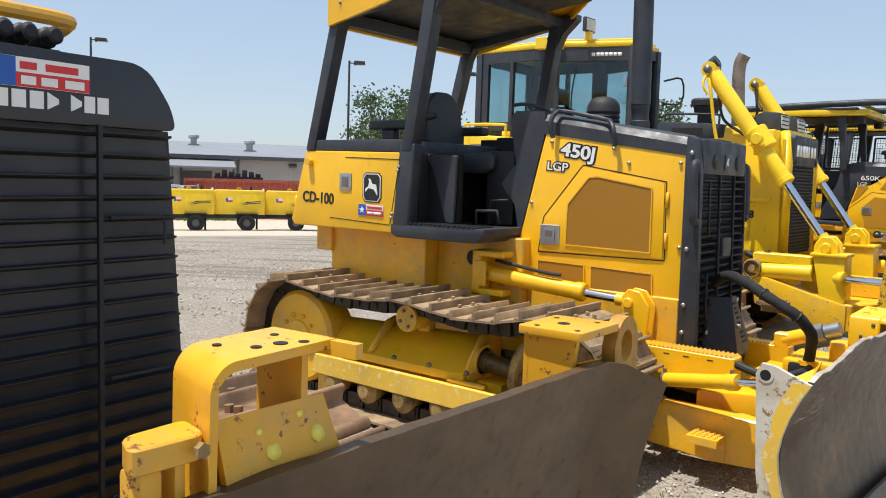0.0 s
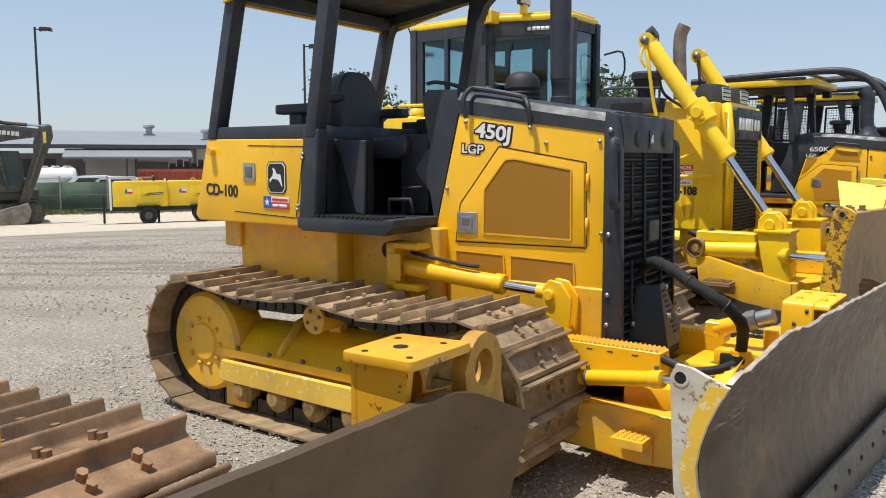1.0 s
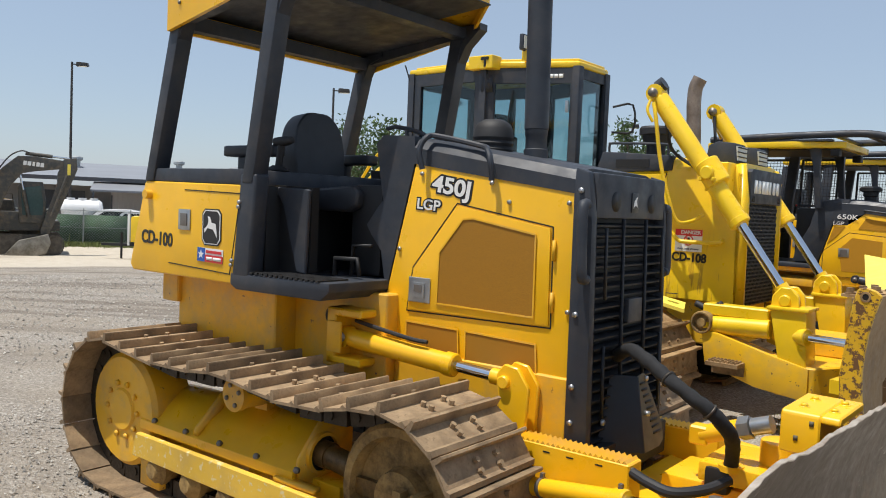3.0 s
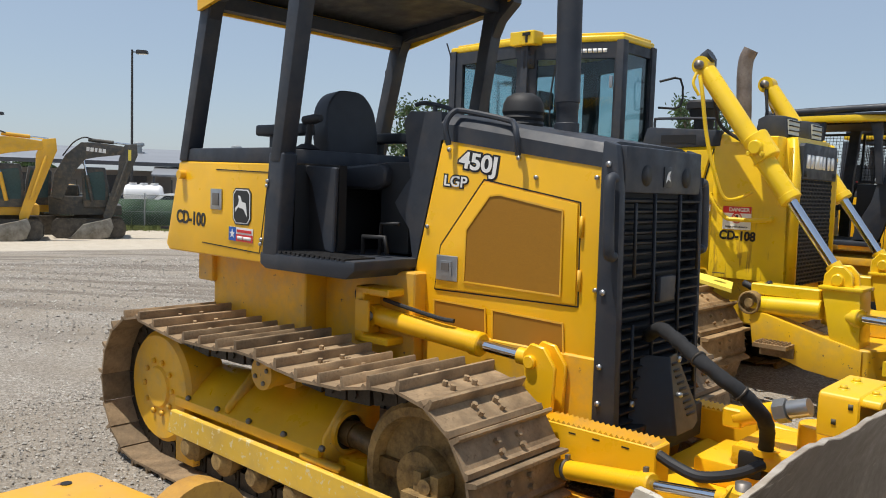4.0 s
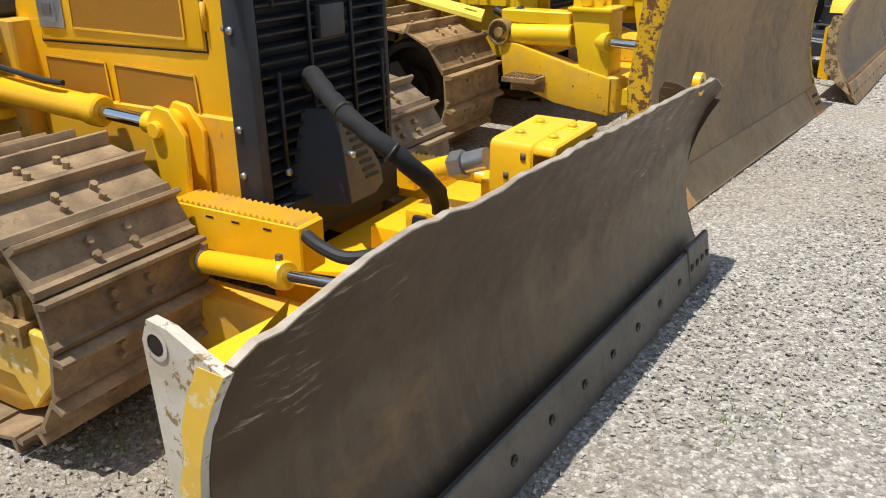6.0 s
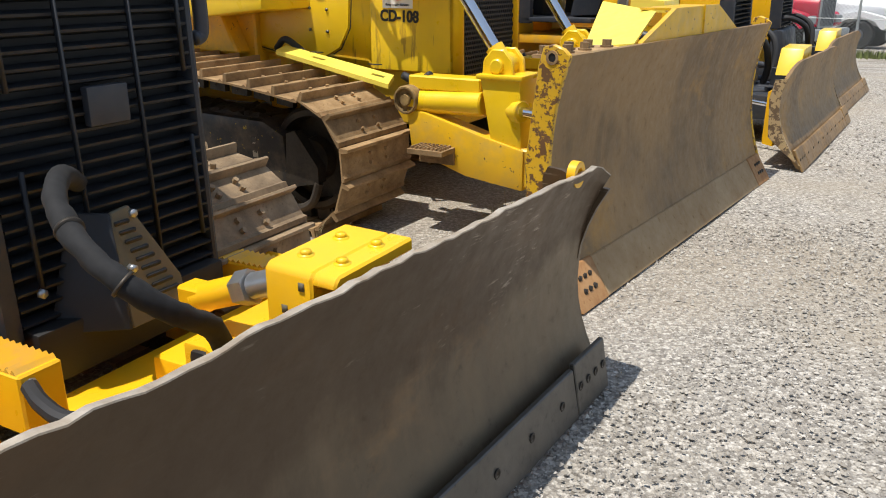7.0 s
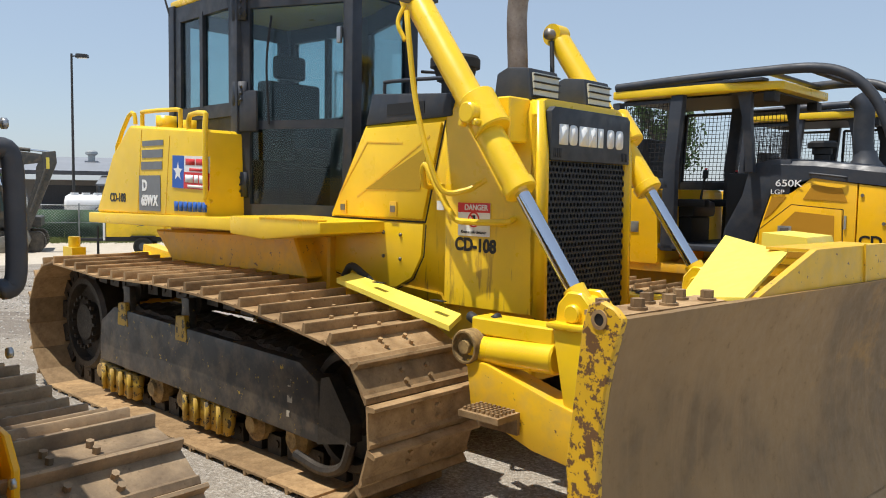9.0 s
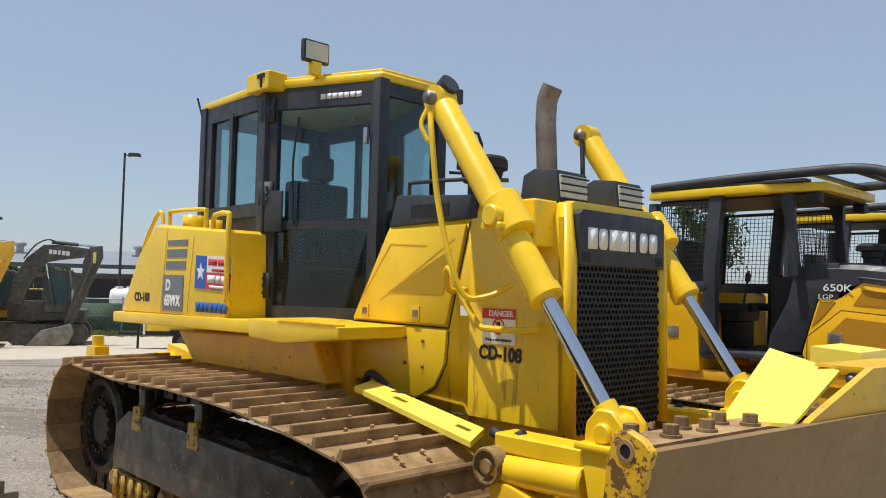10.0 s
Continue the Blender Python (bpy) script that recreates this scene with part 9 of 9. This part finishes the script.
for x in range(-44, -10, 6):
    d_ = part("dock_door", one(box, x, x + 3.2, 2.93, 2.99, 0.7, 2.6), TRIM_DARK, house, "dark dock opening")
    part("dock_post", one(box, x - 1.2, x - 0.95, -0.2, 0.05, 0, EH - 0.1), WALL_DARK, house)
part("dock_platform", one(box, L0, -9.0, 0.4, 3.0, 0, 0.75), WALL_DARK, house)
for x, y in ((-20.0, 9), (-12.0, 9), (-5.0, 10), (-1.2, 5), (6.2, 6), (-30, 9), (12.5, 9)):
    bm = bmesh.new()
    zr = EH + 0.1 + 1.35 * y / 15
    cyl(bm, (x, y, zr - 0.2), (x, y, zr + 0.55), 0.24, 14)
    lathe(bm, (x, y, zr + 0.5), (0, 0, 1), [(0, 0.30), (0.1, 0.42), (0.25, 0.40), (0.35, 0.2), (0.36, 0.05)], 14)
    v = part("roof_vent", bm, GALV, house)
    part("vent_curb", one(box, x - 0.4, x + 0.4, y - 0.4, y + 0.4, zr - 0.2, zr + 0.1), ROOFING, house)


def parked_car(x, y, rz, mat_, label):
    t = thing("car", label, "car", placed(x, y, rz), "parked cars")
    sec = lambda x, w, z0, z1: [(x, -w, z0), (x, -w, z1), (x, w, z1), (x, w, z0)]
    bm = bmesh.new()
    prism(bm, rounded([(-2.25, 0.28), (-2.3, 0.85), (-2.1, 1.0), (0.95, 1.02), (2.1, 0.86), (2.28, 0.6), (2.25, 0.28)], 0.12), "y", -0.88, 0.88)
    soften(bm, 0.05, 2)
    part("body", bm, mat_, t)
    bm = bmesh.new()
    a = [(-2.0, 1.0), (-1.65, 1.62), (-1.2, 1.72), (0.1, 1.70), (0.35, 1.62), (1.05, 1.02)]
    prism(bm, rounded(a, 0.10), "y", -0.74, 0.74)
    soften(bm, 0.05, 2)
    part("cabin", bm, mat_, t)
    for sy in (-1, 1):
        part("window", one(prism, [(-1.72, 1.06), (-1.50, 1.58), (0.02, 1.60), (0.70, 1.06)], "y", sy * 0.745, sy * 0.755), CAR_GLASS, t)
        for xx in (-1.4, 1.4):
            wheel(t, xx, sy * 0.70, sy * 0.90, 0.34)
    part("windscreen", one(loft, [(0.42, -0.66, 1.60), (0.42, 0.66, 1.60), (1.08, 0.68, 1.05), (1.08, -0.68, 1.05)], [(0.45, -0.66, 1.60), (0.45, 0.66, 1.60), (1.11, 0.68, 1.05), (1.11, -0.68, 1.05)]), CAR_GLASS, t)


parked_car(-15.6, 45.0, 15, CAR_WHITE, "white parked car before the grey warehouse")
parked_car(-19.5, 47.6, 195, CAR_WHITE, "white parked car beside the dock")
parked_car(-26.0, 47.0, 20, CONTAINER, "dark red parked car beside the dock")

tk = thing("tank_trailer", "white tank trailer behind the fence", "trailer", placed(-20.9, 47.4, 22))
part("tank", one(lathe, (-1.1, 0, 1.6), (1, 0, 0), [(0, 0.2), (0.06, 0.48), (0.2, 0.58), (2.0, 0.58), (2.14, 0.48), (2.2, 0.2)], 24), TANKER, tk)
for x in (-0.6, 0.0, 0.6):
    part("hatch", one(cyl, (x, 0, 2.1), (x, 0, 2.28), 0.22, 16), TANKER, tk)
part("frame", one(box, -1.1, 1.15, -0.45, 0.45, 0.8, 1.05), TRIM_DARK, tk)
for x in (0.1, 0.95):
    for sy in (-1, 1):
        wheel(tk, x, sy * 0.45, sy * 0.7, 0.40)


def chain_fence(a, c, h, label, screen_mat=None, spacing=3.0, mesh_step=0.14, wire=0.006):
    a, c = Vector((*swung(*a), 0)), Vector((*swung(*c), 0))
    L = (c - a).length
    d = (c - a).normalized()
    t = thing("chain_link_fence", label, "fence", None, "chain-link fences")
    n_ = round(L / spacing)
    for k in range(n_ + 1):
        p = a + d * (L * k / n_)
        z = ground_z(p.x, p.y)
        post = part("post", one(cyl, (p.x, p.y, z - 0.1), (p.x, p.y, z + h + 0.04), 0.035, 10), GALV, t)
        part("cap", one(lathe, (p.x, p.y, z + h + 0.03), (0, 0, 1), [(0, 0.04), (0.02, 0.042), (0.05, 0.02)], 10), GALV, post)
    g = lambda s, z: (a.x + d.x * s, a.y + d.y * s, ground_z(a.x + d.x * s, a.y + d.y * s) + z)
    for z, r in ((h - 0.03, 0.024), (h * 0.5, 0.012)):
        bm = bmesh.new()
        tube(bm, [g(L * k / n_, z) for k in range(n_ + 1)], r, 6, 1)
        part("rail", bm, GALV, t)
    bm = bmesh.new()
    s = -h
    while s < L:
        for lean in (1, -1):
            s0, s1 = (s, s + h) if lean > 0 else (s + h, s)
            z0, z1 = 0.05, h - 0.05
            f0 = max(0, min(1, (0 - s0) / (s1 - s0))) if lean > 0 else max(0, min(1, (L - s0) / (s1 - s0)))
            f1 = max(0, min(1, (L - s0) / (s1 - s0))) if lean > 0 else max(0, min(1, (0 - s0) / (s1 - s0)))
            if abs(f1 - f0) < 0.02:
                continue
            p, q = g(s0 + (s1 - s0) * f0, z0 + (z1 - z0) * f0), g(s0 + (s1 - s0) * f1, z0 + (z1 - z0) * f1)
            tube(bm, [p, q], wire, 4, 1, True)
        s += mesh_step
    part("wire_mesh", bm, GALV, t, "", "stuff")
    if screen_mat:
        bm = bmesh.new()
        for k in range(n_):
            s0, s1 = L * k / n_ + 0.04, L * (k + 1) / n_ - 0.04
            v = [bm.verts.new(p) for p in (g(s0, 0.06), g(s1, 0.06), g(s1, h - 0.25), g(s0, h - 0.25))]
            o = Vector((-d.y, d.x, 0)) * 0.05
            v2 = [bm.verts.new(x.co + o) for x in v]
            bm.faces.new(v)
            bm.faces.new(v2[::-1])
            for i in range(4):
                bm.faces.new((v[i], v2[i], v2[(i + 1) % 4], v[(i + 1) % 4]))
        part("privacy_screen", bm, screen_mat, t, "green privacy screen")


chain_fence((-34.0, 34.9), (-13.9, 43.4), 1.75, "grey chain-link fence with green screen beside the drive", SCREEN_GREEN, 2.2)
chain_fence((6.3, 29.5), (31.0, 14.3), 1.85, "grey chain-link fence beside the truck yard", None, 3.0, 0.10, 0.004)


def tufts(name, label, count, place, hgt, mat_, seed, w=0.012, spread=0.5, cat_="grass"):
    """Blades of grass in one mesh."""
    rnd = random.Random(seed)
    vs, fs = [], []
    for _ in range(count):
        x, y = place(rnd)
        z = ground_z(x, y) - 0.02
        a, h = rnd.uniform(0, 6.283), rnd.uniform(0.4, 1.0) * hgt
        b = rnd.uniform(0, 6.283)
        lean = rnd.uniform(0.05, spread) * h
        dx, dy = math.cos(a) * w, math.sin(a) * w
        k = len(vs)
        mx, my = x + math.cos(b) * lean * 0.35, y + math.sin(b) * lean * 0.35
        vs += [(x - dx, y - dy, z), (x + dx, y + dy, z), (mx + dx * 0.7, my + dy * 0.7, z + h * 0.6), (mx - dx * 0.7, my - dy * 0.7, z + h * 0.6), (x + math.cos(b) * lean, y + math.sin(b) * lean, z + h)]
        fs += [(k, k + 1, k + 2, k + 3), (k + 3, k + 2, k + 4)]
    me_ = bpy.data.meshes.new(name)
    me_.from_pydata(vs, [], fs)
    me_.materials.append(mat_)
    return tagged(new(name, me_), label, cat_, kind="stuff")


def strip_place(a, c, width):
    def f(rnd):
        s, o = rnd.random(), rnd.gauss(0, width)
        d = Vector(c) - Vector(a)
        nrm = Vector((-d.y, d.x)).normalized()
        p = Vector(a) + d * s + nrm * o
        return swung(p.x, p.y)
    return f


tufts("grass_strip", "dry green grass strip along the fence", 16000, strip_place((-34.0, 34.3), (-12.0, 43.6), 0.6), 0.28, GRASS, 3, 0.02)
tufts("weeds", "tall green weeds behind the fence", 7000, strip_place((-30.0, 37.6), (-15.0, 44.2), 0.35), 1.25, GRASS, 4, 0.03, 0.4, "weeds")
tufts("grass_strip", "dry grass along the truck yard fence", 9000, strip_place((7.0, 29.0), (31.0, 14.1), 0.5), 0.25, GRASS, 5, 0.015)


def oak(x, y, h, spread, seed, leaves, label, bottom=0.35, size=0.13):
    rnd = random.Random(seed)
    t = thing("tree", label, "tree", placed(x, y), "yard trees")
    bm = bmesh.new()
    tube(bm, [(0, 0, -0.1), (0.05, 0.03, h * 0.2), (0.0, 0.08, h * 0.42)], 0.16, 8, 3)
    part("trunk", bm, BARK, t)
    ends = []
    bm = bmesh.new()
    for k in range(13):
        a = 2.4 * k + rnd.uniform(-0.3, 0.3)
        z0 = h * rnd.uniform(0.18, 0.42)
        r = spread * rnd.uniform(0.45, 1.0)
        e = Vector((math.cos(a) * r, math.sin(a) * r, h * rnd.uniform(bottom + 0.1, 1.0)))
        mid = Vector((math.cos(a) * r * 0.4, math.sin(a) * r * 0.4, z0 + (e.z - z0) * 0.55))
        tube(bm, [(0, 0.05, z0), mid, e], 0.035, 5, 3)
        for _ in range(6):
            q = mid + (e - mid) * rnd.uniform(0.1, 1.0) + Vector((rnd.gauss(0, 0.32), rnd.gauss(0, 0.32), rnd.gauss(0, 0.25))) * spread * 0.5
            tube(bm, [mid + (e - mid) * rnd.uniform(0.0, 0.6), q], 0.014, 4, 1)
            ends.append(q)
        ends.append(e)
    part("limbs", bm, BARK, t, "", "stuff")
    vs, fs = [], []
    for _ in range(leaves):
        c = rnd.choice(ends) + Vector((rnd.gauss(0, 1), rnd.gauss(0, 1), rnd.gauss(0, 0.8))) * spread * 0.12
        u = Vector((rnd.gauss(0, 1), rnd.gauss(0, 1), rnd.gauss(0, 1))).normalized()
        w = u.cross(Vector((rnd.gauss(0, 1), rnd.gauss(0, 1), 0.3))).normalized()
        s = size * rnd.uniform(0.6, 1.3)
        k = len(vs)
        vs += [c - u * s, c + w * s * 0.45, c + u * s, c - w * s * 0.45]
        fs.append((k, k + 1, k + 2, k + 3))
    me_ = bpy.data.meshes.new("crown")
    me_.from_pydata(vs, [], fs)
    me_.materials.append(LEAF)
    ob = new("crown", me_)
    ob.parent = t
    tagged(ob, "sparse green oak leaves", kind="stuff")


oak(-4.0, 47.3, 7.0, 2.9, 11, 5200, "young green oak tree behind the yard", 0.45)
oak(10.6, 46.7, 7.8, 1.9, 12, 2600, "slender green tree behind the yard", 0.5)
oak(39.0, 56.0, 5.2, 3.6, 13, 5000, "round green tree beside the truck yard", 0.3)
for k in range(4):
    oak(-66.0 + 3.7 * k, 88.0 + (k % 3) * 3, 3.6 + (k * 7 % 4) * 0.4, 2.4, 20 + k, 1500, "distant green tree beyond the warehouse", 0.3, 0.3)


def semi_truck(x, y, rz, mat_, label, sleeper):
    t = thing("semi_truck", label, "truck", placed(x, y, rz), "parked semi trucks")
    prof = [(-2.3, 1.05), (-2.3, 1.85), (-1.9, 1.95), (-0.15, 1.72), (0.0, 1.60), (0.02, 1.0)]
    bm = bmesh.new()
    loft(bm, [(-2.3, -0.80, 1.0), (-2.3, -0.86, 1.60), (-2.3, -0.55, 2.0), (-2.3, 0.55, 2.0), (-2.3, 0.86, 1.60), (-2.3, 0.80, 1.0)],
         [(0.0, -0.50, 0.75), (0.0, -0.56, 1.45), (0.0, -0.36, 1.72), (0.0, 0.36, 1.72), (0.0, 0.56, 1.45), (0.0, 0.50, 0.75)])
    soften(bm, 0.05, 2)
    part("hood", bm, mat_, t)
    g_ = part("grille", one(box, 0.0, 0.06, -0.46, 0.46, 0.72, 1.66, soft=0.02), GALV, t, "bright grille")
    for k in range(9):
        part("grille_bar", one(box, 0.06, 0.075, -0.40 + 0.093 * k, -0.36 + 0.093 * k, 0.78, 1.58), TRIM_DARK, g_)
    part("bumper", one(box, -0.05, 0.28, -1.15, 1.15, 0.38, 0.70, soft=0.04), GALV, t, "chrome bumper")
    for sy in (-1, 1):
        bm = bmesh.new()
        prism(bm, rounded([(-2.0, 0.72), (-1.75, 1.22), (-1.0, 1.36), (-0.15, 1.16), (0.0, 0.82), (-0.2, 0.70), (-0.45, 1.0), (-1.0, 1.15), (-1.55, 1.0), (-1.8, 0.72)], 0.08), "y", sy * 0.72, sy * 1.15)
        soften(bm, 0.03, 1)
        part("fender", bm, mat_, t)
        part("headlamp", one(box, -0.06, 0.05, sy * 0.64, sy * 1.02, 0.86, 1.10, soft=0.04), GALV, t)
        wheel(t, -1.0, sy * 0.80, sy * 1.12, 0.52)
        for xx in (-6.2, -7.5):
            wheel(t, xx, sy * 0.62, sy * 1.18, 0.52)
        part("exhaust_pipe", one(cyl, (-4.1, sy * 1.02, 0.9), (-4.1, sy * 1.02, 3.75), 0.075, 14), CHROME, t, "chrome exhaust pipe")
        part("mirror", one(box, -2.55, -2.45, sy * 1.35, sy * 1.55, 1.95, 2.55, soft=0.02), CHROME, t)
        part("door_window", one(prism, [(-3.6, 2.05), (-3.6, 2.62), (-2.75, 2.62), (-2.52, 2.05)], "y", sy * 1.005, sy * 1.015), CAR_GLASS, t)
        part("fuel_tank", one(cyl, (-5.2, sy * 0.88, 0.75), (-3.2, sy * 0.88, 0.75), 0.31, 18), CHROME, t)
    bm = bmesh.new()
    prism(bm, [(-3.95, 0.75), (-3.95, 2.85), (-3.7, 2.92), (-2.75, 2.82), (-2.3, 2.0), (-2.3, 0.75)], "y", -1.0, 1.0)
    soften(bm, 0.06, 2)
    part("cab", bm, mat_, t)
    for sy in (-1, 1):
        part("windscreen", one(loft, [(-2.74, sy * 0.05, 2.74), (-2.74, sy * 0.88, 2.70), (-2.33, sy * 0.90, 2.08), (-2.33, sy * 0.05, 2.08)], [(-2.70, sy * 0.05, 2.74), (-2.70, sy * 0.88, 2.70), (-2.29, sy * 0.90, 2.08), (-2.29, sy * 0.05, 2.08)]), CAR_GLASS, t)
    part("visor", one(box, -2.85, -2.45, -0.95, 0.95, 2.74, 2.80), GALV, t)
    for k in range(5):
        part("marker_lamp", one(box, -3.0, -2.9, -0.72 + 0.35 * k, -0.62 + 0.35 * k, 2.86, 2.93), YELLOW_J, t)
    if sleeper:
        bm = bmesh.new()
        prism(bm, rounded([(-5.9, 0.8), (-5.9, 3.55), (-4.6, 3.65), (-3.2, 3.05), (-3.3, 2.7), (-4.0, 2.6), (-4.0, 0.8)], 0.15), "y", -1.05, 1.05)
        soften(bm, 0.08, 2)
        part("sleeper", bm, mat_, t)
    part("chassis", one(box, -8.2, -0.1, -0.42, 0.42, 0.62, 0.90), TRIM_DARK, t)


semi_truck(18.3, 28.3, -58, TRUCK_RED, "dark red semi truck behind the chain-link fence", False)
semi_truck(23.4, 31.9, -52, CAR_WHITE, "white semi truck behind the chain-link fence", False)
semi_truck(27.6, 37.0, -50, TRUCK_BLUE, "blue semi truck with high sleeper behind the fence", True)

# roadside sign
sg = thing("roadside_sign", "roadside sign with red oval on a steel pole", "sign", placed(33.6, 50.5, -33))
zc = 4.45 - ground_z(33.6, 50.5)
part("pole", one(cyl, (0, 0.3, 0), (0, 0.3, zc), 0.16, 14), POLE, sg)
oval = lambda rx, rz: [(rx * math.cos(2 * math.pi * k / 40), zc + rz * math.sin(2 * math.pi * k / 40)) for k in range(40)]
part("rim", one(prism, oval(1.62, 0.95), "y", -0.15, 0.15), WHITE, sg)
fc = part("oval_face", one(prism, oval(1.52, 0.86), "y", -0.17, -0.14), RED, sg, "red oval sign face")
for x, w, h in ((-0.85, 0.16, 0.75), (-0.55, 0.18, 0.4), (-0.25, 0.2, 0.45), (0.1, 0.16, 0.42), (0.4, 0.2, 0.62), (0.75, 0.2, 0.42), (1.05, 0.14, 0.4)):
    part("brand_bar", one(box, x - w / 2, x + w / 2, -0.18, -0.168, zc - 0.3, zc - 0.3 + h), WHITE, fc)
part("panel", one(box, -0.75, 1.9, -0.1, 0.1, zc - 2.75, zc - 1.05), WHITE, sg)
for z0, z1, mat_ in ((zc - 1.55, zc - 1.10, DECAL_BLACK), (zc - 2.05, zc - 1.6, YELLOW_J), (zc - 2.55, zc - 2.10, RED)):
    part("sign_band", one(box, -0.72, 1.87, -0.115, -0.1, z0, z1), mat_, sg)


# ---- parts that come in sets: each piece its own object ----
def pieces(names):
    """Breaks the loose pieces of the named parts into parts of their own."""
    for ob in [o for o in scene.collection.all_objects if o.type == "MESH" and o.name.split(".")[0] in names]:
        bm = bmesh.new()
        bm.from_mesh(ob.data)
        bm.verts.index_update()
        seen, groups = set(), []
        for v in bm.verts:
            if v.index in seen:
                continue
            stack, grp = [v], []
            seen.add(v.index)
            while stack:
                w = stack.pop()
                grp.append(w)
                for e in w.link_edges:
                    o = e.other_vert(w)
                    if o.index not in seen:
                        seen.add(o.index)
                        stack.append(o)
            groups.append(grp)
        if len(groups) < 2:
            bm.free()
            continue
        base = ob.name.split(".")[0]
        fresh = []
        for grp in groups:
            sub = bmesh.new()
            mp = {v: sub.verts.new(v.co) for v in grp}
            for f in {f for v in grp for f in v.link_faces}:
                g = sub.faces.new([mp[v] for v in f.verts])
                g.smooth = f.smooth
            fresh.append(mesh_of(base, sub, ob.data.materials[0]))
        bm.free()
        ob.data = fresh[0]
        for me_ in fresh[1:]:
            c = new(base, me_)
            c.parent = ob.parent
            c.matrix_basis = ob.matrix_basis.copy()


pieces({"hose", "post_base", "grab_rail", "nose_frame", "brand_bar", "rock_guard", "armrest", "hinge", "panel_bolt", "frame_bolt", "mount_bolt", "square_hole", "canopy_bolt", "sprocket_bolt",
        "roller_bolt", "cover_bolt", "grille_bar", "slot", "vent_slot", "edge_bolt", "guard_bolt", "hose_clamp", "cover_rib", "pedal", "louvre", "lamp_recess", "sticker_bar", "side_sheet", "gusset_hole", "bracket", "privacy_screen", "track_guide", "hinge_bolt", "pin", "filler_cap"})


# ---- loose stones, weeds ----
def stone_material():
    m, n, l, b = tree("loose_stone")
    geo = n.new("ShaderNodeNewGeometry")
    col = ramp(n, l, geo.outputs["Random Per Island"], [(0.0, (0.18, 0.165, 0.15)), (0.35, (0.36, 0.33, 0.29)), (0.7, (0.50, 0.465, 0.41)), (1.0, (0.80, 0.76, 0.69))])
    l.new(mix(n, l, noise_node(n, l, 60.0, 3), col, (0.36, 0.33, 0.29)), b.inputs["Base Color"])
    b.inputs["Roughness"].default_value = 0.9
    return m


def stones(name, label, count, place, seed, smin, smax):
    rnd = random.Random(seed)
    vs, fs = [], []
    for _ in range(count):
        x, y = place(rnd)
        s = smin + (smax - smin) * rnd.random() ** 3
        z = ground_z(x, y) - 0.012 + s * 0.25
        a = rnd.uniform(0, 6.283)
        ca, sa = math.cos(a), math.sin(a)
        k = len(vs)
        for px, py, pz in ((1, 0, 0), (0.2, 0.9, 0), (-1, 0.1, 0), (-0.1, -0.9, 0), (0, 0, 0.75), (0, 0, -0.6)):
            f = rnd.uniform(0.65, 1.2) * s
            qx, qy, qz = px * f + rnd.uniform(-0.2, 0.2) * s, py * f * 0.8, pz * f + rnd.uniform(-0.25, 0.25) * s
            vs.append((x + ca * qx - sa * qy, y + sa * qx + ca * qy, z + qz))
        for i in range(4):
            j = (i + 1) % 4
            fs += [(k + i, k + j, k + 4), (k + j, k + i, k + 5)]
    me_ = bpy.data.meshes.new(name)
    me_.from_pydata(vs, [], fs)
    me_.materials.append(STONE)
    tagged(new(name, me_), label, "gravel", kind="stuff")


STONE = stone_material()
area = lambda x0, x1, y0, y1: (lambda r: (r.uniform(x0, x1), r.uniform(y0, y1)))
stones("gravel_stones", "loose grey and white crushed stones on the yard", 46000, area(3.0, 7.6, 4.0, 9.2), 41, 0.004, 0.0155)
stones("gravel_stones", "loose grey crushed stones among brown fines", 36000, area(-2.6, 3.3, 4.3, 9.0), 42, 0.004, 0.0165)
stones("gravel_stones", "loose grey crushed stones across the far yard", 14000, area(-9.0, 0.5, 9.0, 19.0), 43, 0.008, 0.026)
stones("gravel_stones", "pale crushed stones beside the row of blades", 16000, area(5.5, 14.0, 8.0, 17.0), 44, 0.007, 0.024)

WEED = plain("weed_green", (0.16, 0.22, 0.06), 0.7, 0, 0.4, 30.0)
STRAW = plain("dry_straw", (0.36, 0.29, 0.15), 0.8, 0, 0.3, 30.0)
spots = [(4.55, 5.0), (4.4, 5.3), (5.0, 5.2), (4.0, 5.9), (2.3, 5.7), (2.6, 5.5), (2.0, 5.9), (1.2, 5.2), (0.55, 5.55), (3.3, 8.6), (3.0, 8.9), (3.7, 8.2), (2.9, 5.2), (0.9, 5.0), (4.2, 9.4), (4.5, 9.7)]


def near_spot(sp):
    def f(r):
        c = sp[int(r.random() * len(sp))]
        return c[0] + r.gauss(0, 0.10), c[1] + r.gauss(0, 0.10)
    return f


tufts("weeds", "small green weeds among the gravel", 1000, near_spot(spots), 0.045, WEED, 51, 0.003, 0.9, "weeds")
tufts("dry_grass", "dry straw scraps among the gravel", 500, near_spot([(4.5, 4.9), (5.3, 5.4), (4.9, 6.0), (5.8, 7.0), (6.6, 8.2), (1.0, 5.3), (0.3, 6.0), (6.2, 6.4)]), 0.06, STRAW, 53, 0.003, 1.6, "grass")
tufts("dry_grass", "dry straw stalks under the bulldozers", 260, near_spot(spots[9:]), 0.20, STRAW, 52, 0.002, 0.7, "grass")
